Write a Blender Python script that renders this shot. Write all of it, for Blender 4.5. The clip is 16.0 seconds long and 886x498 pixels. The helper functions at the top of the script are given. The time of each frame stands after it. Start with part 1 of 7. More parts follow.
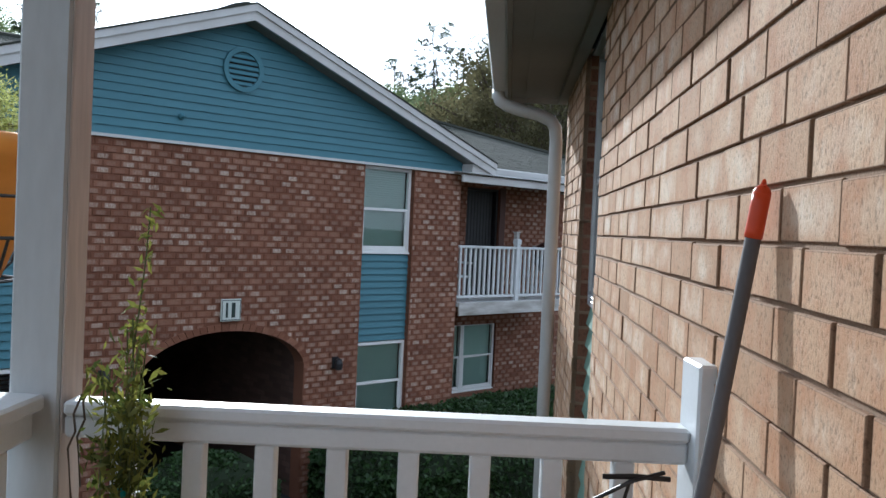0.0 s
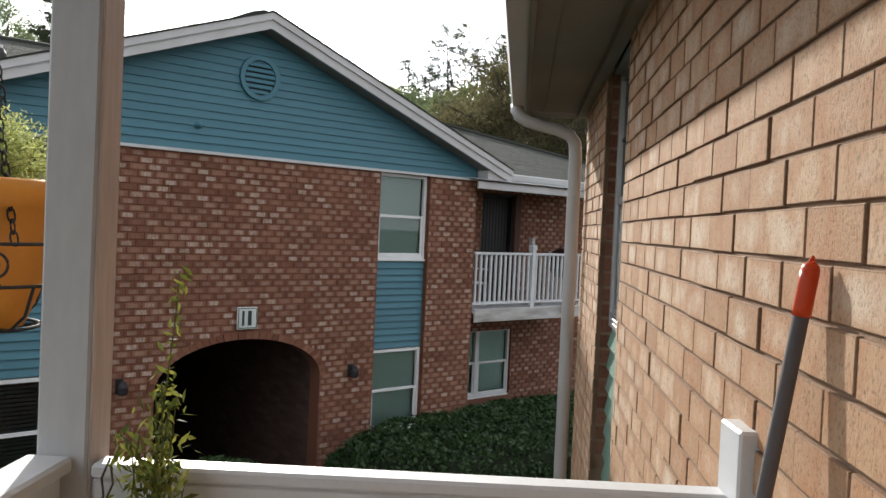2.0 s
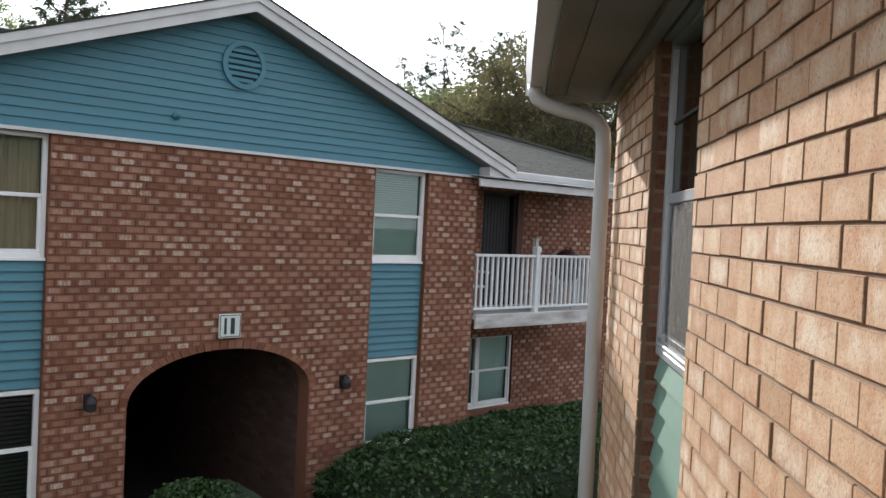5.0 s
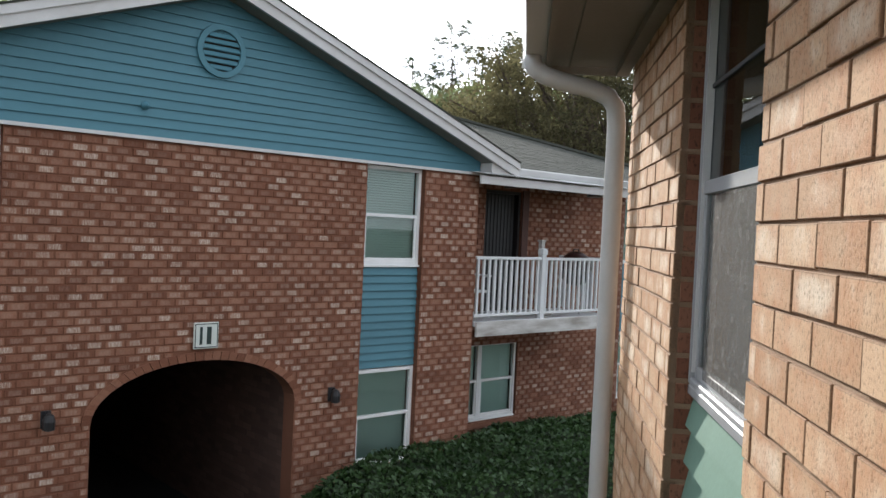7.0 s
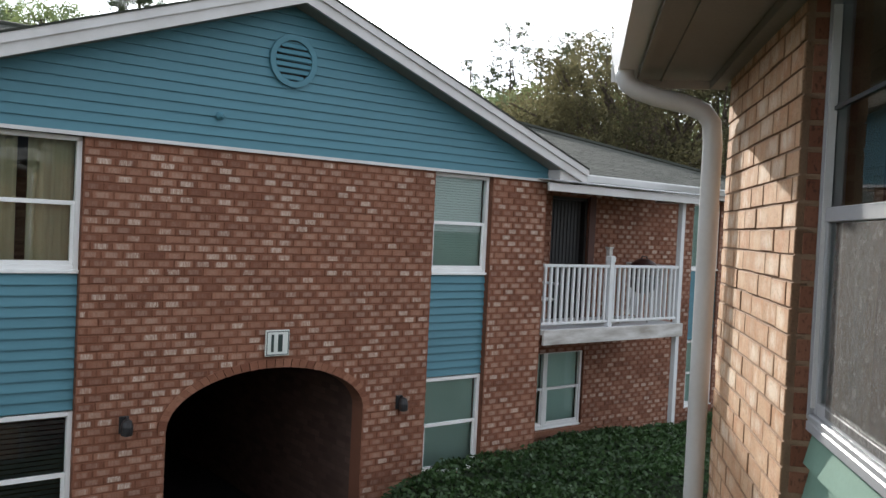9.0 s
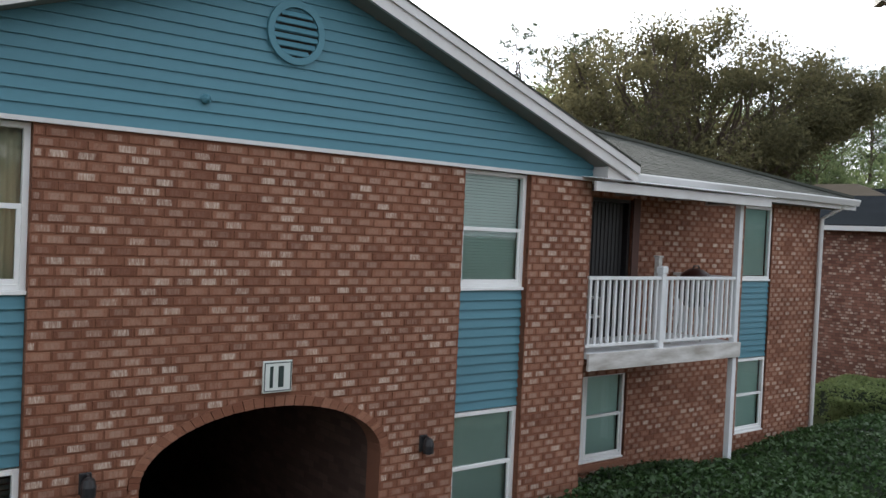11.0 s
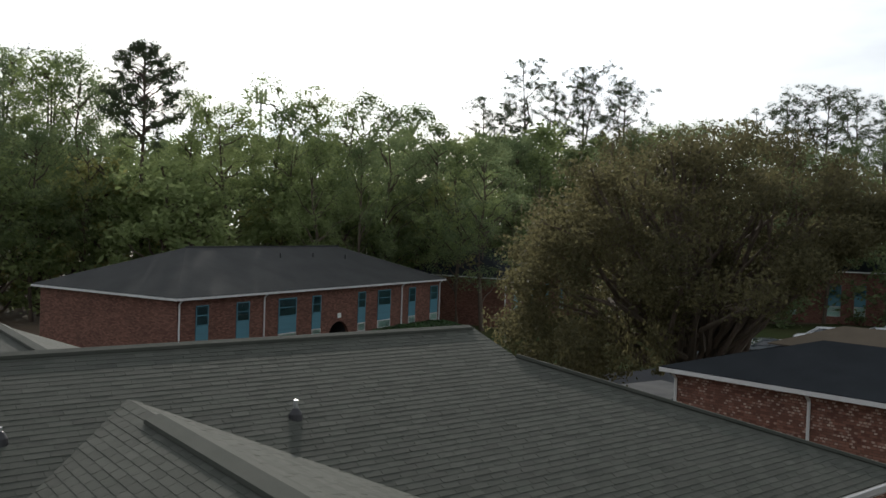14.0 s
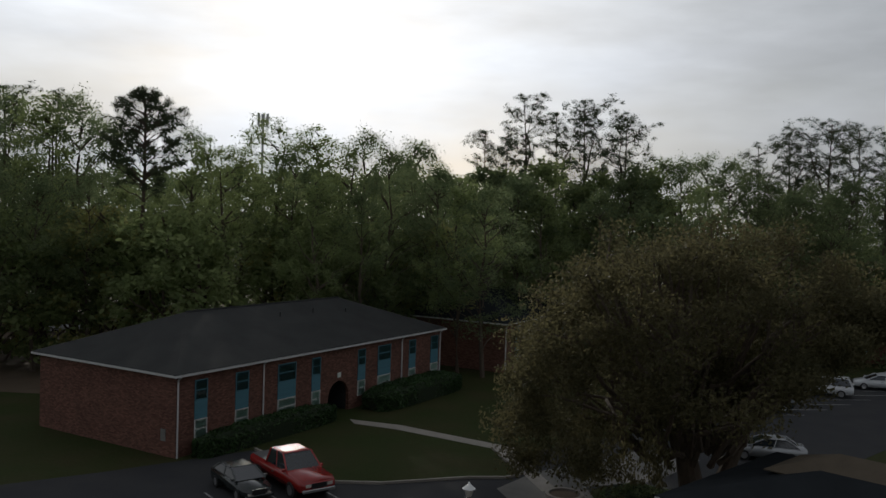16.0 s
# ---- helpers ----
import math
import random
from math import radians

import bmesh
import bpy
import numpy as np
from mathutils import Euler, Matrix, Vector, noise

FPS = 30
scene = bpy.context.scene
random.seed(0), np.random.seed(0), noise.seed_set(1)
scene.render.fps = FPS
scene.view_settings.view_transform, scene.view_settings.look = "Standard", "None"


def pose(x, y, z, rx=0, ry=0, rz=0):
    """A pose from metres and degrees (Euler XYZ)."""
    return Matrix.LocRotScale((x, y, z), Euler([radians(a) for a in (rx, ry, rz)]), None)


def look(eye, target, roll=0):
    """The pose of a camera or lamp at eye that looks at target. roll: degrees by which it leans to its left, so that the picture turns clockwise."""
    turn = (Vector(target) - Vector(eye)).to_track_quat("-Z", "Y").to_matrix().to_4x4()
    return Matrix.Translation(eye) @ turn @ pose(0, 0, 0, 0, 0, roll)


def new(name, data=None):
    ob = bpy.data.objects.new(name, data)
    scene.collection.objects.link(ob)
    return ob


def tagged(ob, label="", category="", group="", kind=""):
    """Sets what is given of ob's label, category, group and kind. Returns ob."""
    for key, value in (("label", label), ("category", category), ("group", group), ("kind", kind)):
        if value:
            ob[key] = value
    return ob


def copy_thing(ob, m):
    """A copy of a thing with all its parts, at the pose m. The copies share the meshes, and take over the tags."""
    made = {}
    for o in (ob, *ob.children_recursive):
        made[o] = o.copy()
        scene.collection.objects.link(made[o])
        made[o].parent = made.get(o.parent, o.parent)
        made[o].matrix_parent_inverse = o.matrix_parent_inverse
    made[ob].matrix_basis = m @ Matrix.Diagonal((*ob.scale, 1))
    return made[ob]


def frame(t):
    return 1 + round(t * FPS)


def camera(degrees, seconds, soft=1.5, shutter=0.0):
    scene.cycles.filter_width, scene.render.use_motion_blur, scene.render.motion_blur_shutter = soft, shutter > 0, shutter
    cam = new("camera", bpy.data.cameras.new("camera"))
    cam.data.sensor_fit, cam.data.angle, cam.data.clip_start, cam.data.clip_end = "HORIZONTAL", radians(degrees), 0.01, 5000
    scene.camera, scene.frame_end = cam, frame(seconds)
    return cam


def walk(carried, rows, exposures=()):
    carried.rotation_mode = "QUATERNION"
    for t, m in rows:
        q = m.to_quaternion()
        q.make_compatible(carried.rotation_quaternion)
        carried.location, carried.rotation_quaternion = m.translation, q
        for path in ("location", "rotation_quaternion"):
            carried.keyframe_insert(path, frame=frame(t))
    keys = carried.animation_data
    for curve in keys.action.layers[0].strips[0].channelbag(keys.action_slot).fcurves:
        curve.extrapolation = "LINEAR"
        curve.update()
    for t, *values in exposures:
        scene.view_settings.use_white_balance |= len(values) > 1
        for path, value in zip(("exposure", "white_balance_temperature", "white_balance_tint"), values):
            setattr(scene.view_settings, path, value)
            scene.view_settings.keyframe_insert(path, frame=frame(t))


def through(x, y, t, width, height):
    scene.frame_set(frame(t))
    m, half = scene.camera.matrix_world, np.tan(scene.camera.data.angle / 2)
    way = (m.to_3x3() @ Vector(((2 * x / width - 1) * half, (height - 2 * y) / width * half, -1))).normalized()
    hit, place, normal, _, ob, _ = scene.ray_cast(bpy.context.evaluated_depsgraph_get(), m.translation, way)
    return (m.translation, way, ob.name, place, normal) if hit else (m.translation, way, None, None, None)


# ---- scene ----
cam = camera(55.2, 16.0)
PATH = [
    (0, (0.009, -0.05, 4.516), (0.007, 1.95, 4.468), 2.6),
    (0.5, (-0.007, -0.056, 4.596), (-0.016, 1.943, 4.549), 2.6),
    (1, (-0.022, -0.055, 4.62), (-0.039, 1.944, 4.573), 2.6),
    (1.5, (-0.03, -0.052, 4.624), (-0.056, 1.947, 4.576), 2.6),
    (2, (-0.03, -0.018, 4.622), (-0.064, 1.981, 4.573), 2.6),
    (2.5, (-0.047, 0.115, 4.624), (-0.092, 2.114, 4.575), 2.7),
    (3, (-0.087, 0.276, 4.634), (-0.14, 2.275, 4.586), 2.6),
    (3.1, (-0.089, 0.316, 4.637), (-0.130, 2.315, 4.589), 2.6),
    (3.2, (-0.090, 0.356, 4.640), (-0.092, 2.355, 4.592), 2.6),
    (3.5, (-0.092, 0.474, 4.646), (-0.085, 2.473, 4.599), 2.6),
    (4, (-0.104, 0.613, 4.649), (-0.106, 2.613, 4.6), 2.6),
    (6.5, (-0.003, 1.51, 4.625), (-0.045, 3.509, 4.573), 2.8),
    (7, (0.046, 1.777, 4.638), (0.001, 3.776, 4.589), 2.7),
    (7.2, (0.048, 1.822, 4.650), (-0.005, 3.821, 4.597), 2.7),
    (7.3, (0.048, 1.835, 4.656), (-0.035, 3.833, 4.601), 2.7),
    (7.5, (0.046, 1.851, 4.667), (-0.117, 3.843, 4.609), 2.7),
    (8, (0.031, 1.864, 4.699), (-0.141, 3.855, 4.643), 2.7),
    (8.5, (-0.025, 1.785, 4.711), (-0.199, 3.777, 4.657), 2.8),
    (8.7, (-0.066, 1.775, 4.711), (-0.242, 3.767, 4.658), 2.8),
    (11, (-0.576, 3.554, 4.73), (-0.763, 5.545, 4.688), 2.6),
    (11.5, (-1.109, 3.826, 4.876), (-1.298, 5.817, 4.831), 2.2),
    (12, (-1.238, 3.917, 5.708), (-1.43, 5.907, 5.658), 2.2),
    (12.5, (-1.308, 4.015, 6.787), (-1.501, 6.005, 6.733), 2.3),
    (13, (-1.343, 4.07, 7.884), (-1.538, 6.06, 7.829), 2.1),
    (13.5, (-1.355, 4.13, 8.988), (-1.552, 6.12, 8.93), 2.0),
    (14, (-1.355, 4.20, 10.03), (-1.553, 6.19, 9.974), 1.9),
    (14.5, (-1.34, 4.26, 11.13), (-1.54, 6.25, 11.073), 1.8),
    (15, (-1.31, 4.31, 12.27), (-1.511, 6.30, 12.21), 1.8),
    (15.5, (-1.26, 4.35, 13.43), (-1.464, 6.34, 13.368), 1.8),
    (16, (-1.207, 4.372, 14.569), (-1.414, 6.361, 14.507), 1.8),
]
EXPOSURE = [(0, 0.26, 5500, 6), (0.5, 0.28, 5900, 8), (1, 0.28, 6250, 9), (2, 0.24, 6480, 10), (3.5, 0.24, 6450, 10), (4, 0.40, 6300, 10), (7, 0.55, 6250, 9), (11, 0.56, 6250, 9), (11.7, 0.50, 6300, 9),
            (12.5, 0.18, 6400, 8), (13.5, -0.28, 6450, 8), (14.5, -0.84, 6450, 8), (15, -1.20, 6450, 9), (16, -1.74, 6450, 9)]
walk(cam, [(t, look(eye, target, roll)) for t, eye, target, roll in PATH], EXPOSURE)

# ---- light: low hazy sun ahead, white thin cloud ----
SUN_AZ, SUN_EL = -15.5, 20.5
toward = Vector((math.sin(radians(SUN_AZ)) * math.cos(radians(SUN_EL)), math.cos(radians(SUN_AZ)) * math.cos(radians(SUN_EL)), math.sin(radians(SUN_EL))))
sun = new("sun", bpy.data.lights.new("sun", "SUN"))
sun.data.energy, sun.data.angle, sun.data.color = 4.4, radians(0.8), (1.0, 0.94, 0.85)
sun.matrix_world = look(toward * 100, (0, 0, 0))
world = bpy.data.worlds.new("sky")
scene.world = world
world.use_nodes = True
wt = world.node_tree
wt.nodes.clear()
w_out = wt.nodes.new("ShaderNodeOutputWorld")
w_bg = wt.nodes.new("ShaderNodeBackground")
w_sky = wt.nodes.new("ShaderNodeTexSky")
w_sky.sky_type, w_sky.sun_disc, w_sky.sun_elevation, w_sky.sun_rotation = "NISHITA", False, radians(SUN_EL), radians(SUN_AZ)
w_sky.dust_density, w_sky.air_density = 1.5, 1.2
w_tc = wt.nodes.new("ShaderNodeTexCoord")
w_map = wt.nodes.new("ShaderNodeMapping")
w_map.inputs["Scale"].default_value = (1.2, 1.2, 4.0)
w_no = wt.nodes.new("ShaderNodeTexNoise")
w_no.inputs["Scale"].default_value, w_no.inputs["Detail"].default_value = 2.2, 6
w_ramp = wt.nodes.new("ShaderNodeMapRange")
w_ramp.inputs["From Min"].default_value, w_ramp.inputs["From Max"].default_value = 0.32, 0.62
w_ramp.inputs["To Min"].default_value, w_ramp.inputs["To Max"].default_value = 0.55, 0.97
w_mix = wt.nodes.new("ShaderNodeMix")
w_mix.data_type = "RGBA"
# thin cloud: brighter round the veiled sun
w_dot = wt.nodes.new("ShaderNodeVectorMath")
w_dot.operation = "DOT_PRODUCT"
w_dot.inputs[1].default_value = toward
w_max = wt.nodes.new("ShaderNodeMath")
w_max.operation = "MAXIMUM"
w_max.inputs[1].default_value = 0.0
w_pow = wt.nodes.new("ShaderNodeMath")
w_pow.operation = "POWER"
w_pow.inputs[1].default_value = 7.0
w_gain = wt.nodes.new("ShaderNodeMath")
w_gain.operation = "MULTIPLY_ADD"
w_gain.inputs[1].default_value, w_gain.inputs[2].default_value = 30.0, 11.3
w_col = wt.nodes.new("ShaderNodeVectorMath")
w_col.operation = "SCALE"
w_col.inputs[0].default_value = (0.95, 0.985, 1.05)
wt.links.new(w_tc.outputs["Generated"], w_dot.inputs[0])
wt.links.new(w_dot.outputs["Value"], w_max.inputs[0])
wt.links.new(w_max.outputs[0], w_pow.inputs[0])
wt.links.new(w_pow.outputs[0], w_gain.inputs[0])
wt.links.new(w_gain.outputs[0], w_col.inputs["Scale"])
# streaky cloud, thicker in places
w_map2 = wt.nodes.new("ShaderNodeMapping")
w_map2.inputs["Scale"].default_value = (2.2, 2.2, 9.0)
w_no2 = wt.nodes.new("ShaderNodeTexNoise")
w_no2.inputs["Scale"].default_value, w_no2.inputs["Detail"].default_value, w_no2.inputs["Roughness"].default_value = 1.6, 7, 0.55
w_rg2 = wt.nodes.new("ShaderNodeMapRange")
w_rg2.inputs["From Min"].default_value, w_rg2.inputs["From Max"].default_value = 0.36, 0.62
w_rg2.inputs["To Min"].default_value, w_rg2.inputs["To Max"].default_value = 0.84, 1.04
w_tint = wt.nodes.new("ShaderNodeVectorMath")
w_tint.operation = "SCALE"
wt.links.new(w_tc.outputs["Generated"], w_map2.inputs["Vector"])
wt.links.new(w_map2.outputs["Vector"], w_no2.inputs["Vector"])
wt.links.new(w_no2.outputs["Fac"], w_rg2.inputs["Value"])
wt.links.new(w_col.outputs[0], w_tint.inputs[0])
wt.links.new(w_rg2.outputs["Result"], w_tint.inputs["Scale"])
wt.links.new(w_tint.outputs[0], w_mix.inputs["B"])
w_bg.inputs["Strength"].default_value = 0.10
wt.links.new(w_tc.outputs["Generated"], w_map.inputs["Vector"])
wt.links.new(w_map.outputs["Vector"], w_no.inputs["Vector"])
wt.links.new(w_no.outputs["Fac"], w_ramp.inputs["Value"])
wt.links.new(w_ramp.outputs["Result"], w_mix.inputs["Factor"])
wt.links.new(w_sky.outputs["Color"], w_mix.inputs["A"])
wt.links.new(w_mix.outputs["Result"], w_bg.inputs["Color"])
wt.links.new(w_bg.outputs["Background"], w_out.inputs["Surface"])


# ---- materials ----
def material(name, colour, rough=0.7, metal=0.0, second=None, scale=6.0, amount=0.5, fine=60.0, fine_amount=0.25, bump=0.2, bump_dist=0.004,
             random_amount=0.0, detail=5.0, stretch=(1, 1, 1), spec=0.4):
    """Two-scale noise between a colour and a second one, fine grain, relief, and a shade of its own for each piece."""
    m = bpy.data.materials.new(name)
    m.use_nodes = True
    n, l = m.node_tree.nodes, m.node_tree.links
    b = n["Principled BSDF"]
    b.inputs["Roughness"].default_value, b.inputs["Metallic"].default_value = rough, metal
    b.inputs["Specular IOR Level"].default_value = spec
    tc, mp = n.new("ShaderNodeTexCoord"), n.new("ShaderNodeMapping")
    mp.inputs["Scale"].default_value = stretch
    l.new(tc.outputs["Object"], mp.inputs["Vector"])
    info, geo = n.new("ShaderNodeObjectInfo"), n.new("ShaderNodeNewGeometry")
    add = n.new("ShaderNodeMath")
    add.operation = "ADD"
    l.new(info.outputs["Random"], add.inputs[0])
    l.new(geo.outputs["Random Per Island"], add.inputs[1])
    fr = n.new("ShaderNodeMath")
    fr.operation = "FRACT"
    l.new(add.outputs[0], fr.inputs[0])
    shift = n.new("ShaderNodeVectorMath")
    shift.operation = "MULTIPLY_ADD"
    comb = n.new("ShaderNodeCombineXYZ")
    for k in "XYZ":
        l.new(fr.outputs[0], comb.inputs[k])
    shift.inputs[1].default_value = (17, 31, 7) if random_amount else (0, 0, 0)
    l.new(comb.outputs[0], shift.inputs[0])
    l.new(mp.outputs[0], shift.inputs[2])
    n1, n2 = n.new("ShaderNodeTexNoise"), n.new("ShaderNodeTexNoise")
    n1.inputs["Scale"].default_value, n1.inputs["Detail"].default_value = scale, detail
    n2.inputs["Scale"].default_value, n2.inputs["Detail"].default_value = fine, 3
    for k in (n1, n2):
        l.new(shift.outputs[0], k.inputs["Vector"])
    rg = n.new("ShaderNodeMapRange")
    rg.inputs["From Min"].default_value, rg.inputs["From Max"].default_value = 0.35, 0.68
    rg.inputs["To Max"].default_value = amount
    l.new(n1.outputs["Fac"], rg.inputs["Value"])
    mix = n.new("ShaderNodeMix")
    mix.data_type = "RGBA"
    mix.inputs["A"].default_value = (*colour, 1)
    mix.inputs["B"].default_value = (*(second or [c * 0.6 for c in colour]), 1)
    l.new(rg.outputs[0], mix.inputs["Factor"])
    hsv = n.new("ShaderNodeHueSaturation")
    l.new(mix.outputs["Result"], hsv.inputs["Color"])
    v1 = n.new("ShaderNodeMapRange")
    v1.inputs["To Min"].default_value, v1.inputs["To Max"].default_value = 1 - fine_amount, 1 + fine_amount
    l.new(n2.outputs["Fac"], v1.inputs["Value"])
    v2 = n.new("ShaderNodeMapRange")
    v2.inputs["To Min"].default_value, v2.inputs["To Max"].default_value = 1 - random_amount, 1 + random_amount
    l.new(fr.outputs[0], v2.inputs["Value"])
    vm = n.new("ShaderNodeMath")
    vm.operation = "MULTIPLY"
    l.new(v1.outputs[0], vm.inputs[0])
    l.new(v2.outputs[0], vm.inputs[1])
    l.new(vm.outputs[0], hsv.inputs["Value"])
    l.new(hsv.outputs[0], b.inputs["Base Color"])
    if bump:
        bp = n.new("ShaderNodeBump")
        bp.inputs["Strength"].default_value, bp.inputs["Distance"].default_value = bump, bump_dist
        l.new(n2.outputs["Fac"], bp.inputs["Height"])
        l.new(bp.outputs[0], b.inputs["Normal"])
    return m


def brick_material(name, dark, mid, light, chalk, chalk_share, worn=0.0, *, even=0.0, grain=(1, 1, 1), blush=None, speck=0.5, relief=0.5, scale=1.0, smear_scale=1.0, smear_low=0.60, patch=None, ragged=None, chalk_max=0.75, blush_low=0.46, bloom=0.0):
    """Fired clay: each brick its own shade between three, some with chalky smears, dark pits."""
    m = bpy.data.materials.new(name)
    m.use_nodes = True
    n, l = m.node_tree.nodes, m.node_tree.links
    b = n["Principled BSDF"]
    b.inputs["Roughness"].default_value, b.inputs["Specular IOR Level"].default_value = 0.85, 0.25
    tc = n.new("ShaderNodeTexCoord")
    info, geo = n.new("ShaderNodeObjectInfo"), n.new("ShaderNodeNewGeometry")
    add, fr = n.new("ShaderNodeMath"), n.new("ShaderNodeMath")
    fr.operation = "FRACT"
    l.new(info.outputs["Random"], add.inputs[0])
    l.new(geo.outputs["Random Per Island"], add.inputs[1])
    l.new(add.outputs[0], fr.inputs[0])
    wn = n.new("ShaderNodeTexWhiteNoise")
    wn.noise_dimensions = "1D"
    l.new(fr.outputs[0], wn.inputs["W"])
    ramp = n.new("ShaderNodeValToRGB")
    ramp.color_ramp.elements[0].color, ramp.color_ramp.elements[1].color = (*dark, 1), (*light, 1)
    e = ramp.color_ramp.elements.new(0.5)
    e.color = (*mid, 1)
    l.new(fr.outputs[0], ramp.inputs["Fac"])
    sh = n.new("ShaderNodeVectorMath")
    sh.operation = "MULTIPLY_ADD"
    sh.inputs[1].default_value = (23, 11, 37)
    l.new(wn.outputs["Color"], sh.inputs[0])
    gm = n.new("ShaderNodeMapping")
    gm.inputs["Scale"].default_value = grain
    l.new(tc.outputs["Object"], gm.inputs["Vector"])
    l.new(gm.outputs[0], sh.inputs[2])
    smear = n.new("ShaderNodeTexNoise")
    smear.inputs["Scale"].default_value, smear.inputs["Detail"].default_value, smear.inputs["Roughness"].default_value = 14 * smear_scale, 6, 0.65
    l.new(sh.outputs[0], smear.inputs["Vector"])
    pick = n.new("ShaderNodeMapRange")
    pick.inputs["From Min"].default_value, pick.inputs["From Max"].default_value = 1 - chalk_share, 1.0
    pick.inputs["To Min"].default_value, pick.inputs["To Max"].default_value = 0.0, 0.30
    l.new(wn.outputs["Value"], pick.inputs["Value"])
    s2 = n.new("ShaderNodeMath")
    l.new(smear.outputs["Fac"], s2.inputs[0])
    l.new(pick.outputs[0], s2.inputs[1])
    if bloom:
        # salts that came out over whole stretches of the wall
        wide, over = n.new("ShaderNodeTexNoise"), n.new("ShaderNodeMapRange")
        wide.inputs["Scale"].default_value, wide.inputs["Detail"].default_value = 1.1, 3
        l.new(tc.outputs["Object"], wide.inputs["Vector"])
        over.inputs["From Min"].default_value, over.inputs["From Max"].default_value, over.inputs["To Max"].default_value = 0.45, 0.62, bloom
        l.new(wide.outputs["Fac"], over.inputs["Value"])
        s2b = n.new("ShaderNodeMath")
        l.new(s2.outputs[0], s2b.inputs[0])
        l.new(over.outputs[0], s2b.inputs[1])
        s2 = s2b
    s3 = n.new("ShaderNodeMapRange")
    s3.inputs["From Min"].default_value, s3.inputs["From Max"].default_value = smear_low, smear_low + 0.2
    s3.inputs["To Max"].default_value = chalk_max
    l.new(s2.outputs[0], s3.inputs["Value"])
    mx = n.new("ShaderNodeMix")
    mx.data_type = "RGBA"
    l.new(s3.outputs[0], mx.inputs["Factor"])
    l.new(ramp.outputs["Color"], mx.inputs["A"])
    mx.inputs["B"].default_value = (*chalk, 1)
    smeared = mx
    if blush:
        bn = n.new("ShaderNodeTexNoise")
        bn.inputs["Scale"].default_value, bn.inputs["Detail"].default_value, bn.inputs["Roughness"].default_value = 9.0, 6, 0.7
        l.new(sh.outputs[0], bn.inputs["Vector"])
        br_ = n.new("ShaderNodeMapRange")
        br_.inputs["From Min"].default_value, br_.inputs["From Max"].default_value, br_.inputs["To Max"].default_value = blush_low, blush_low + 0.24, 0.8
        l.new(bn.outputs["Fac"], br_.inputs["Value"])
        mb = n.new("ShaderNodeMix")
        mb.data_type = "RGBA"
        l.new(br_.outputs[0], mb.inputs["Factor"])
        l.new(mx.outputs["Result"], mb.inputs["A"])
        mb.inputs["B"].default_value = (*blush, 1)
        mx = mb
    # sanded middle of the face, paler than its burnt edges
    at = n.new("ShaderNodeAttribute")
    at.attribute_name = "on_brick"
    sp = n.new("ShaderNodeSeparateXYZ")
    l.new(at.outputs["Vector"], sp.inputs[0])
    sines = []
    for k in "XY":
        m1, m2 = n.new("ShaderNodeMath"), n.new("ShaderNodeMath")
        m1.operation, m2.operation = "MULTIPLY", "SINE"
        m1.inputs[1].default_value = math.pi
        l.new(sp.outputs[k], m1.inputs[0])
        l.new(m1.outputs[0], m2.inputs[0])
        sines.append(m2)
    mm = n.new("ShaderNodeMath")
    mm.operation = "MULTIPLY"
    l.new(sines[0].outputs[0], mm.inputs[0])
    l.new(sines[1].outputs[0], mm.inputs[1])
    if patch:
        # a pale oblong with darker ends
        sides = []
        for q, (lo_, hi_) in zip(sines, patch):
            pm = n.new("ShaderNodeMapRange")
            pm.interpolation_type = "SMOOTHSTEP"
            pm.inputs["From Min"].default_value, pm.inputs["From Max"].default_value = lo_, hi_
            l.new(q.outputs[0], pm.inputs["Value"])
            sides.append(pm)
        mm = n.new("ShaderNodeMath")
        mm.operation = "MULTIPLY"
        l.new(sides[0].outputs[0], mm.inputs[0])
        l.new(sides[1].outputs[0], mm.inputs[1])
    # the chalk lies on the raised middle, not on the burnt ends
    flat_top, on_middle = n.new("ShaderNodeMath"), n.new("ShaderNodeMath")
    flat_top.operation, on_middle.operation = "POWER", "MULTIPLY"
    flat_top.inputs[1].default_value = 0.6
    l.new(mm.outputs[0], flat_top.inputs[0])
    l.new(flat_top.outputs[0], on_middle.inputs[0])
    l.new(s3.outputs[0], on_middle.inputs[1])
    l.new(on_middle.outputs[0], smeared.inputs["Factor"])
    wv = n.new("ShaderNodeTexNoise")
    wv.inputs["Scale"].default_value, wv.inputs["Detail"].default_value = 22, 4
    l.new(sh.outputs[0], wv.inputs["Vector"])
    m3 = n.new("ShaderNodeMath")
    m3.operation = "MULTIPLY"
    l.new(mm.outputs[0], m3.inputs[0])
    l.new(wv.outputs["Fac"], m3.inputs[1])
    m4 = n.new("ShaderNodeMath")
    m4.operation = "MULTIPLY"
    ev = n.new("ShaderNodeMapRange")
    ev.inputs["To Min"].default_value = even
    l.new(wn.outputs["Value"], ev.inputs["Value"])
    l.new(m3.outputs[0], m4.inputs[0])
    l.new(ev.outputs[0], m4.inputs[1])
    rw = n.new("ShaderNodeMapRange")
    rw.inputs["From Min"].default_value, rw.inputs["From Max"].default_value = 0.10, 0.42
    rw.inputs["To Max"].default_value = worn
    l.new(m4.outputs[0], rw.inputs["Value"])
    mw = n.new("ShaderNodeMix")
    mw.data_type = "RGBA"
    l.new(rw.outputs[0], mw.inputs["Factor"])
    l.new(mx.outputs["Result"], mw.inputs["A"])
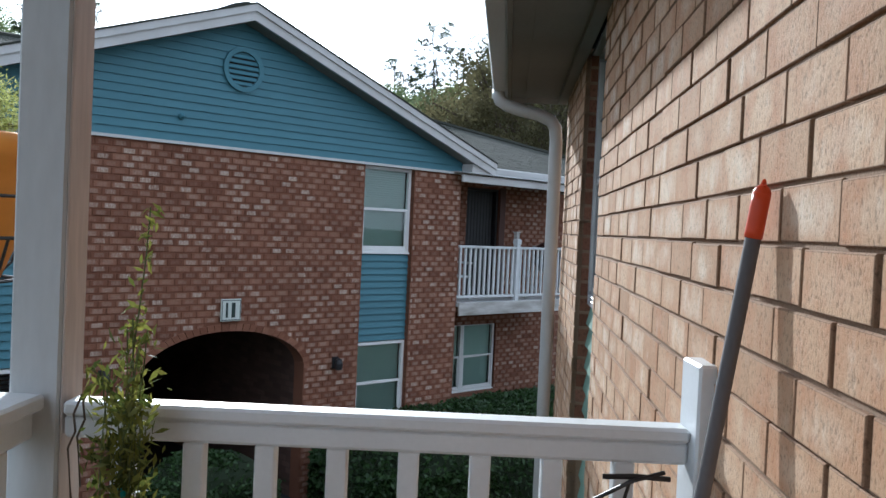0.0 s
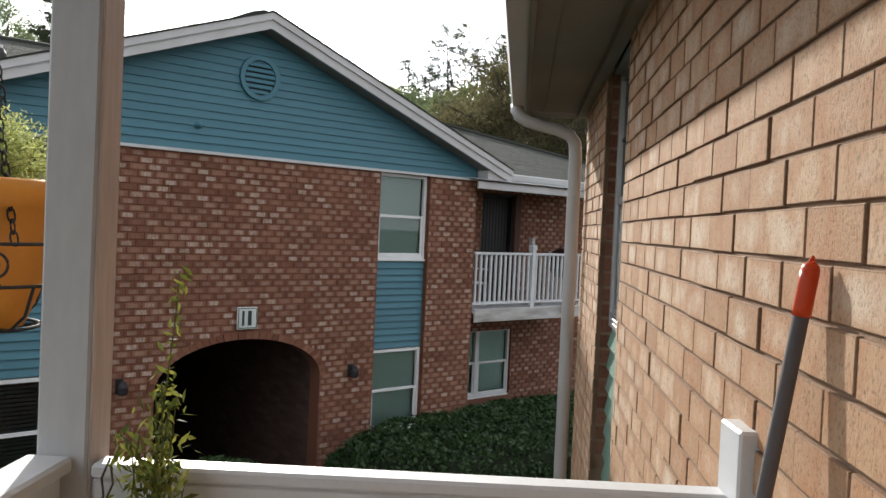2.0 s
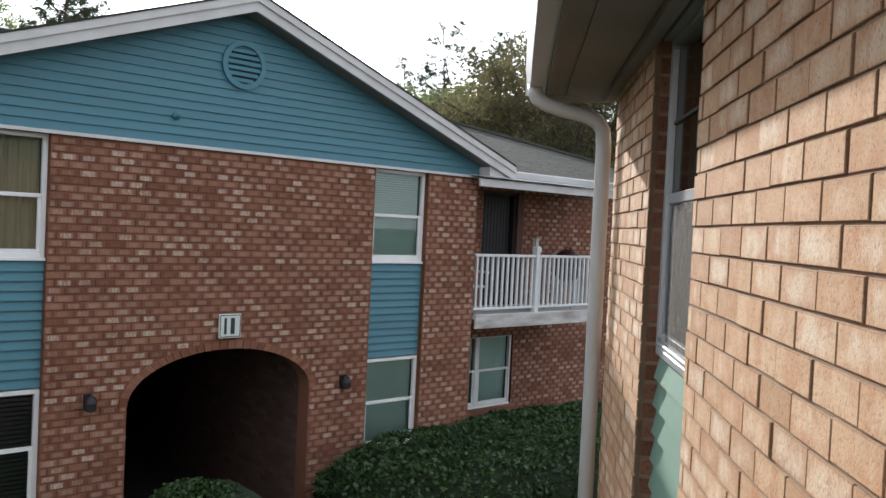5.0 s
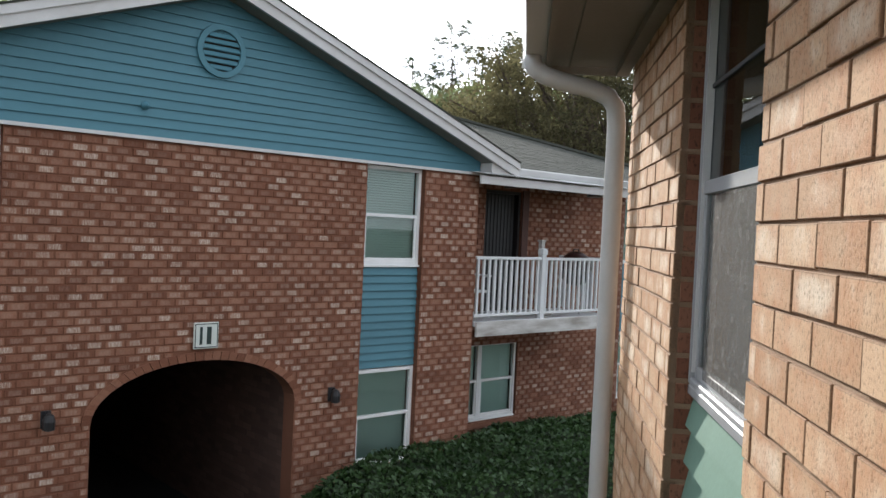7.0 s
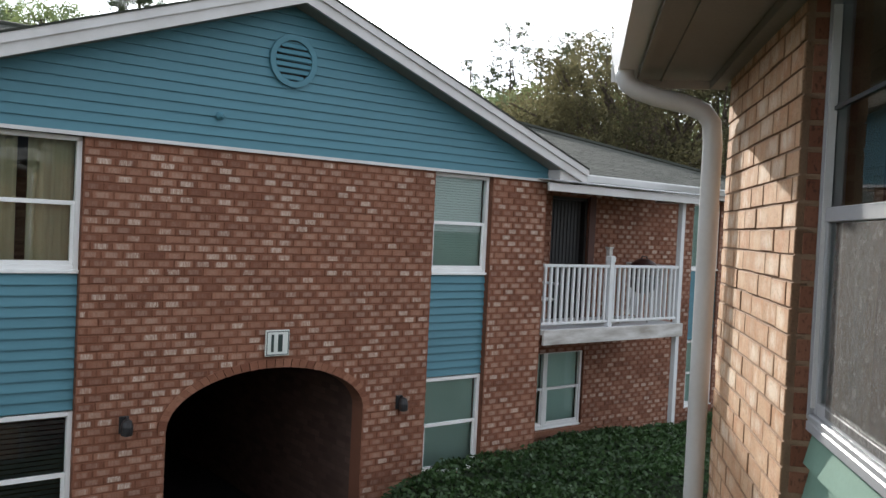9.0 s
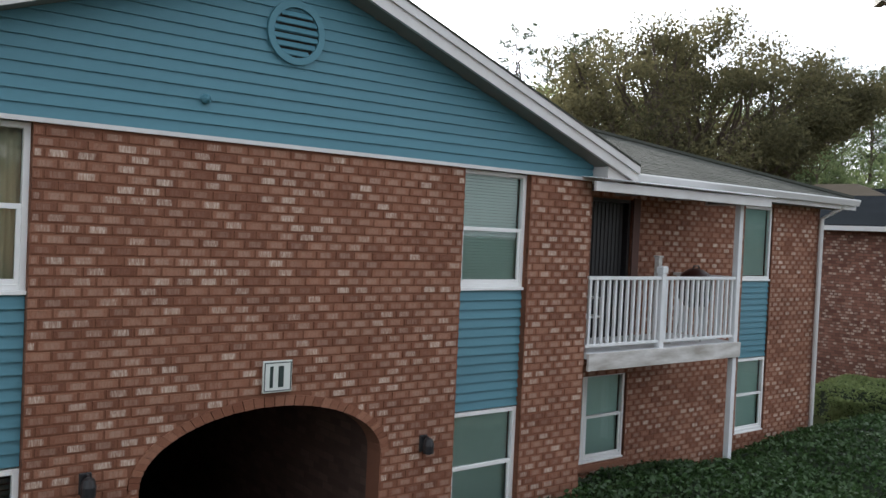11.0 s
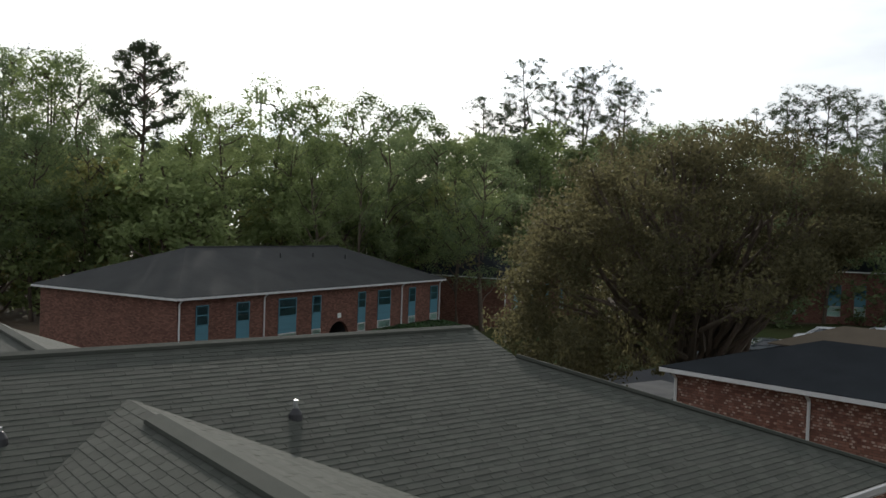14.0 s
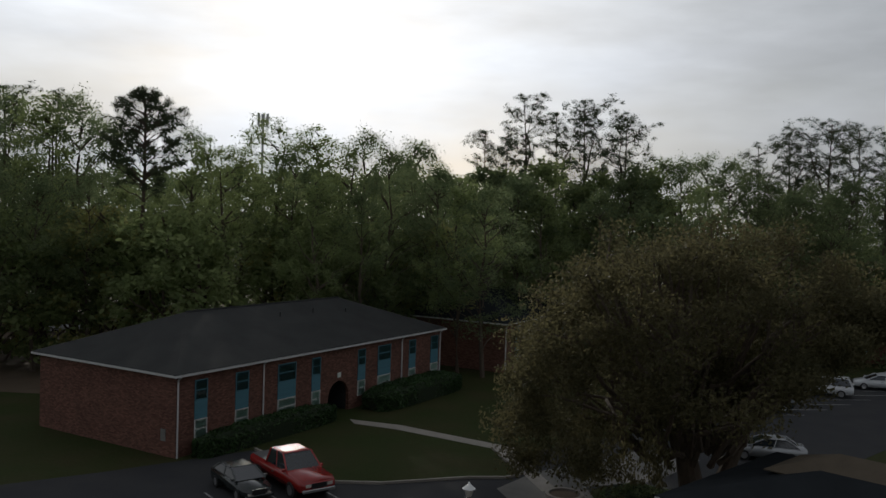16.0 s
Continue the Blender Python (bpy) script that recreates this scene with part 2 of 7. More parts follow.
    mw.inputs["B"].default_value = (*[0.55 * p + 0.45 * q for p, q in zip(light, chalk)], 1)
    pit = n.new("ShaderNodeTexNoise")
    pit.inputs["Scale"].default_value, pit.inputs["Detail"].default_value, pit.inputs["Roughness"].default_value = 95 * scale, 4, 0.65
    l.new(sh.outputs[0], pit.inputs["Vector"])
    p2 = n.new("ShaderNodeMapRange")
    p2.inputs["From Min"].default_value, p2.inputs["From Max"].default_value = 0.34, 0.47
    p2.inputs["To Min"].default_value, p2.inputs["To Max"].default_value = 1 - speck, 1.0
    l.new(pit.outputs["Fac"], p2.inputs["Value"])
    broad = n.new("ShaderNodeTexNoise")
    broad.inputs["Scale"].default_value = 1.1
    l.new(tc.outputs["Object"], broad.inputs["Vector"])
    p3 = n.new("ShaderNodeMapRange")
    p3.inputs["To Min"].default_value, p3.inputs["To Max"].default_value = 0.75, 1.25
    l.new(broad.outputs["Fac"], p3.inputs["Value"])
    mu = n.new("ShaderNodeMath")
    mu.operation = "MULTIPLY"
    l.new(p2.outputs[0], mu.inputs[0])
    l.new(p3.outputs[0], mu.inputs[1])
    if ragged:
        # crumbled arrises with mortar left on them
        low = n.new("ShaderNodeMath")
        low.operation = "MINIMUM"
        for k, q in enumerate(sines):
            sc = n.new("ShaderNodeMath")
            sc.operation = "MULTIPLY"
            sc.inputs[1].default_value = (34.0, 15.0)[k]
            l.new(q.outputs[0], sc.inputs[0])
            l.new(sc.outputs[0], low.inputs[k])
        crumb = n.new("ShaderNodeTexNoise")
        crumb.inputs["Scale"].default_value, crumb.inputs["Detail"].default_value, crumb.inputs["Roughness"].default_value = 85, 4, 0.7
        l.new(tc.outputs["Object"], crumb.inputs["Vector"])
        dif, near_edge = n.new("ShaderNodeMath"), n.new("ShaderNodeMapRange")
        dif.operation = "MULTIPLY_ADD"
        dif.inputs[1].default_value = -1.0
        c2 = n.new("ShaderNodeMath")
        c2.operation = "MULTIPLY"
        c2.inputs[1].default_value = 1.9
        l.new(crumb.outputs["Fac"], c2.inputs[0])
        l.new(low.outputs[0], dif.inputs[0])
        l.new(c2.outputs[0], dif.inputs[2])
        near_edge.inputs["From Min"].default_value, near_edge.inputs["From Max"].default_value, near_edge.inputs["To Max"].default_value = 0.1, 0.5, 0.65
        l.new(dif.outputs[0], near_edge.inputs["Value"])
        me_ = n.new("ShaderNodeMix")
        me_.data_type = "RGBA"
        l.new(near_edge.outputs[0], me_.inputs["Factor"])
        l.new(mw.outputs["Result"], me_.inputs["A"])
        me_.inputs["B"].default_value = (*ragged, 1)
        mw = me_
    hsv = n.new("ShaderNodeHueSaturation")
    l.new(mw.outputs["Result"], hsv.inputs["Color"])
    l.new(mu.outputs[0], hsv.inputs["Value"])
    l.new(hsv.outputs[0], b.inputs["Base Color"])
    bp = n.new("ShaderNodeBump")
    bp.inputs["Strength"].default_value, bp.inputs["Distance"].default_value = relief, 0.004
    l.new(pit.outputs["Fac"], bp.inputs["Height"])
    l.new(bp.outputs[0], b.inputs["Normal"])
    return m


def wall_brick_material(name, length, course, dark, light, mortar, chalk=None):
    """Brickwork for walls that stay far off."""
    m = bpy.data.materials.new(name)
    m.use_nodes = True
    n, l = m.node_tree.nodes, m.node_tree.links
    b = n["Principled BSDF"]
    b.inputs["Roughness"].default_value = 0.88
    tc, sep, comb, ad = n.new("ShaderNodeTexCoord"), n.new("ShaderNodeSeparateXYZ"), n.new("ShaderNodeCombineXYZ"), n.new("ShaderNodeMath")
    l.new(tc.outputs["Object"], sep.inputs[0])
    l.new(sep.outputs["X"], ad.inputs[0])
    l.new(sep.outputs["Y"], ad.inputs[1])
    l.new(ad.outputs[0], comb.inputs["X"])
    l.new(sep.outputs["Z"], comb.inputs["Y"])
    br = n.new("ShaderNodeTexBrick")
    br.inputs["Scale"].default_value = 1.0
    br.inputs["Brick Width"].default_value, br.inputs["Row Height"].default_value, br.inputs["Mortar Size"].default_value = length, course, 0.006
    br.inputs["Color1"].default_value, br.inputs["Color2"].default_value, br.inputs["Mortar"].default_value = (*dark, 1), (*light, 1), (*mortar, 1)
    l.new(comb.outputs[0], br.inputs["Vector"])
    no = n.new("ShaderNodeTexNoise")
    no.inputs["Scale"].default_value, no.inputs["Detail"].default_value = 0.9, 5
    l.new(tc.outputs["Object"], no.inputs["Vector"])
    mr = n.new("ShaderNodeMapRange")
    mr.inputs["To Min"].default_value, mr.inputs["To Max"].default_value = 0.6, 1.4
    l.new(no.outputs["Fac"], mr.inputs["Value"])
    hsv = n.new("ShaderNodeHueSaturation")
    colour = br.outputs["Color"]
    if chalk:
        # a share of the bricks carries pale lime smears
        pick, share, ragged, both, mix = n.new("ShaderNodeTexBrick"), n.new("ShaderNodeMapRange"), n.new("ShaderNodeTexNoise"), n.new("ShaderNodeMath"), n.new("ShaderNodeMixRGB")
        pick.inputs["Scale"].default_value = 1.0
        pick.inputs["Brick Width"].default_value, pick.inputs["Row Height"].default_value, pick.inputs["Mortar Size"].default_value = length * 0.55, course, 0.014
        pick.inputs["Color1"].default_value, pick.inputs["Color2"].default_value, pick.inputs["Mortar"].default_value = (0, 0, 0, 1), (1, 1, 1, 1), (0, 0, 0, 1)
        l.new(comb.outputs[0], pick.inputs["Vector"])
        share.inputs["From Min"].default_value, share.inputs["From Max"].default_value = 0.60, 0.90
        l.new(pick.outputs["Color"], share.inputs["Value"])
        ragged.inputs["Scale"].default_value, ragged.inputs["Detail"].default_value = 9, 3
        l.new(tc.outputs["Object"], ragged.inputs["Vector"])
        both.operation = "MULTIPLY"
        l.new(share.outputs[0], both.inputs[0])
        l.new(ragged.outputs["Fac"], both.inputs[1])
        l.new(both.outputs[0], mix.inputs["Fac"])
        l.new(colour, mix.inputs["Color1"])
        mix.inputs["Color2"].default_value = (*chalk, 1)
        colour = mix.outputs[0]
    l.new(colour, hsv.inputs["Color"])
    l.new(mr.outputs[0], hsv.inputs["Value"])
    l.new(hsv.outputs[0], b.inputs["Base Color"])
    return m


def leaf_material(name, a, b_, through=0.35, rough=0.5, spec=0.35):
    """Leaves, each a shade of its own, letting some light through."""
    m = bpy.data.materials.new(name)
    m.use_nodes = True
    n, l = m.node_tree.nodes, m.node_tree.links
    b = n["Principled BSDF"]
    b.inputs["Roughness"].default_value, b.inputs["Specular IOR Level"].default_value = rough, spec
    geo = n.new("ShaderNodeNewGeometry")
    ramp = n.new("ShaderNodeValToRGB")
    ramp.color_ramp.elements[0].color, ramp.color_ramp.elements[1].color = (*a, 1), (*b_, 1)
    tc, no, ad = n.new("ShaderNodeTexCoord"), n.new("ShaderNodeTexNoise"), n.new("ShaderNodeMath")
    no.inputs["Scale"].default_value = 0.35
    l.new(tc.outputs["Object"], no.inputs["Vector"])
    ad.operation = "MULTIPLY_ADD"
    ad.inputs[1].default_value = 0.6
    l.new(geo.outputs["Random Per Island"], ad.inputs[0])
    sub = n.new("ShaderNodeMapRange")
    sub.inputs["From Min"].default_value, sub.inputs["From Max"].default_value = 0.3, 0.7
    sub.inputs["To Max"].default_value = 0.5
    l.new(no.outputs["Fac"], sub.inputs["Value"])
    l.new(sub.outputs[0], ad.inputs[2])
    l.new(ad.outputs[0], ramp.inputs["Fac"])
    l.new(ramp.outputs["Color"], b.inputs["Base Color"])
    tr, mx = n.new("ShaderNodeBsdfTranslucent"), n.new("ShaderNodeMixShader")
    l.new(ramp.outputs["Color"], tr.inputs["Color"])
    mx.inputs[0].default_value = through
    l.new(b.outputs[0], mx.inputs[1])
    l.new(tr.outputs[0], mx.inputs[2])
    l.new(mx.outputs[0], n["Material Output"].inputs["Surface"])
    return m


def glass_material(name, tint=(0.85, 0.92, 0.92), rough=0.02):
    m = bpy.data.materials.new(name)
    m.use_nodes = True
    n, l = m.node_tree.nodes, m.node_tree.links
    g, t, mx, fz = n.new("ShaderNodeBsdfGlossy"), n.new("ShaderNodeBsdfTransparent"), n.new("ShaderNodeMixShader"), n.new("ShaderNodeFresnel")
    g.inputs["Roughness"].default_value = rough
    t.inputs["Color"].default_value = (*tint, 1)
    fz.inputs["IOR"].default_value = 1.75
    l.new(fz.outputs[0], mx.inputs[0])
    l.new(t.outputs[0], mx.inputs[1])
    l.new(g.outputs[0], mx.inputs[2])
    l.new(mx.outputs[0], n["Material Output"].inputs["Surface"])
    return m


M_BRICK = brick_material("red_brick", (0.165, 0.066, 0.039), (0.228, 0.099, 0.060), (0.285, 0.137, 0.087), (0.70, 0.60, 0.50), 0.55, 0.42, even=0.30, grain=(3.6, 1, 0.5), smear_scale=1.9, smear_low=0.69, patch=((0.30, 0.72), (0.10, 0.45)), chalk_max=0.9)
M_BRICK_NEAR = brick_material("tan_brick", (0.430, 0.262, 0.150), (0.495, 0.312, 0.184), (0.565, 0.380, 0.238), (0.74, 0.66, 0.54), 0.45, 0.40, even=0.2, grain=(1.25, 1, 0.8), blush=(0.43, 0.200, 0.096), speck=0.42, relief=0.4, scale=1.5, smear_low=0.60, ragged=(0.22, 0.135, 0.085), blush_low=0.43, bloom=0.22, chalk_max=0.7)
M_BRICK_FAR = wall_brick_material("far_brickwork", 0.22, 0.086, (0.090, 0.034, 0.023), (0.19, 0.092, 0.064), (0.10, 0.050, 0.035))
M_BRICK_CHALKY = wall_brick_material("chalky_brickwork", 0.22, 0.086, (0.105, 0.040, 0.026), (0.22, 0.105, 0.072), (0.09, 0.045, 0.032), (0.58, 0.47, 0.38))
# passage brick, darkened to hold the shade inside the arch
M_SHADED_BRICK = wall_brick_material("shade_dark_brickwork", 0.22, 0.086, (0.062, 0.032, 0.024), (0.105, 0.062, 0.047), (0.07, 0.042, 0.032))
M_MORTAR = material("mortar", (0.185, 0.078, 0.045), 0.95, second=(0.140, 0.060, 0.036), scale=3, fine=120, bump=0.4)
M_MORTAR_NEAR = material("brown_mortar", (0.30, 0.20, 0.13), 0.95, second=(0.17, 0.108, 0.07), scale=4, fine=160, bump=0.5)
M_BLUE = material("blue_siding", (0.072, 0.195, 0.245), 0.55, second=(0.058, 0.165, 0.21), scale=2.0, fine=40, fine_amount=0.06, random_amount=0.05, bump=0.08, stretch=(0.4, 1, 3))
M_GREEN = material("green_siding", (0.155, 0.255, 0.20), 0.55, second=(0.12, 0.21, 0.16), scale=3.0, fine=60, fine_amount=0.08, random_amount=0.05, bump=0.1)
M_TRIM = material("grey_white_trim", (0.62, 0.61, 0.60), 0.5, second=(0.45, 0.43, 0.41), scale=2.2, amount=0.5, fine=70, fine_amount=0.06, bump=0.06)
M_WHITE = material("white_paint", (0.69, 0.71, 0.72), 0.45, second=(0.56, 0.55, 0.53), scale=5, amount=0.4, fine=90, fine_amount=0.05, bump=0.08)
M_VINYL = material("window_vinyl", (0.80, 0.81, 0.80), 0.35, second=(0.66, 0.66, 0.64), scale=3, amount=0.4, fine=60, fine_amount=0.03, bump=0.03)
M_GRIMY = material("grimy_white_paint", (0.60, 0.59, 0.57), 0.6, second=(0.22, 0.19, 0.15), scale=3.2, amount=0.75, fine=40, fine_amount=0.15, bump=0.1, stretch=(0.6, 1, 2.5), detail=8)
M_POST = material("weathered_post_paint", (0.58, 0.62, 0.65), 0.6, second=(0.42, 0.38, 0.33), scale=3.5, amount=0.45, fine=50, fine_amount=0.12, bump=0.2, stretch=(1, 1, 0.25))
M_WOOD = material("worn_post_edge", (0.56, 0.50, 0.46), 0.7, second=(0.44, 0.35, 0.30), scale=6, fine=60, bump=0.25, stretch=(1, 1, 0.12))
M_SOFFIT = material("grey_soffit", (0.25, 0.236, 0.216), 0.7, second=(0.17, 0.157, 0.143), scale=1.5, fine=50, fine_amount=0.1, bump=0.1)
M_GUTTER = material("gutter_enamel", (0.58, 0.58, 0.575), 0.35, second=(0.5, 0.48, 0.45), scale=3, amount=0.5, fine=80, fine_amount=0.05, bump=0.04)
M_SHINGLE = material("grey_shingle", (0.054, 0.056, 0.047), 0.95, second=(0.034, 0.041, 0.031), scale=1.3, fine=160, fine_amount=0.4, random_amount=0.15, bump=0.6, spec=0.2)
M_SHINGLE_DARK = material("dark_shingle", (0.027, 0.030, 0.033), 0.95, second=(0.019, 0.021, 0.023), scale=1.0, fine=40, fine_amount=0.3, random_amount=0.1, bump=0.5, bump_dist=0.01, spec=0.0)
M_SHINGLE_GREY = material("slate_grey_shingle", (0.046, 0.047, 0.046), 0.95, second=(0.030, 0.031, 0.031), scale=0.6, fine=40, fine_amount=0.3, random_amount=0.1, bump=0.5, bump_dist=0.01, spec=0.1)
M_GLASS = glass_material("window_glass", (0.82, 0.94, 0.92))
M_ALU = material("grey_window_frame", (0.31, 0.315, 0.325), 0.4, second=(0.30, 0.30, 0.30), scale=4, amount=0.5, fine=80, fine_amount=0.06, bump=0.05)
M_SCREEN = bpy.data.materials.new("dusty_screen")
M_SCREEN.use_nodes = True
sn, sl = M_SCREEN.node_tree.nodes, M_SCREEN.node_tree.links
s_tr, s_mx, s_no, s_rg, s_tc = sn.new("ShaderNodeBsdfTransparent"), sn.new("ShaderNodeMixShader"), sn.new("ShaderNodeTexNoise"), sn.new("ShaderNodeMapRange"), sn.new("ShaderNodeTexCoord")
sn["Principled BSDF"].inputs["Base Color"].default_value, sn["Principled BSDF"].inputs["Roughness"].default_value = (0.105, 0.095, 0.084, 1), 0.9
s_no.inputs["Scale"].default_value, s_no.inputs["Detail"].default_value, s_no.inputs["Roughness"].default_value = 26.0, 8, 0.75
s_rg.inputs["From Min"].default_value, s_rg.inputs["From Max"].default_value, s_rg.inputs["To Min"].default_value, s_rg.inputs["To Max"].default_value = 0.34, 0.70, 0.35, 0.9
sl.new(s_tc.outputs["Object"], s_no.inputs["Vector"])
sl.new(s_no.outputs["Fac"], s_rg.inputs["Value"])
sl.new(s_rg.outputs[0], s_mx.inputs[0])
sl.new(s_tr.outputs[0], s_mx.inputs[1])
sl.new(sn["Principled BSDF"].outputs[0], s_mx.inputs[2])
sl.new(s_mx.outputs[0], sn["Material Output"].inputs["Surface"])
M_BLIND = material("pale_blind", (0.54, 0.64, 0.585), 0.6, second=(0.44, 0.54, 0.485), scale=2, fine=30, fine_amount=0.05, bump=0.0)
M_BLIND_DARK = material("black_blind", (0.03, 0.035, 0.035), 0.5, second=(0.02, 0.025, 0.025), bump=0.0)
M_CURTAIN = material("beige_curtain", (0.52, 0.44, 0.30), 0.8, second=(0.40, 0.33, 0.22), scale=3, fine=50, fine_amount=0.1, bump=0.1, stretch=(6, 6, 0.4))
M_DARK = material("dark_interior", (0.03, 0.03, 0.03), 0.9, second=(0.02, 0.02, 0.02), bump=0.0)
M_BLACK = material("black_metal", (0.02, 0.02, 0.022), 0.45, second=(0.035, 0.03, 0.028), scale=8, bump=0.1)
M_CONCRETE = material("concrete", (0.30, 0.275, 0.24), 0.9, second=(0.20, 0.18, 0.16), scale=1.2, fine=70, bump=0.3)
M_APRON = material("worn_concrete", (0.17, 0.16, 0.145), 0.9, second=(0.09, 0.088, 0.082), scale=0.5, amount=0.8, fine=40, bump=0.3)
M_ASPHALT = material("asphalt", (0.038, 0.039, 0.042), 0.95, second=(0.055, 0.054, 0.053), scale=0.35, fine=25, fine_amount=0.25, bump=0.4, spec=0.12)
M_GRASS = material("lawn", (0.030, 0.042, 0.012), 0.95, second=(0.046, 0.042, 0.018), scale=0.25, amount=0.8, fine=9, fine_amount=0.35, bump=0.8, bump_dist=0.03, spec=0.1)
M_DIRT = material("pine_straw_ground", (0.10, 0.07, 0.045), 0.95, second=(0.06, 0.045, 0.03), scale=0.5, fine=12, fine_amount=0.3, bump=0.6, bump_dist=0.03)
M_BARK = material("bark", (0.10, 0.075, 0.055), 0.95, second=(0.05, 0.038, 0.03), scale=3, fine=14, fine_amount=0.35, bump=0.8, bump_dist=0.02, stretch=(1, 1, 0.3))
M_HEDGE = leaf_material("hedge_leaf", (0.015, 0.039, 0.012), (0.060, 0.115, 0.036), 0.28, 0.45)
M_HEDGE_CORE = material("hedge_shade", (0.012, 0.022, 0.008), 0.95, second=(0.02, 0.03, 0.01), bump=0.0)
M_OAK = leaf_material("oak_leaf", (0.062, 0.061, 0.031), (0.155, 0.138, 0.070), 0.68, 0.6, 0.2)
M_TREE_A = leaf_material("light_green_leaf", (0.145, 0.195, 0.076), (0.330, 0.385, 0.170), 0.70, 0.7, 0.2)
M_TREE_B = leaf_material("mid_green_leaf", (0.105, 0.152, 0.074), (0.250, 0.295, 0.145), 0.70, 0.7, 0.2)
M_PINE = leaf_material("pine_needle", (0.042, 0.062, 0.036), (0.100, 0.122, 0.064), 0.34, 0.75, 0.12)
M_VINE = leaf_material("vine_leaf", (0.035, 0.062, 0.014), (0.36, 0.34, 0.07), 0.5)
M_FERN = leaf_material("fern_leaf", (0.30, 0.36, 0.10), (0.62, 0.64, 0.26), 0.6)
M_STEM = material("green_stem", (0.10, 0.12, 0.04), 0.7, bump=0.0)
M_POT = material("orange_pot", (0.72, 0.30, 0.045), 0.5, second=(0.62, 0.22, 0.03), scale=4, fine=60, fine_amount=0.06, bump=0.05)
M_RED = material("orange_red_plastic", (0.70, 0.075, 0.018), 0.38, second=(0.6, 0.06, 0.015), scale=8, fine_amount=0.05, bump=0.03)
M_POLE = material("grey_enamel_pole", (0.155, 0.145, 0.145), 0.8, second=(0.11, 0.105, 0.105), scale=10, fine_amount=0.08, bump=0.03, spec=0.15)
M_TIE = material("turquoise_plastic", (0.02, 0.32, 0.28), 0.4, bump=0.0)
M_PLATE = material("sign_white", (0.66, 0.70, 0.66), 0.5, second=(0.55, 0.58, 0.54), scale=5, fine_amount=0.04, bump=0.03)
M_INK = material("dark_green_ink", (0.03, 0.05, 0.045), 0.5, bump=0.0)
M_CAR_RED = material("red_car_paint", (0.30, 0.016, 0.013), 0.2, second=(0.24, 0.012, 0.010), scale=1, fine_amount=0.02, bump=0.0, spec=0.7)
M_CAR_WHITE = material("white_car_paint", (0.52, 0.53, 0.54), 0.25, second=(0.7, 0.71, 0.72), scale=1, fine_amount=0.02, bump=0.0, spec=0.7)
M_CAR_DARK = material("dark_car_paint", (0.04, 0.05, 0.055), 0.22, second=(0.03, 0.04, 0.045), scale=1, fine_amount=0.02, bump=0.0, spec=0.7)
M_TYRE = material("tyre_rubber", (0.02, 0.02, 0.02), 0.85, second=(0.03, 0.03, 0.03), bump=0.1)
M_RIM = material("wheel_rim", (0.45, 0.45, 0.46), 0.3, 0.8, second=(0.35, 0.35, 0.36), bump=0.0)
M_LAMP = material("lamp_lens", (0.6, 0.58, 0.52), 0.2, second=(0.5, 0.45, 0.4), bump=0.0)
M_LINE = material("parking_line_paint", (0.36, 0.36, 0.35), 0.8, second=(0.09, 0.09, 0.09), scale=5, amount=0.9, fine=60, bump=0.1)
M_METAL = material("galvanised_metal", (0.5, 0.5, 0.5), 0.35, 0.8, second=(0.36, 0.36, 0.36), scale=6, bump=0.05)
M_AWNING = material("white_awning_metal", (0.56, 0.57, 0.58), 0.5, second=(0.32, 0.31, 0.30), scale=2.5, amount=0.6, fine=50, fine_amount=0.06, bump=0.05)
# passage ceiling, its colour lowered for shade too
M_PASSAGE = material("shade_brown_brick", (0.055, 0.032, 0.025), 0.95, second=(0.035, 0.022, 0.018), scale=2, fine=30, bump=0.3, spec=0.1)
M_SHRUB = leaf_material("yellow_green_leaf", (0.17, 0.19, 0.075), (0.40, 0.38, 0.15), 0.62, 0.75, 0.1)
M_CAR_SILVER = material("silver_car_paint", (0.34, 0.35, 0.36), 0.25, 0.4, second=(0.30, 0.31, 0.32), scale=1, fine_amount=0.02, bump=0.0, spec=0.6)


# ---- builders ----
GROUND = 0.4


def part(name, bm, mat, parent=None, label="", smooth=False):
    """Links a bmesh as one mesh object under a thing or a part."""
    me = bpy.data.meshes.new(name)
    bm.to_mesh(me)
    bm.free()
    return linked(name, me, mat, parent, label, smooth)


def linked(name, me, mat, parent=None, label="", smooth=False):
    if mat and not me.materials:
        me.materials.append(mat)
    if smooth:
        me.polygons.foreach_set("use_smooth", [True] * len(me.polygons))
    ob = new(name, me)
    if parent:
        ob.parent = parent
    if label:
        ob["label"] = label
    return ob


def thing(name, m, label, category, group="", kind=""):
    ob = new(name)
    ob.empty_display_size = 0.2
    ob.matrix_basis = m
    return tagged(ob, label, category, group, kind)


def box(bm, x0, x1, y0, y1, z0, z1, bevel=0.0):
    v = [bm.verts.new(p) for p in ((x0, y0, z0), (x1, y0, z0), (x1, y1, z0), (x0, y1, z0), (x0, y0, z1), (x1, y0, z1), (x1, y1, z1), (x0, y1, z1))]
    f = [bm.faces.new([v[i] for i in q]) for q in ((0, 3, 2, 1), (4, 5, 6, 7), (0, 1, 5, 4), (1, 2, 6, 5), (2, 3, 7, 6), (3, 0, 4, 7))]
    if bevel:
        bmesh.ops.bevel(bm, geom=list({e for q in f for e in q.edges}), offset=bevel, segments=1, affect="EDGES")
    return bm


def boxes(*rows, bevel=0.0):
    bm = bmesh.new()
    for r in rows:
        box(bm, *r, bevel=bevel)
    return bm


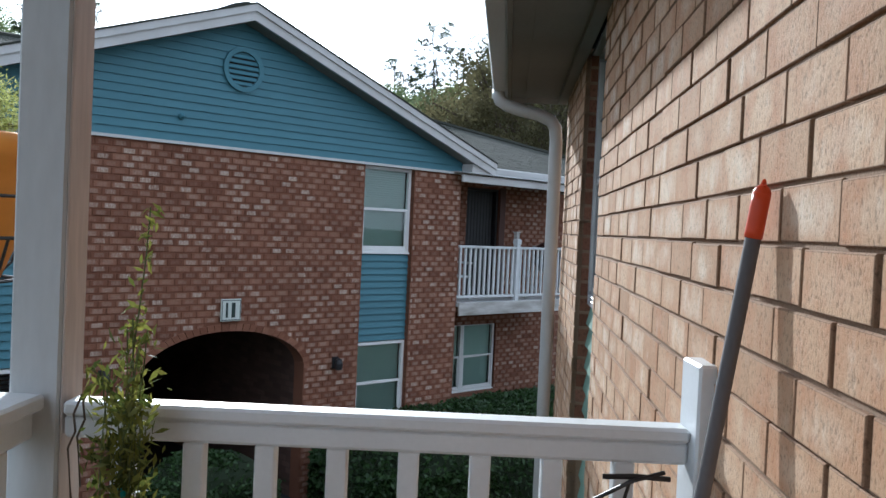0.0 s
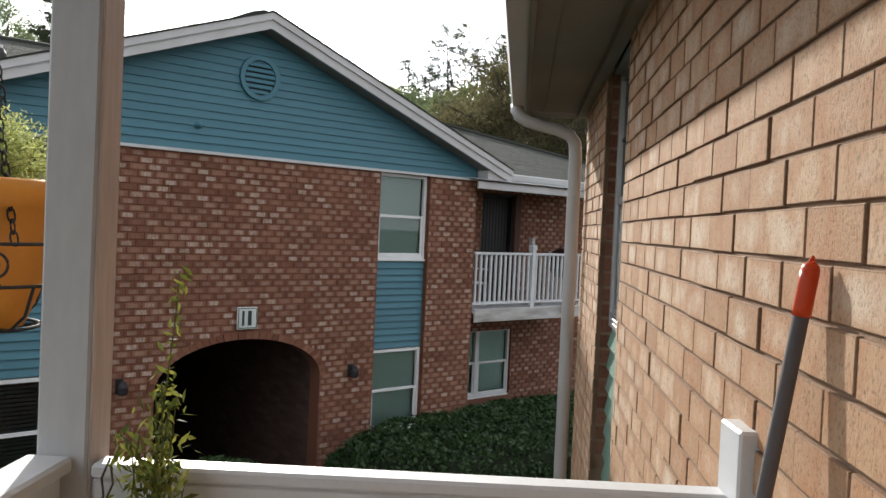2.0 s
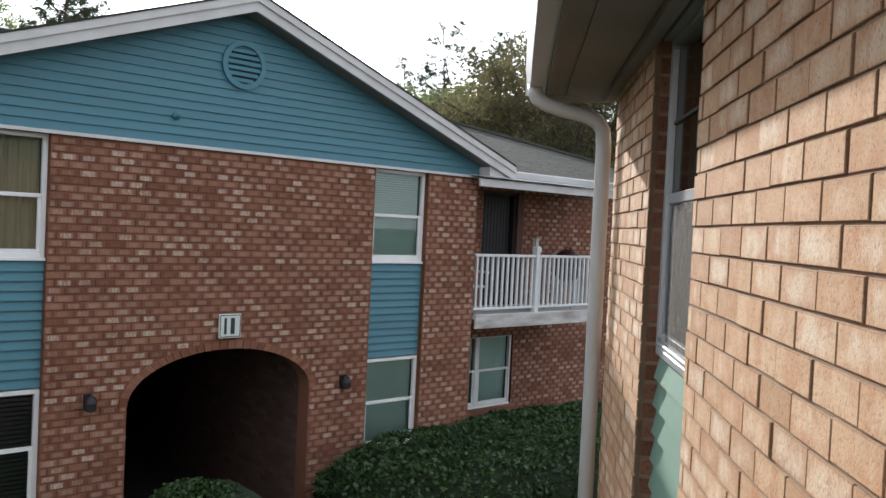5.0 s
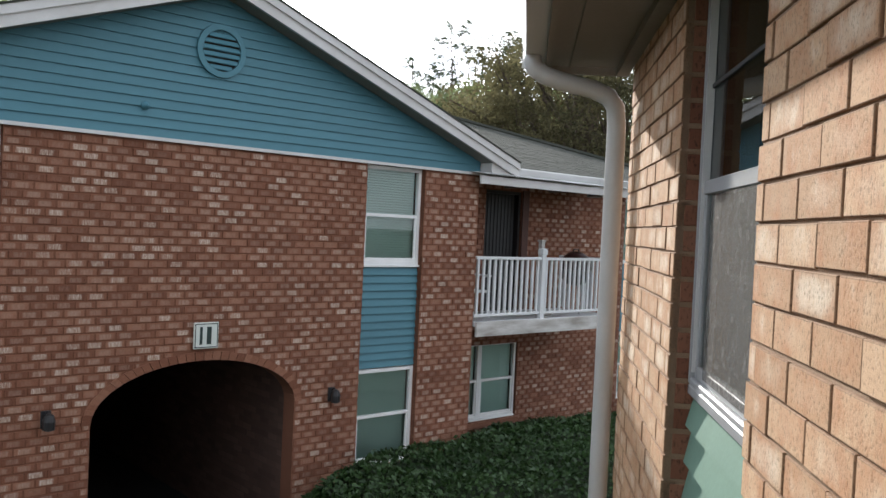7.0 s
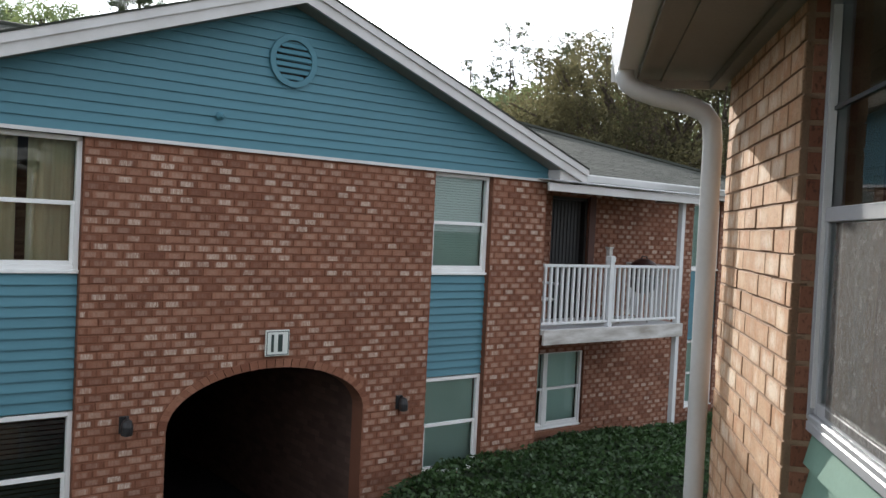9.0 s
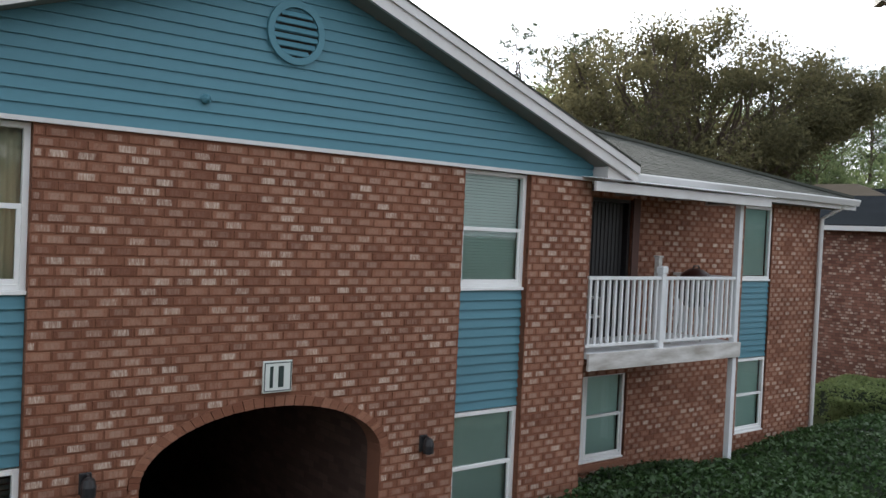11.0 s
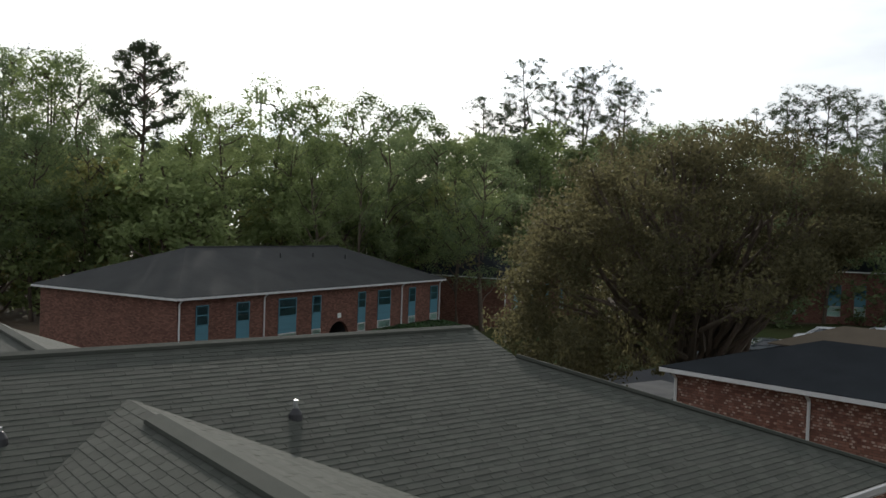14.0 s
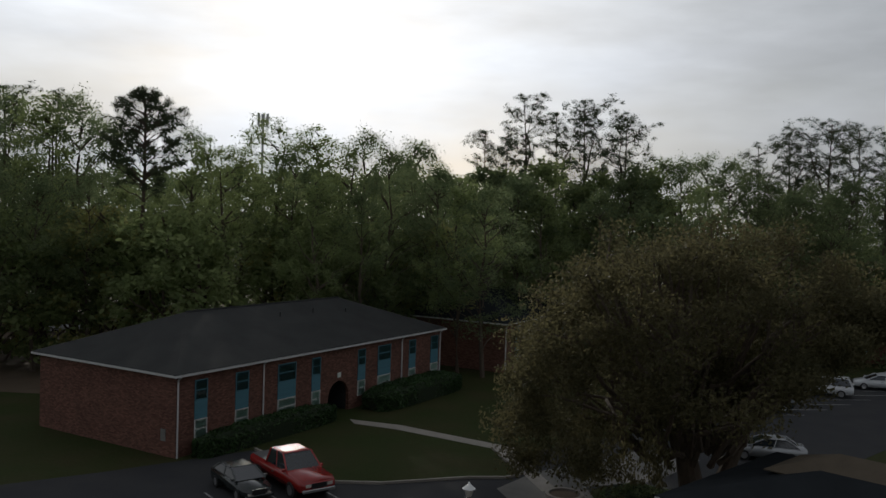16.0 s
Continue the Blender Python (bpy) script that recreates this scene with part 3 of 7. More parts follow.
def prism(outline, y0, y1, bm=None):
    """An outline in x and z, extruded from y0 to y1."""
    bm = bm or bmesh.new()
    a = [bm.verts.new((x, y0, z)) for x, z in outline]
    b = [bm.verts.new((x, y1, z)) for x, z in outline]
    bm.faces.new(a)
    bm.faces.new(b[::-1])
    for i in range(len(a)):
        j = (i + 1) % len(a)
        bm.faces.new((a[j], a[i], b[i], b[j]))
    bmesh.ops.recalc_face_normals(bm, faces=bm.faces)
    return bm


def slab(corners, thick, bm=None):
    """A flat polygon in space with a thickness below it."""
    bm = bm or bmesh.new()
    n = (Vector(corners[1]) - Vector(corners[0])).cross(Vector(corners[2]) - Vector(corners[0])).normalized()
    if n.z < 0:
        n = -n
    a = [bm.verts.new(p) for p in corners]
    b = [bm.verts.new(Vector(p) - n * thick) for p in corners]
    bm.faces.new(a)
    bm.faces.new(b[::-1])
    for i in range(len(a)):
        j = (i + 1) % len(a)
        bm.faces.new((a[j], a[i], b[i], b[j]))
    bmesh.ops.recalc_face_normals(bm, faces=bm.faces)
    return bm


def tube(points, radius, sides=8, bm=None, taper=None):
    """A round bar along points."""
    bm = bm or bmesh.new()
    pts = [Vector(p) for p in points]
    rings = []
    for i, p in enumerate(pts):
        d = (pts[min(i + 1, len(pts) - 1)] - pts[max(i - 1, 0)]).normalized()
        q = d.to_track_quat("Z", "Y")
        r = radius if taper is None else radius + (taper - radius) * i / (len(pts) - 1)
        rings.append([bm.verts.new(p + q @ Vector((r * math.cos(2 * math.pi * k / sides), r * math.sin(2 * math.pi * k / sides), 0))) for k in range(sides)])
    for a, b in zip(rings, rings[1:]):
        for k in range(sides):
            bm.faces.new((a[k], a[(k + 1) % sides], b[(k + 1) % sides], b[k]))
    bm.faces.new(rings[0][::-1])
    bm.faces.new(rings[-1])
    return bm


def lathe(profile, sides=24, bm=None, centre=(0, 0, 0)):
    """A profile of radius and height, turned round the upright axis."""
    bm = bm or bmesh.new()
    c = Vector(centre)
    rings = [[bm.verts.new(c + Vector((r * math.cos(2 * math.pi * k / sides), r * math.sin(2 * math.pi * k / sides), z))) for k in range(sides)] for r, z in profile]
    for a, b in zip(rings, rings[1:]):
        for k in range(sides):
            bm.faces.new((a[k], a[(k + 1) % sides], b[(k + 1) % sides], b[k]))
    bm.faces.new(rings[0][::-1])
    bm.faces.new(rings[-1])
    return bm


# ---- brickwork: chamfered pieces on a mortar bed, facing local -y ----
COURSE, LENGTH, JOINT, HEAD = 0.0855, 0.216, 0.015, 0.018


def brick_geometry(verts, faces, x0, x1, z0, z1, front, depth=0.05, ch=0.003):
    k = len(verts)
    verts += [(x0, front + depth, z0), (x1, front + depth, z0), (x1, front + depth, z1), (x0, front + depth, z1),
              (x0, front + ch, z0), (x1, front + ch, z0), (x1, front + ch, z1), (x0, front + ch, z1),
              (x0 + ch, front, z0 + ch), (x1 - ch, front, z0 + ch), (x1 - ch, front, z1 - ch), (x0 + ch, front, z1 - ch)]
    for a in (0, 4):
        for i in range(4):
            j = (i + 1) % 4
            faces.append((k + a + i, k + a + j, k + a + 4 + j, k + a + 4 + i))
    faces.append((k + 8, k + 9, k + 10, k + 11))


def brick_rows(x0, x1, z0, z1, blocked, seed, shift=0.0, COURSE=COURSE, LENGTH=LENGTH, JOINT=JOINT, HEAD=HEAD):
    """The bricks of a running bond, cut at the openings: blocked(z) gives the closed spans of a course."""
    rng = random.Random(seed)
    out, row, z = [], 0, z0
    while z + 0.03 < z1:
        top = min(z + COURSE - JOINT, z1)
        spans, cuts = [], sorted(blocked(z + COURSE / 2))
        at = x0
        for a, b in cuts:
            if a > at:
                spans.append((at, min(a, x1)))
            at = max(at, b)
        if at < x1:
            spans.append((at, x1))
        for a, b in spans:
            i = math.floor((a - shift) / LENGTH - (0.5 if row % 2 else 0.0))
            while True:
                s = shift + (i + (0.5 if row % 2 else 0.0)) * LENGTH
                if s >= b:
                    break
                p, q = max(s, a), min(s + LENGTH - HEAD, b)
                if q - p > 0.025:
                    out.append((p, q, z + rng.uniform(-0.0018, 0.0018), top + rng.uniform(-0.0018, 0.0018), rng.uniform(-0.0025, 0.0025), q - p > LENGTH - HEAD - 0.001))
                i += 1
        row, z = row + 1, z + COURSE
    return out


def face_coordinates(me):
    """Where on its brick each corner lies, from 0 to 1, for the wear of the brick faces."""
    n = len(me.vertices) // 12
    c = np.tile(np.array([(0, 0), (1, 0), (1, 1), (0, 1)] * 3, dtype=float).ravel(), n)
    me.attributes.new("on_brick", "FLOAT2", "POINT").data.foreach_set("vector", c)


def lay_bricks(rows, mat, parent, near=None, front=0.0, limit=300, ch=0.003, COURSE=COURSE, LENGTH=LENGTH, JOINT=JOINT, HEAD=HEAD):
    """Bricks in the near stretch are pieces of their own on one mesh, the rest is one joined part."""
    verts, faces, single = [], [], []
    for b in rows:
        if near and b[5] and len(single) < limit and near(b):
            single.append(b)
        else:
            brick_geometry(verts, faces, b[0], b[1], b[2], b[3], front + b[4], ch=ch)
    me = bpy.data.meshes.new("brickwork")
    me.from_pydata(verts, [], faces)
    face_coordinates(me)
    ob = linked("brickwork", me, mat, parent)
    ob["kind"] = "stuff"
    if single:
        v, f = [], []
        brick_geometry(v, f, 0, LENGTH - HEAD, 0, COURSE - JOINT, 0, ch=ch)
        bme = bpy.data.meshes.new("brick")
        bme.from_pydata(v, [], f)
        face_coordinates(bme)
        bme.materials.append(mat)
        for b in single:
            o = new("brick", bme)
            o.parent = parent
            o.location = (b[0], front + b[4], b[2])


def lap_boards(outline_span, z0, z1, exposure, front, mat, parent, thick=0.024, lap=0.012):
    """Lap siding: each board is a wedge, thick at its lower edge. outline_span(z) gives the left and right end."""
    z = z0
    while z < z1 - 0.01:
        t = min(z + exposure + lap, z1)
        a0, b0 = outline_span(z)
        a1, b1 = outline_span(t)
        if b0 - a0 > 0.05:
            if b1 - a1 < 0.02:
                c = (a0 + b0) / 2
                a1, b1 = c - 0.01, c + 0.01
            bm = bmesh.new()
            lo, hi = front - thick, front - 0.004
            v = [bm.verts.new(p) for p in ((a0, lo, z), (b0, lo, z), (b1, hi, t), (a1, hi, t), (a0, front + 0.01, z), (b0, front + 0.01, z), (b1, front + 0.01, t), (a1, front + 0.01, t))]
            for q in ((0, 1, 2, 3), (5, 4, 7, 6), (4, 5, 1, 0), (3, 2, 6, 7), (4, 0, 3, 7), (1, 5, 6, 2)):
                bm.faces.new([v[i] for i in q])
            part("siding_board", bm, mat, parent)
        z += exposure


def shingle_slope(origin, along, up, polygon, mat, parent, near=None, limit=300, tab=0.30, rise=0.14, seed=1, joined=None):
    """Roof tabs on a convex polygon given along the eave and up the slope."""
    rng = random.Random(seed)
    along, up = Vector(along).normalized(), Vector(up).normalized()
    out = along.cross(up).normalized()
    if out.z < 0:
        out = -out
    o = Vector(origin)
    verts, faces = joined if joined is not None else ([], [])
    ys = [p[1] for p in polygon]
    y, row, single = min(ys), 0, []
    while y < max(ys) - 0.02:
        ym = min(y + rise / 2, max(ys) - 0.005)
        xs = []
        for (ax, ay), (bx, by) in zip(polygon, polygon[1:] + polygon[:1]):
            if (ay - ym) * (by - ym) <= 0 and ay != by:
                xs.append(ax + (bx - ax) * (ym - ay) / (by - ay))
        if len(xs) >= 2:
            x0, x1 = min(xs), max(xs)
            i = math.floor(x0 / tab) - 1
            while True:
                s = (i + (0.5 if row % 2 else 0) + 0.13 * math.sin(row * 2.1)) * tab
                if s >= x1:
                    break
                p, q = max(s, x0), min(s + tab - 0.007, x1)
                if q - p > 0.02:
                    full = q - p > tab - 0.008
                    h = 0.006 + rng.uniform(0, 0.004)
                    if near and full and len(single) < limit and near(p, y):
                        single.append((p, y, h))
                    else:
                        k = len(verts)
                        for dx, dy, dz in ((p, y - 0.01, h), (q, y - 0.01, h), (q, y + rise, 0.003), (p, y + rise, 0.003), (p, y - 0.01, -0.004), (q, y - 0.01, -0.004)):
                            verts.append(o + along * dx + up * dy + out * dz)
                        faces += [(k, k + 1, k + 2, k + 3), (k + 4, k + 5, k + 1, k), (k + 5, k + 2, k + 1), (k + 4, k, k + 3)]
                i += 1
        row, y = row + 1, y + rise
    if single:
        me = bpy.data.meshes.new("shingle")
        w = tab - 0.007
        me.from_pydata([(0, -0.01, 0.008), (w, -0.01, 0.008), (w, rise, 0.003), (0, rise, 0.003), (0, -0.01, -0.004), (w, -0.01, -0.004)], [],
                       [(0, 1, 2, 3), (4, 5, 1, 0), (5, 2, 1), (4, 0, 3)])
        me.materials.append(mat)
        turn = Matrix((along, up, out)).transposed().to_4x4()
        for p, yy, h in single:
            ob = new("shingle", me)
            ob.parent = parent
            ob.matrix_basis = Matrix.Translation(o + along * p + up * yy) @ turn
    if joined is None:
        me = bpy.data.meshes.new("shingle_field")
        me.from_pydata([tuple(v) for v in verts], [], faces)
        linked("shingle_field", me, mat, parent)["kind"] = "stuff"


def sheet(x0, x1, y, z0, z1):
    """A thin sheet of glass or mesh facing local -y."""
    bm = bmesh.new()
    bm.faces.new([bm.verts.new(p) for p in ((x0, y, z0), (x1, y, z0), (x1, y, z1), (x0, y, z1))])
    return bm


def sash_window(parent, x0, x1, z0, z1, front, depth=0.07, sides=(True, True), blind=None, meet=0.5, glass=None, frame_mat=None, sill=0.03, f=0.05, set_back=(0.03, 0.045), fixed=False):
    """A white two-sash window: outer frame, meeting rail, lower sash set forward, two panes, sill, blind or curtain."""
    V_ = frame_mat or M_VINYL
    w = thing("window", Matrix.Translation((0, 0, 0)), "", "")
    w.parent = parent
    zm = z0 + (z1 - z0) * meet
    part("window_frame", boxes((x0, x0 + f, front, front + depth, z0, z1), (x1 - f, x1, front, front + depth, z0, z1),
                               (x0 + f, x1 - f, front, front + depth, z1 - f, z1), (x0 + f, x1 - f, front, front + depth, z0, z0 + f), bevel=0.004), V_, w)
    if not fixed:
        part("meeting_rail", boxes((x0 + f, x1 - f, front + 0.012, front + depth - 0.012, zm - 0.022, zm + 0.022), bevel=0.003), V_, w)
        part("lower_sash", boxes((x0 + f, x0 + f + 0.035, front + 0.015, front + 0.045, z0 + f, zm - 0.022), (x1 - f - 0.035, x1 - f, front + 0.015, front + 0.045, z0 + f, zm - 0.022),
                                 (x0 + f + 0.035, x1 - f - 0.035, front + 0.015, front + 0.045, z0 + f, z0 + f + 0.04), bevel=0.003), V_, w)
    for a, b, y in (((z0 + f, z1 - f, set_back[0]),) if fixed else ((z0 + f, zm - 0.02, set_back[0]), (zm + 0.02, z1 - f, set_back[1]))):
        ob = part("pane", sheet(x0 + f, x1 - f, front + y, a, b), glass or M_GLASS, w)
        ob.visible_shadow = False
    part("window_sill", boxes((x0 - sill * 0.6, x1 + sill * 0.6, front - sill, front + depth, z0 - 0.035, z0), bevel=0.005), V_, w)
    if blind in ("blind", "dark"):
        bm = bmesh.new()
        z = z0 + 0.06
        while z < z1 - 0.05:
            v = [bm.verts.new(p) for p in ((x0 + 0.05, front + 0.085, z), (x1 - 0.05, front + 0.085, z), (x1 - 0.05, front + 0.10, z + 0.0328), (x0 + 0.05, front + 0.10, z + 0.0328))]
            bm.faces.new(v)
            z += 0.0345 if blind == "blind" else 0.05
        part("window_blind", bm, M_BLIND if blind == "blind" else M_BLIND_DARK, w, "pale green-grey slatted blind, lowered" if blind == "blind" else "black slatted blind, lowered")
    elif blind == "curtain":
        bm = bmesh.new()
        cols = []
        n = 70
        for i in range(n + 1):
            x = x0 + 0.04 + (x1 - x0 - 0.08) * i / n
            y = front + 0.14 + 0.025 * math.sin(i * 0.9) + 0.012 * math.sin(i * 2.3 + 1)
            cols.append((bm.verts.new((x, y, z0 + 0.03)), bm.verts.new((x, y, z1 - 0.03))))
        for i, (a, b) in enumerate(zip(cols, cols[1:])):
            if not 0.42 < i / n < 0.52:
                bm.faces.new((a[0], b[0], b[1], a[1]))
        part("curtain", bm, M_CURTAIN, w, "beige pleated curtain, drawn", True)
    return w


# ---- building across: gabled two-storey block ----
A = Matrix.Translation((0.261, 14.315, 0)) @ pose(0, 0, 0, 0, 0, 43.5)
block = thing("apartment_building", A, "two-storey red brick apartment building with blue siding gable", "building")
CU, ARCH_R, SPRING, CROWN = -4.285, 1.245, 2.40, 3.0
GU = -4.22
Z_SIDE = 5.46
W1, W0 = (-2.06, -1.055), (-7.44, -6.46)
WALL_B, U_LEFT, U_MAIN_L, U_MAIN_R, BACK = 1.15, -8.4, -16.1, 7.75, 14.15


def arch_half(z, extra=0.0):
    if z <= SPRING:
        return ARCH_R + extra * 0.0
    r = (CROWN + extra - SPRING)
    k = 1 - ((z - SPRING) / r) ** 2
    return (ARCH_R + extra) * math.sqrt(k) if k > 0 else 0.0


def gable_z(u):
    return 7.31 - 0.36 * abs(u - GU)


for r in ((U_LEFT, W0[0], 0.012, 0.25, GROUND - 0.3, Z_SIDE), (W1[1], 0, 0.012, 0.25, GROUND - 0.3, Z_SIDE),
          (W0[0], W0[1], 0.012, 0.25, GROUND - 0.3, 1.38), (W1[0], W1[1], 0.012, 0.25, GROUND - 0.3, 1.38),
          (W0[0], W0[1], 0.15, 0.25, 2.69, 4.08), (W1[0], W1[1], 0.15, 0.25, 2.69, 4.08)):
    part("front_wall", boxes(r), M_MORTAR, block)
steps = [(CU + ARCH_R * math.cos(a), SPRING + (CROWN - SPRING) * math.sin(a)) for a in [math.pi * k / 24 for k in range(25)]]
wall = part("arch_wall", prism([(W0[1], GROUND - 0.3), (CU - ARCH_R, GROUND - 0.3)] + steps[::-1] + [(CU + ARCH_R, GROUND - 0.3), (W1[0], GROUND - 0.3), (W1[0], Z_SIDE), (W0[1], Z_SIDE)], 0.012, 0.25), M_MORTAR, block)
# passage behind the arch: its shade is put into the wall and ceiling colours
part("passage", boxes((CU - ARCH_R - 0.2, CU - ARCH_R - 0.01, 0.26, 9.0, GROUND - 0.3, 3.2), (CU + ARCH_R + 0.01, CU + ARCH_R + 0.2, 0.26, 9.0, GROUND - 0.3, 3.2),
                      (CU - ARCH_R - 0.01, CU + ARCH_R + 0.01, 8.9, 9.0, GROUND - 0.3, 3.2)), M_SHADED_BRICK, block, "brick passage with its shade in the colour")
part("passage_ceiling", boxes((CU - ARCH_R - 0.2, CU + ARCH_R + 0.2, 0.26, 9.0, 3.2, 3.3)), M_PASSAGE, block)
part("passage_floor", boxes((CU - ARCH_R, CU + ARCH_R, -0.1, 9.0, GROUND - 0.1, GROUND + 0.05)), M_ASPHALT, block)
for u in (-0.24, U_LEFT):
    part("side_wall", boxes((u, u + 0.24, 0.252, WALL_B + 0.05, GROUND - 0.3, Z_SIDE)), M_BRICK_FAR, block)
for r in ((0, 0.42, 0.012, 0.25, GROUND - 0.3, 3.2), (2.27, 5.23, 0.012, 0.25, GROUND - 0.3, 3.2), (0.42, 2.27, 0.012, 0.25, GROUND - 0.3, 1.38), (0.42, 2.27, 0.012, 0.25, 2.72, 3.2),
          (0, 1.3, 0.012, 0.25, 3.2, 5.6), (2.2, 5.23, 0.012, 0.25, 3.2, 5.6), (1.3, 2.2, 0.012, 0.25, 5.33, 5.6), (5.23, 6.13, 0.012, 0.25, GROUND - 0.3, 1.38),
          (5.23, 6.13, 0.10, 0.25, 2.72, 4.10), (5.23, 6.13, 0.012, 0.25, 5.42, 5.6), (U_MAIN_L, U_LEFT, 0.0, 0.25, GROUND - 0.3, 5.6), (6.13, U_MAIN_R, 0.012, 0.25, GROUND - 0.3, 5.6)):
    main_wall = part("main_wall", boxes((r[0], r[1], WALL_B + r[2], WALL_B + r[3], r[4], r[5])), M_MORTAR, block)
for u in (U_MAIN_R - 0.25, U_MAIN_L):
    part("end_wall", boxes((u, u + 0.25, WALL_B + 0.252, BACK, GROUND - 0.3, 5.6)), M_BRICK_FAR, block)
part("back_wall", boxes((U_MAIN_L + 0.252, U_MAIN_R - 0.252, BACK - 0.25, BACK, GROUND - 0.3, 5.6)), M_BRICK_FAR, block)
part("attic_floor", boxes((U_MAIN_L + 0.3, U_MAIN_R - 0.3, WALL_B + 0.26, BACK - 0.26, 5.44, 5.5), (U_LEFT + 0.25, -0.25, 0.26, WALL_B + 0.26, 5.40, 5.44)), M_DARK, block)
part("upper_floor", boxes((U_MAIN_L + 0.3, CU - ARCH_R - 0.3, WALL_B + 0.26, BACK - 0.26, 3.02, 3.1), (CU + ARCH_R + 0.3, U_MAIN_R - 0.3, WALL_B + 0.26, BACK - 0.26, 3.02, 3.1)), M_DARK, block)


def front_blocked(z):
    s = []
    if z > 1.36:
        s += [W0, W1]
    h = arch_half(z, 0.105)
    if h > 0:
        s.append((CU - h, CU + h))
    return s


lay_bricks(brick_rows(U_LEFT, 0.0, GROUND - 0.1, Z_SIDE - 0.005, front_blocked, 3), M_BRICK, wall, near=lambda b: -6.4 < b[0] < -4.0 and 3.3 < b[2] < 5.4, front=0.004)
# arch ring: one header brick beside the other
n_ring = 38
for k in range(n_ring):
    a0, a1 = math.pi * k / n_ring, math.pi * (k + 0.93) / n_ring
    pts = [(CU + (ARCH_R + e) * math.cos(a), SPRING + (CROWN - SPRING + e) * math.sin(a)) for a, e in ((a0, 0.0), (a1, 0.0), (a1, 0.098), (a0, 0.098))]
    part("brick", prism(pts, -0.004 + 0.003 * math.sin(k * 2.3), 0.10), M_BRICK, wall)


def main_blocked(z):
    s = []
    if 1.38 < z < 2.72:
        s.append((0.42, 2.27))
    if 3.2 < z < 5.33:
        s.append((1.3, 2.2))
    if 1.38 < z < 5.42:
        s.append((5.23, 6.13))
    return s


lay_bricks(brick_rows(0.02, U_MAIN_R, GROUND - 0.1, 5.58, main_blocked, 5, 0.07), M_BRICK, main_wall, front=WALL_B + 0.004)

# siding in the gable and between the windows
gable = part("gable_wall", prism([(U_LEFT, Z_SIDE), (0, Z_SIDE), (0, gable_z(0) - 0.12), (GU, 7.2), (U_LEFT, gable_z(U_LEFT) - 0.12)], 0.02, 0.2), M_BLUE, block)
lap_boards(lambda z: (max(U_LEFT, GU - (7.22 - z) / 0.36), min(0.0, GU + (7.22 - z) / 0.36)), Z_SIDE + 0.02, 7.16, 0.1045, 0.02, M_BLUE, gable)
part("water_table", boxes((U_LEFT - 0.01, 0.01, -0.03, 0.02, Z_SIDE - 0.02, Z_SIDE + 0.018)), M_TRIM, block, "pale trim strip under the siding")
for u0, u1 in (W0, W1):
    sp = part("spandrel", boxes((u0, u1, 0.10, 0.149, 2.70, 4.07)), M_BLUE, block)
    lap_boards(lambda z, a=u0 + 0.005, b=u1 - 0.005: (a, b), 2.71, 4.07, 0.1045, 0.10, M_BLUE, sp, 0.030, -0.004)
sp = part("spandrel", boxes((5.23, 6.13, WALL_B + 0.06, WALL_B + 0.10, 2.73, 4.09)), M_BLUE, block)
lap_boards(lambda z: (5.235, 6.125), 2.74, 4.09, 0.1045, WALL_B + 0.06, M_BLUE, sp, 0.030, -0.004)
sash_window(block, W1[0], W1[1], 4.11, 5.44, 0.085, blind="blind")
sash_window(block, W1[0], W1[1], 1.40, 2.69, 0.085, blind="blind")
sash_window(block, W0[0], W0[1], 4.11, 5.44, 0.085, blind="curtain")
sash_window(block, W0[0], W0[1], 1.40, 2.69, 0.085, blind="dark")
sash_window(block, 0.42, 1.38, 1.42, 2.72, WALL_B + 0.05, blind="blind")
sash_window(block, 1.38, 2.27, 1.42, 2.72, WALL_B + 0.05, blind="blind")
sash_window(block, 5.23, 6.13, 4.13, 5.42, WALL_B + 0.04, blind="blind", fixed=True)
sash_window(block, 5.23, 6.13, 1.42, 2.72, WALL_B + 0.04, blind="blind")
part("brick_sill", boxes((0.38, 2.32, WALL_B - 0.04, WALL_B + 0.1, 1.29, 1.38)), M_BRICK, block)
# round louvred vent
vent = part("gable_vent", bmesh.new(), M_BLUE, block)
bm = bmesh.new()
for r0, r1, y0 in ((0.235, 0.30, -0.035),):
    ring = []
    for k in range(40):
        a = 2 * math.pi * k / 40
        ring.append([bm.verts.new((GU + r * math.cos(a), y, 6.53 + r * math.sin(a))) for r, y in ((r0, 0.02), (r0, y0), (r1, y0), (r1, 0.02))])
    for k in range(40):
        a, b = ring[k], ring[(k + 1) % 40]
        for i in range(3):
            bm.faces.new((a[i], a[i + 1], b[i + 1], b[i]))
bmesh.ops.recalc_face_normals(bm, faces=bm.faces)
part("vent_ring", bm, M_BLUE, vent)
# near-black disc painted as the shade behind the louvres
bm = bmesh.new()
cv = [bm.verts.new((GU + 0.236 * math.cos(2 * math.pi * k / 32), 0.0, 6.53 + 0.236 * math.sin(2 * math.pi * k / 32))) for k in range(32)]
bm.faces.new(cv[::-1])
part("vent_backing", bm, M_DARK, vent)
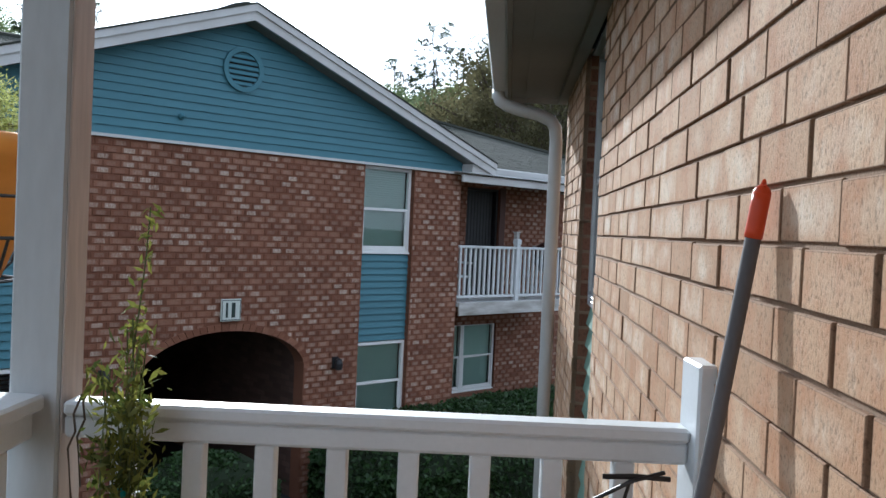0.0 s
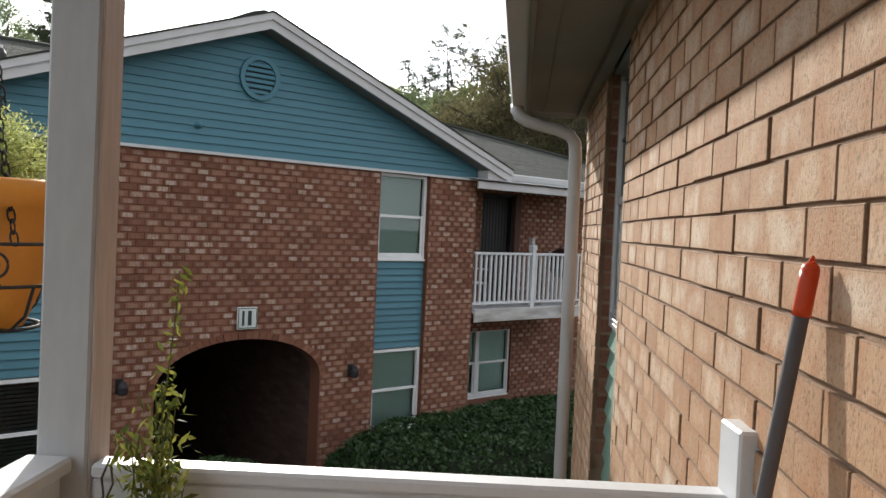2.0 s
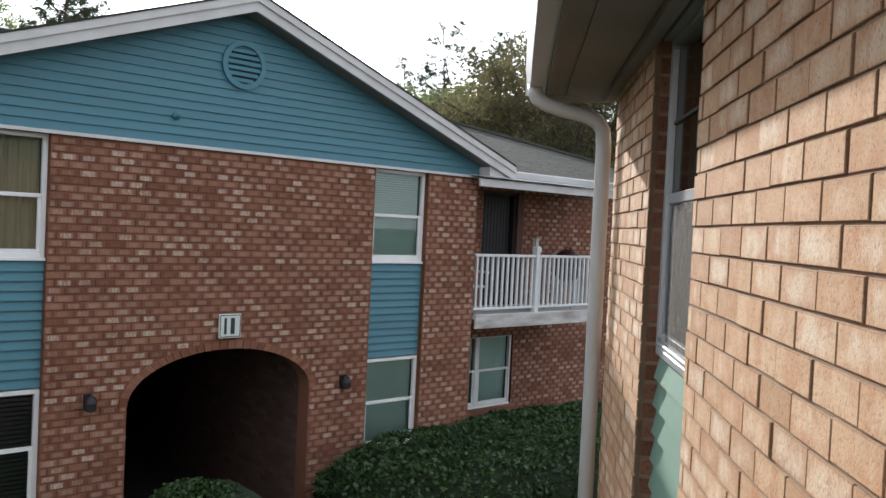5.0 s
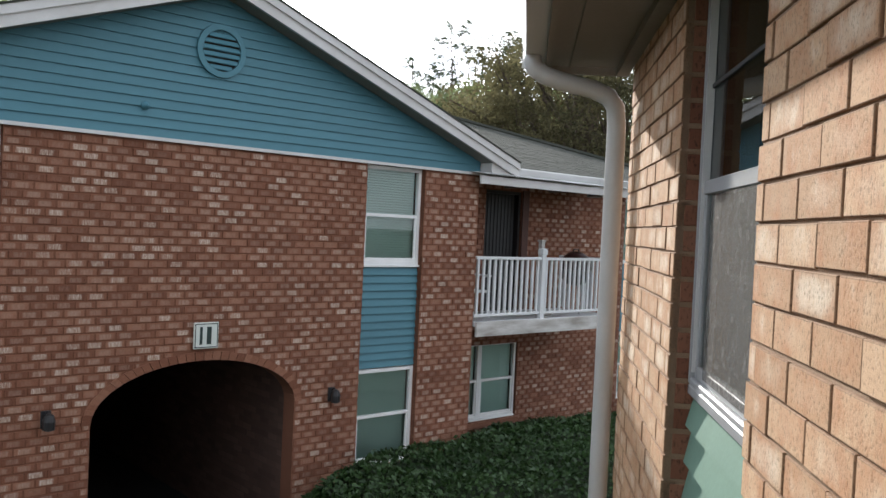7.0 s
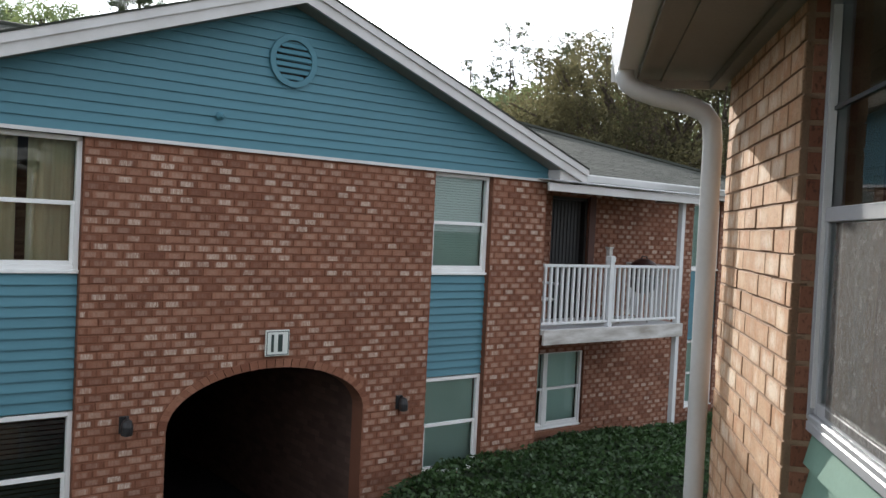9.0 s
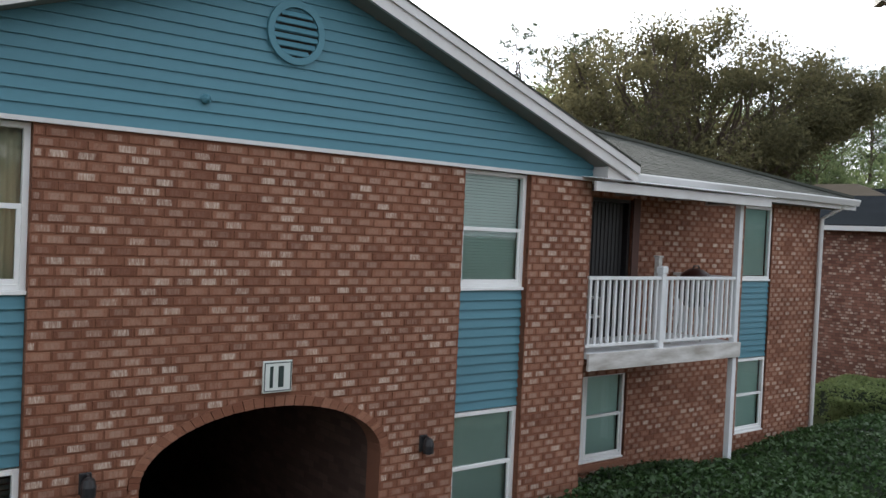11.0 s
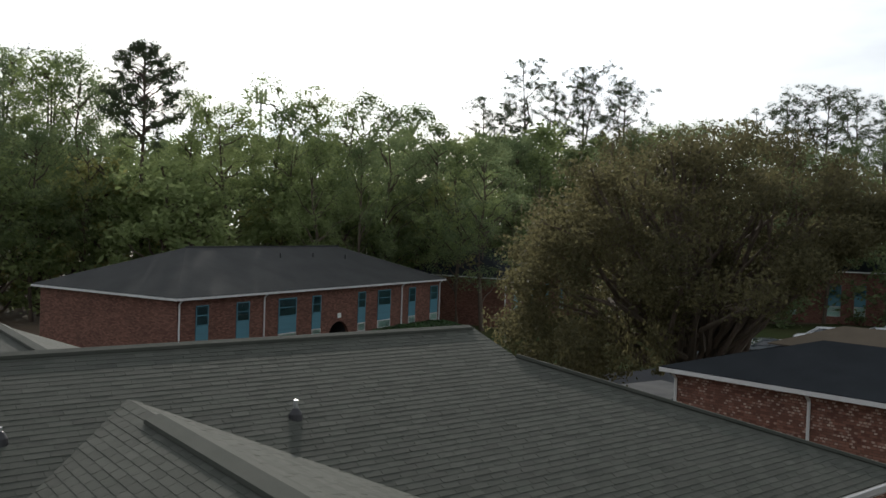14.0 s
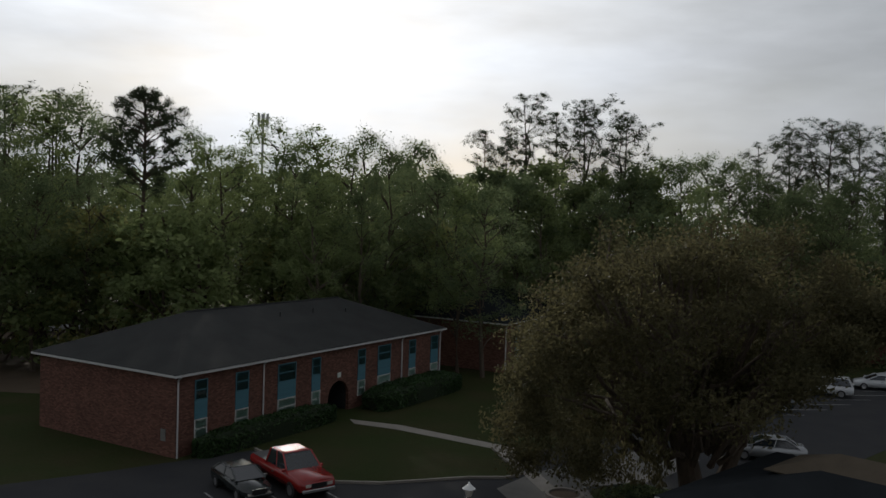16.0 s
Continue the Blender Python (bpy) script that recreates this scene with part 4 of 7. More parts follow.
for k in range(6):
    zc = 6.34 + k * 0.072
    hw = math.sqrt(max(0.0, 0.235 ** 2 - (zc - 6.53) ** 2))
    if hw > 0.05:
        bm = bmesh.new()
        v = [bm.verts.new(p) for p in ((GU - hw, -0.03, zc - 0.018), (GU + hw, -0.03, zc - 0.018), (GU + hw, -0.002, zc + 0.03), (GU - hw, -0.002, zc + 0.03),
                                       (GU - hw, -0.026, zc - 0.026), (GU + hw, -0.026, zc - 0.026))]
        bm.faces.new((v[0], v[1], v[2], v[3]))
        bm.faces.new((v[4], v[5], v[1], v[0]))
        part("louvre", bm, M_BLUE, vent)

# ---- its roof ----
roof = part("roof", bmesh.new(), M_SHINGLE, block)
EB, EZ, RB, RZ = 0.78, 5.69, 7.65, 7.87
UL, UR = U_MAIN_L - 0.4, 8.40
RUN = RB - EB
BB = 2 * RB - EB
rl, rr = UL + RUN, 3.50
# small gablet at the ridge's end: rake down to where the hip starts
KB = 6.25
KZ = EZ + (KB - EB) * (RZ - EZ) / RUN
part("roof_deck", slab([(UL, EB, EZ), (UR, EB, EZ), (rr, KB, KZ), (rr, RB, RZ), (rl, RB, RZ)], 0.05), M_SHINGLE, roof)
part("roof_deck", slab([(UR, BB, EZ), (UL, BB, EZ), (rl, RB, RZ), (rr, RB, RZ), (rr, 2 * RB - KB, KZ)], 0.05), M_SHINGLE, roof)
part("roof_deck", slab([(UR, EB, EZ), (UR, BB, EZ), (rr, 2 * RB - KB, KZ), (rr, KB, KZ)], 0.05), M_SHINGLE, roof)
part("roof_deck", slab([(UL, BB, EZ), (UL, EB, EZ), (rl, RB, RZ)], 0.05), M_SHINGLE, roof)
slope_len = math.hypot(RUN, RZ - EZ)
shingle_slope((UL, EB, EZ), (1, 0, 0), (0, RUN, RZ - EZ), [(0, 0), (UR - UL, 0), (rr - UL, slope_len * (KB - EB) / RUN), (rr - UL, slope_len), (rl - UL, slope_len)], M_SHINGLE, roof, seed=2)
hip_run = UR - rr
hip_len = math.hypot(hip_run, KZ - EZ)
shingle_slope((UR, EB, EZ), (0, 1, 0), (-hip_run, 0, KZ - EZ), [(0, 0), (BB - EB, 0), (2 * RB - KB - EB, hip_len), (KB - EB, hip_len)], M_SHINGLE, roof, seed=3)
part("gablet", slab([(rr - 0.06, KB + 0.12, KZ), (rr - 0.06, 2 * RB - KB - 0.12, KZ), (rr - 0.06, RB, RZ - 0.06)], 0.05), M_BLUE, roof)
# gables, front and back
GZ, GE = 7.38, 0.36
HALF = 4.76
for side in (-1, 1):
    vb = EB + (GZ - EZ) / ((RZ - EZ) / RUN)
    ez = GZ - GE * HALF
    eb = EB + max(0.0, (ez - EZ) / ((RZ - EZ) / RUN))
    q = [(GU, -0.28, GZ), (GU, vb, GZ), (GU + side * HALF, eb, ez), (GU + side * HALF, -0.28, ez)]
    part("gable_roof_deck", slab(q, 0.06), M_SHINGLE, roof)
    lg = math.hypot(HALF, GZ - ez)
    poly = [(0.0, 0.0), (eb + 0.28, 0.0), (vb + 0.28, lg), (0.0, lg)]
    shingle_slope((GU + side * HALF, -0.28, ez), (0, 1, 0), (-side * HALF, 0, GZ - ez), poly, M_SHINGLE, roof, seed=5 + side,
                  near=(lambda p, y: p < 4.2 and y > 1.6) if side < 0 else None)
    qb = [(GU, 2 * RB - vb, GZ), (GU, 15.8, GZ), (GU + side * HALF, 15.8, ez), (GU + side * HALF, 2 * RB - eb, ez)]
    part("gable_roof_deck", slab(qb, 0.06), M_SHINGLE, roof)
    # rake: two stepped boards, a dark drip edge, soffit
    for dy0, dy1, drop0, drop1, m, nm in ((-0.30, -0.26, 0.012, 0.105, M_TRIM, "rake_board"), (-0.275, -0.235, 0.105, 0.225, M_TRIM, "rake_board"), (-0.31, -0.255, -0.012, 0.012, M_SHINGLE, "drip_edge")):
        o = [(GU, GZ - drop0), (GU + side * HALF, ez - drop0), (GU + side * HALF, ez - drop1), (GU, GZ - drop1)]
        part(nm, prism(o, dy0, dy1), m, roof)
    o = [(GU, GZ - 0.20), (GU + side * HALF, ez - 0.20), (GU + side * HALF, ez - 0.225), (GU, GZ - 0.225)]
    part("rake_soffit", prism(o, -0.236, 0.02), M_SOFFIT, roof)
    part("eave_return", boxes((GU + side * 4.24, GU + side * 4.76, -0.22, 0.3, 5.46, 5.62) if side > 0 else (GU - 4.76, GU - 4.24, -0.22, 0.3, 5.46, 5.62)), M_TRIM, roof)
# ridge vents
part("ridge_vent", prism([(GU - 0.21, GZ - 0.06), (GU - 0.20, GZ - 0.005), (GU, GZ + 0.055), (GU + 0.16, GZ + 0.005), (GU + 0.165, GZ - 0.04)], -0.08, 4.78), M_SHINGLE, roof)
bm = prism([(-0.14, RZ - 0.03), (-0.13, RZ + 0.02), (0, RZ + 0.06), (0.13, RZ + 0.02), (0.14, RZ - 0.03)], rl + 0.2, rr - 0.1)
bmesh.ops.transform(bm, matrix=Matrix.Translation((0, RB, 0)) @ Matrix.Rotation(-math.pi / 2, 4, "Z"), verts=bm.verts)
part("ridge_vent", bm, M_SHINGLE, roof)
part("ridge_vent", prism([(GU - 0.14, GZ - 0.03), (GU - 0.13, GZ + 0.015), (GU, GZ + 0.07), (GU + 0.13, GZ + 0.015), (GU + 0.14, GZ - 0.03)], 9.6, 15.4), M_SHINGLE, roof)
# hip cap
tube_pts = [(UR - 0.05, EB + 0.05, EZ + 0.03), (rr, KB, KZ + 0.02)]
part("hip_cap", tube(tube_pts, 0.06, 6), M_SHINGLE, roof)
# gutter and fascia along the main eave
part("fascia", boxes((0.3, UR, EB + 0.01, EB + 0.04, EZ - 0.20, EZ - 0.04)), M_TRIM, roof)
part("eave_soffit", boxes((0.3, UR - 0.05, EB + 0.03, WALL_B + 0.02, EZ - 0.20, EZ - 0.18)), M_SOFFIT, roof)
part("gutter", prism([(-0.11, EZ + 0.0), (-0.12, EZ - 0.02), (-0.085, EZ - 0.12), (0, EZ - 0.12), (0, EZ - 0.10), (-0.075, EZ - 0.105), (-0.10, EZ - 0.01), (-0.10, EZ)], 0, 1), M_GUTTER, roof).matrix_basis = \
    Matrix.Translation((0.45, EB + 0.01, 0)) @ Matrix(((0, 7.9, 0, 0), (1, 0, 0, 0), (0, 0, 1, 0), (0, 0, 0, 1)))
part("downspout", tube([(U_MAIN_R + 0.15, EB + 0.0, EZ - 0.12), (U_MAIN_R + 0.1, EB + 0.05, EZ - 0.2), (U_MAIN_R - 0.05, WALL_B - 0.06, EZ - 0.40), (U_MAIN_R - 0.05, WALL_B - 0.06, GROUND)], 0.045, 8), M_GUTTER, block)

# ---- its balcony ----
balcony = part("balcony", boxes((0.02, 3.36, -0.02, WALL_B - 0.01, 3.20, 3.27)), M_WHITE, block)
part("deck_beam", boxes((0.02, 3.36, -0.06, -0.02, 3.05, 3.27), (3.32, 3.36, -0.02, WALL_B - 0.01, 3.05, 3.20), bevel=0.004), M_GRIMY, balcony, "grimy white deck beam")
for u, z1 in ((1.52, 4.29), (3.29, 5.40)):
    part("rail_post", boxes((u - 0.045, u + 0.045, -0.015, 0.075, 3.27, z1), bevel=0.004), M_WHITE, balcony)
part("post_cap", boxes((1.462, 1.578, -0.028, 0.088, 4.29, 4.375), (1.472, 1.568, -0.018, 0.078, 4.375, 4.39), bevel=0.006), M_WHITE, balcony, "square white post cap")
part("lower_post", boxes((3.245, 3.335, -0.015, 0.075, GROUND, 3.05), bevel=0.004), M_WHITE, balcony)
for a, b in ((0.02, 1.475), (1.565, 3.245)):
    part("top_rail", boxes((a, b, 0.0, 0.07, 4.20, 4.245), bevel=0.005), M_WHITE, balcony)
    part("bottom_rail", boxes((a, b, 0.01, 0.06, 3.34, 3.38), bevel=0.004), M_WHITE, balcony)
    k = 12 if a < 1 else 14
    for i in range(k):
        u = a + (b - a) * (i + 0.5) / k
        part("baluster", boxes((u - 0.018, u + 0.018, 0.016, 0.052, 3.38, 4.20)), M_WHITE, balcony)
part("top_rail", boxes((3.26, 3.32, 0.075, WALL_B, 4.20, 4.245), bevel=0.005), M_WHITE, balcony)
for i in range(8):
    v = 0.16 + i * 0.125
    part("baluster", boxes((3.272, 3.308, v, v + 0.036, 3.30, 4.20)), M_WHITE, balcony)
# corrugated patio cover: sheet higher at the house, wavy front edge over a dark gap, beam below
def corrugated(u0, u1, y0, z0, y1, z1, pitch, depth):
    bm = bmesh.new()
    n = int((u1 - u0) / pitch * 4)
    rows = []
    for y, z in ((y0, z0), (y1, z1)):
        rows.append([[bm.verts.new((u0 + (u1 - u0) * i / n, y, z + depth * math.sin(i * math.pi / 2) + d)) for i in range(n + 1)] for d in (0.0, -0.004)])
    for d in (0, 1):
        for i in range(n):
            q = (rows[0][d][i], rows[0][d][i + 1], rows[1][d][i + 1], rows[1][d][i])
            bm.faces.new(q if d == 0 else q[::-1])
    for i in range(n):
        bm.faces.new((rows[0][1][i], rows[0][1][i + 1], rows[0][0][i + 1], rows[0][0][i]))
    return bm


awn = part("awning", corrugated(-0.22, 3.70, -0.31, 5.460, 0.77, 5.545, 0.062, 0.010), M_AWNING, block, "white corrugated metal patio awning")
part("awning_beam", boxes((-0.20, 3.70, -0.24, -0.20, 5.307, 5.427), (3.67, 3.70, -0.20, 0.9, 5.33, 5.43), bevel=0.004), M_TRIM, awn)
for u in (0.2, 1.3, 2.4, 3.5):
    part("awning_rafter", boxes((u, u + 0.045, -0.199, 0.74, 5.34, 5.42)), M_SOFFIT, awn)
M_CASING = material("brown_door_casing", (0.085, 0.036, 0.026), 0.6, second=(0.06, 0.027, 0.02), scale=4, bump=0.1)
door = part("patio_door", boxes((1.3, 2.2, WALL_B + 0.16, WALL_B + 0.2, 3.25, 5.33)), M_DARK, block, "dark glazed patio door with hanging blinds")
part("door_frame", boxes((1.3, 1.35, WALL_B + 0.04, WALL_B + 0.16, 3.25, 5.33), (2.15, 2.2, WALL_B + 0.04, WALL_B + 0.16, 3.25, 5.33), (1.35, 2.15, WALL_B + 0.04, WALL_B + 0.16, 5.28, 5.33)), M_BLACK, door)
part("door_casing", boxes((2.20, 2.36, WALL_B - 0.022, WALL_B + 0.0, 3.27, 5.36), bevel=0.003), M_CASING, door, "brown wooden door casing")
for i in range(9):
    u = 1.38 + i * 0.085
    part("blind_strip", boxes((u, u + 0.06, WALL_B + 0.12, WALL_B + 0.125, 3.3, 5.27)), M_BLACK, door)

# ---- our building: brick wall, window, eave, gutter, balcony ----
H = Matrix.Translation((0.39, 0, 0)) @ pose(0, 0, 0, 0, 0, -94.3)
home = thing("home_building", H, "tan brick apartment wall with grey eave and green siding panel", "building")
WX0, WX1 = -4.55, -3.58
END = -5.92
hw = part("side_wall", boxes((WX1, 4.0, 0.0065, 0.25, GROUND - 0.3, 5.52), (END, WX0, 0.0065, 0.25, GROUND - 0.3, 5.52), (WX0, WX1, 0.0065, 0.25, GROUND - 0.3, 1.4),
                             (WX0, WX1, 0.115, 0.25, 2.72, 4.12)), M_MORTAR_NEAR, home)
part("end_wall", boxes((END, END + 0.25, 0.252, 9.0, GROUND - 0.3, 5.52)), M_BRICK_FAR, home)
part("back_wall", boxes((END + 0.252, 4.0, 8.75, 9.0, GROUND - 0.3, 5.52)), M_BRICK_FAR, home)
part("room_partition", boxes((3.75, 4.0, 0.252, 8.74, GROUND - 0.3, 5.52), (END + 0.26, 3.74, 2.6, 2.7, GROUND, 5.4)), M_SOFFIT, home)
part("room_ceiling", boxes((END + 0.26, 3.74, 0.26, 8.74, 5.41, 5.45)), M_SOFFIT, home)
part("room_floor", boxes((END + 0.26, 3.74, 0.26, 8.7, 3.05, 3.2)), M_DARK, home)
# reveal bricks beside the window
NC, NL = 0.0825, 0.217
me = bpy.data.meshes.new("reveal_brick")
bm = boxes((0, 0.105, 0, 0.105, 0, NC - JOINT), bevel=0.003)
bm.to_mesh(me)
bm.free()
z = 0.31 + NC * 38
while z < 5.45:
    for x in (WX0 - 0.103, WX1 - 0.002):
        o = linked("brick", me, M_BRICK, hw)
        o.location = (x, 0.026, z)
    z += NC
sp = part("spandrel", boxes((WX0 + 0.003, WX1 - 0.003, 0.09, 0.114, 2.73, 4.132)), M_GREEN, home)
lap_boards(lambda z: (WX0 + 0.006, WX1 - 0.006), 2.74, 4.136, 0.118, 0.092, M_GREEN, sp, 0.028, -0.005)
sash_window(home, WX0 + 0.003, WX1 - 0.003, 4.175, 5.48, 0.066, blind=None, meet=0.483, frame_mat=M_ALU, sill=0.0, f=0.022, set_back=(0.026, 0.030))
part("storm_rail", boxes((WX0 + 0.03, WX1 - 0.03, 0.086, 0.094, 5.121, 5.133)), M_BLACK, home, "thin dark rail of the upper sash")
for x in (WX0 + 0.030, WX1 - 0.039):
    part("frame_bead", boxes((x, x + 0.009, 0.070, 0.094, 4.216, 5.44)), M_GUTTER, home)
sash_window(home, WX0 + 0.003, WX1 - 0.003, 1.42, 2.72, 0.085, blind="blind")
# screen starts late: the dark strip left of it imitates the reveal's shadow
part("screen", sheet(WX0 + 0.16, WX1 - 0.04, 0.077, 4.214, 4.780), M_SCREEN, home, "dusty grey insect screen")
part("inner_blind", boxes((WX0 + 0.3, WX1, 0.20, 0.21, 4.15, 5.45)), M_BLIND, home)
part("lintel", boxes((WX0 + 0.003, WX1 - 0.003, 0.03, 0.25, 5.481, 5.499)), M_ALU, home)
# eave
part("soffit", boxes((END - 0.25, 4.0, -0.40, 0.011, 5.50, 5.52)), M_SOFFIT, home, "grey board soffit")
part("soffit_board", boxes((END - 0.25, 4.0, -0.30, -0.285, 5.492, 5.499), (END - 0.25, 4.0, -0.06, 0.0, 5.46, 5.498)), M_SOFFIT, home)
part("fascia", boxes((END - 0.27, 4.0, -0.425, -0.402, 5.455, 5.68), (END - 0.27, END - 0.25, -0.40, 0.012, 5.46, 5.75)), M_SOFFIT, home)
part("home_roof", slab([(END - 0.3, -0.46, 5.69), (4.0, -0.46, 5.69), (4.0, 4.5, 7.6), (END + 4.0, 4.5, 7.6)], 0.05), M_SHINGLE_DARK, home)
part("home_roof", slab([(END - 0.3, 9.4, 5.69), (4.0, 9.4, 5.69), (4.0, 4.5, 7.6), (END + 4.0, 4.5, 7.6)], 0.05), M_SHINGLE_DARK, home)
part("home_roof", slab([(END - 0.3, -0.46, 5.69), (END - 0.3, 9.4, 5.69), (END + 4.0, 4.5, 7.6)], 0.05), M_SHINGLE_DARK, home)
gut = part("gutter", prism([(-0.115, 5.67), (-0.125, 5.645), (-0.095, 5.485), (0, 5.485), (0, 5.497), (-0.088, 5.497), (-0.113, 5.645), (-0.105, 5.67)], 0, 1), M_GUTTER, home)
gut.matrix_basis = Matrix.Translation((END - 0.27, -0.426, 0)) @ Matrix(((0, 8.0, 0, 0), (1, 0, 0, 0), (0, 0, 1, 0), (0, 0, 0, 1)))
part("gutter_end", boxes((END - 0.275, END - 0.271, -0.545, -0.427, 5.49, 5.665)), M_GUTTER, home)
dsx = END + 0.06
part("downspout", tube([(dsx, -0.49, 5.50), (dsx, -0.49, 5.46), (dsx, -0.475, 5.425), (dsx, -0.43, 5.395), (dsx, -0.34, 5.365), (dsx, -0.20, 5.335), (dsx, -0.12, 5.30), (dsx, -0.085, 5.25), (dsx, -0.076, 5.16), (dsx, -0.076, GROUND)], 0.0445, 12), M_GUTTER, home, "", True)


def home_blocked(z):
    return [(WX0, WX1)] if z > 1.4 else []


lay_bricks(brick_rows(END, 1.2, 0.31, 5.49, home_blocked, 9, 0.058, NC, NL, 0.0065, 0.0075), M_BRICK_NEAR, hw, near=lambda b: -3.4 < b[0] < -0.7 and 3.7 < b[2] < 5.2, COURSE=NC, LENGTH=NL, JOINT=0.0065, HEAD=0.0075, ch=0.0018)

# our balcony
bal = thing("home_balcony", Matrix.Identity(4), "white painted wooden apartment balcony with railing", "balcony")
part("balcony_floor", boxes((-0.82, 0.48, -3.4, 1.6, 3.10, 3.25)), M_CONCRETE, bal)
part("balcony_ceiling", boxes((-0.95, 0.40, -3.4, 1.72, 5.50, 5.60)), M_SOFFIT, bal)
part("end_wall", boxes((-0.82, 0.5, -3.6, -3.41, 3.1, 5.5)), M_BRICK_FAR, bal)
part("corner_post", boxes((-0.770, -0.677, 1.48, 1.572, 3.25, 5.5), bevel=0.005), M_POST, bal, "weathered white square post")
part("post_trim", boxes((-0.6765, -0.672, 1.484, 1.570, 3.25, 5.5), bevel=0.002), M_WOOD, bal, "worn pinkish-beige side board")
part("top_rail", boxes((-0.666, 0.469, 1.470, 1.530, 4.147, 4.174), (-0.666, 0.469, 1.478, 1.522, 4.106, 4.147), bevel=0.006), M_WHITE, bal)
part("bottom_rail", boxes((-0.666, 0.469, 1.48, 1.52, 3.33, 3.37), bevel=0.004), M_WHITE, bal)
for i in range(8):
    x = -0.581 + i * 0.131
    part("baluster", boxes((x, x + 0.038, 1.482, 1.518, 3.37, 4.106), bevel=0.003), M_WHITE, bal)
part("rail_post", boxes((0.470, 0.540, 1.44, 1.55, 3.25, 4.295), bevel=0.005), M_WHITE, bal)
part("top_rail", boxes((-0.785, -0.70, -3.4, 1.478, 4.155, 4.185), (-0.765, -0.72, -3.4, 1.478, 4.10, 4.155), bevel=0.006), M_WHITE, bal)
part("bottom_rail", boxes((-0.765, -0.72, -3.4, 1.478, 3.33, 3.37), bevel=0.004), M_WHITE, bal)
for i in range(36):
    y = 1.36 - i * 0.131
    part("baluster", boxes((-0.76, -0.724, y, y + 0.038, 3.37, 4.10), bevel=0.003), M_WHITE, bal)

# ---- ground ----
ground = part("ground", boxes((-900, 900, -900, 900, GROUND - 0.3, GROUND)), M_GRASS)
tagged(ground, "patchy green and brown lawn", "ground", kind="structure")

# ---- yard: lot, drive, walks, kerbs ----
def flat(name, pts, z0, z1, mat, label, category):
    bm = bmesh.new()
    a = [bm.verts.new((x, y, z1)) for x, y in pts]
    b = [bm.verts.new((x, y, z0)) for x, y in pts]
    bm.faces.new(a)
    for i in range(len(a)):
        j = (i + 1) % len(a)
        bm.faces.new((a[i], b[i], b[j], a[j]))
    bmesh.ops.recalc_face_normals(bm, faces=bm.faces)
    return tagged(part(name, bm, mat), label, category, kind="structure")


G0 = GROUND
flat("road", [(-26, 30), (-8, 31.5), (2, 33), (0.5, 47), (3, 51), (12, 52), (20, 60), (34, 76), (60, 95), (52, 104), (30, 90), (21, 84), (9, 66), (0, 58.2), (-1.6, 51.9), (-4.2, 50.9), (-8.8, 48.9), (-11.4, 48.6), (-17.5, 54.0), (-24, 48), (-34, 40)], G0 - 0.1, G0 + 0.012, M_ASPHALT, "worn dark asphalt parking lot and drive", "road")
flat("drive_apron", [(-0.6, 44.5), (3.2, 40.5), (5.2, 43), (2.8, 47), (2.2, 50.8), (6.2, 52.6), (9.6, 57.6), (7.6, 60.4), (2.4, 56.0), (-0.8, 52.6), (-2.6, 49.5)], G0 - 0.1, G0 + 0.018, M_APRON, "worn grey concrete drive apron beside the lot", "pavement")
flat("footpath", [(-13.6, 63.2), (-13.0, 62.0), (-10.0, 61.1), (-1.8, 56.9), (-1.5, 57.9), (-9.8, 62.3)], G0 - 0.1, G0 + 0.02, M_CONCRETE, "narrow concrete footpath across the lawn", "path")
flat("footpath", [(-3.2, 58.6), (-3.0, 57.6), (-0.2, 49.5), (0.6, 50.0), (-1.9, 57.8)], G0 - 0.1, G0 + 0.022, M_CONCRETE, "concrete walk beside the drive", "path")
flat("woodland_floor", [(-140, 62), (-36, 66), (-22, 78), (-8, 100), (10, 104), (26, 100), (70, 118), (160, 120), (160, 330), (-140, 330)], G0 - 0.1, G0 + 0.01, M_DIRT, "brown leaf litter under the trees", "ground")


def kerb(pts):
    for a, b in zip(pts, pts[1:]):
        a, b = Vector((*a, 0)), Vector((*b, 0))
        d = (b - a).normalized() * 0.01
        n = Vector((-d.y, d.x, 0)).normalized() * 0.075
        bm = bmesh.new()
        q = [a + n, b + n - d, b - n - d, a - n]
        lo = [bm.verts.new((p.x, p.y, G0 - 0.05)) for p in q]
        hi = [bm.verts.new((p.x, p.y, G0 + 0.14)) for p in q]
        bm.faces.new(hi)
        for i in range(4):
            j = (i + 1) % 4
            bm.faces.new((lo[i], lo[j], hi[j], hi[i]))
        bmesh.ops.recalc_face_normals(bm, faces=bm.faces)
        tagged(part("kerb", bm, M_CONCRETE), "pale concrete kerb beside the asphalt lot", "kerb", "lot kerbs", "structure")


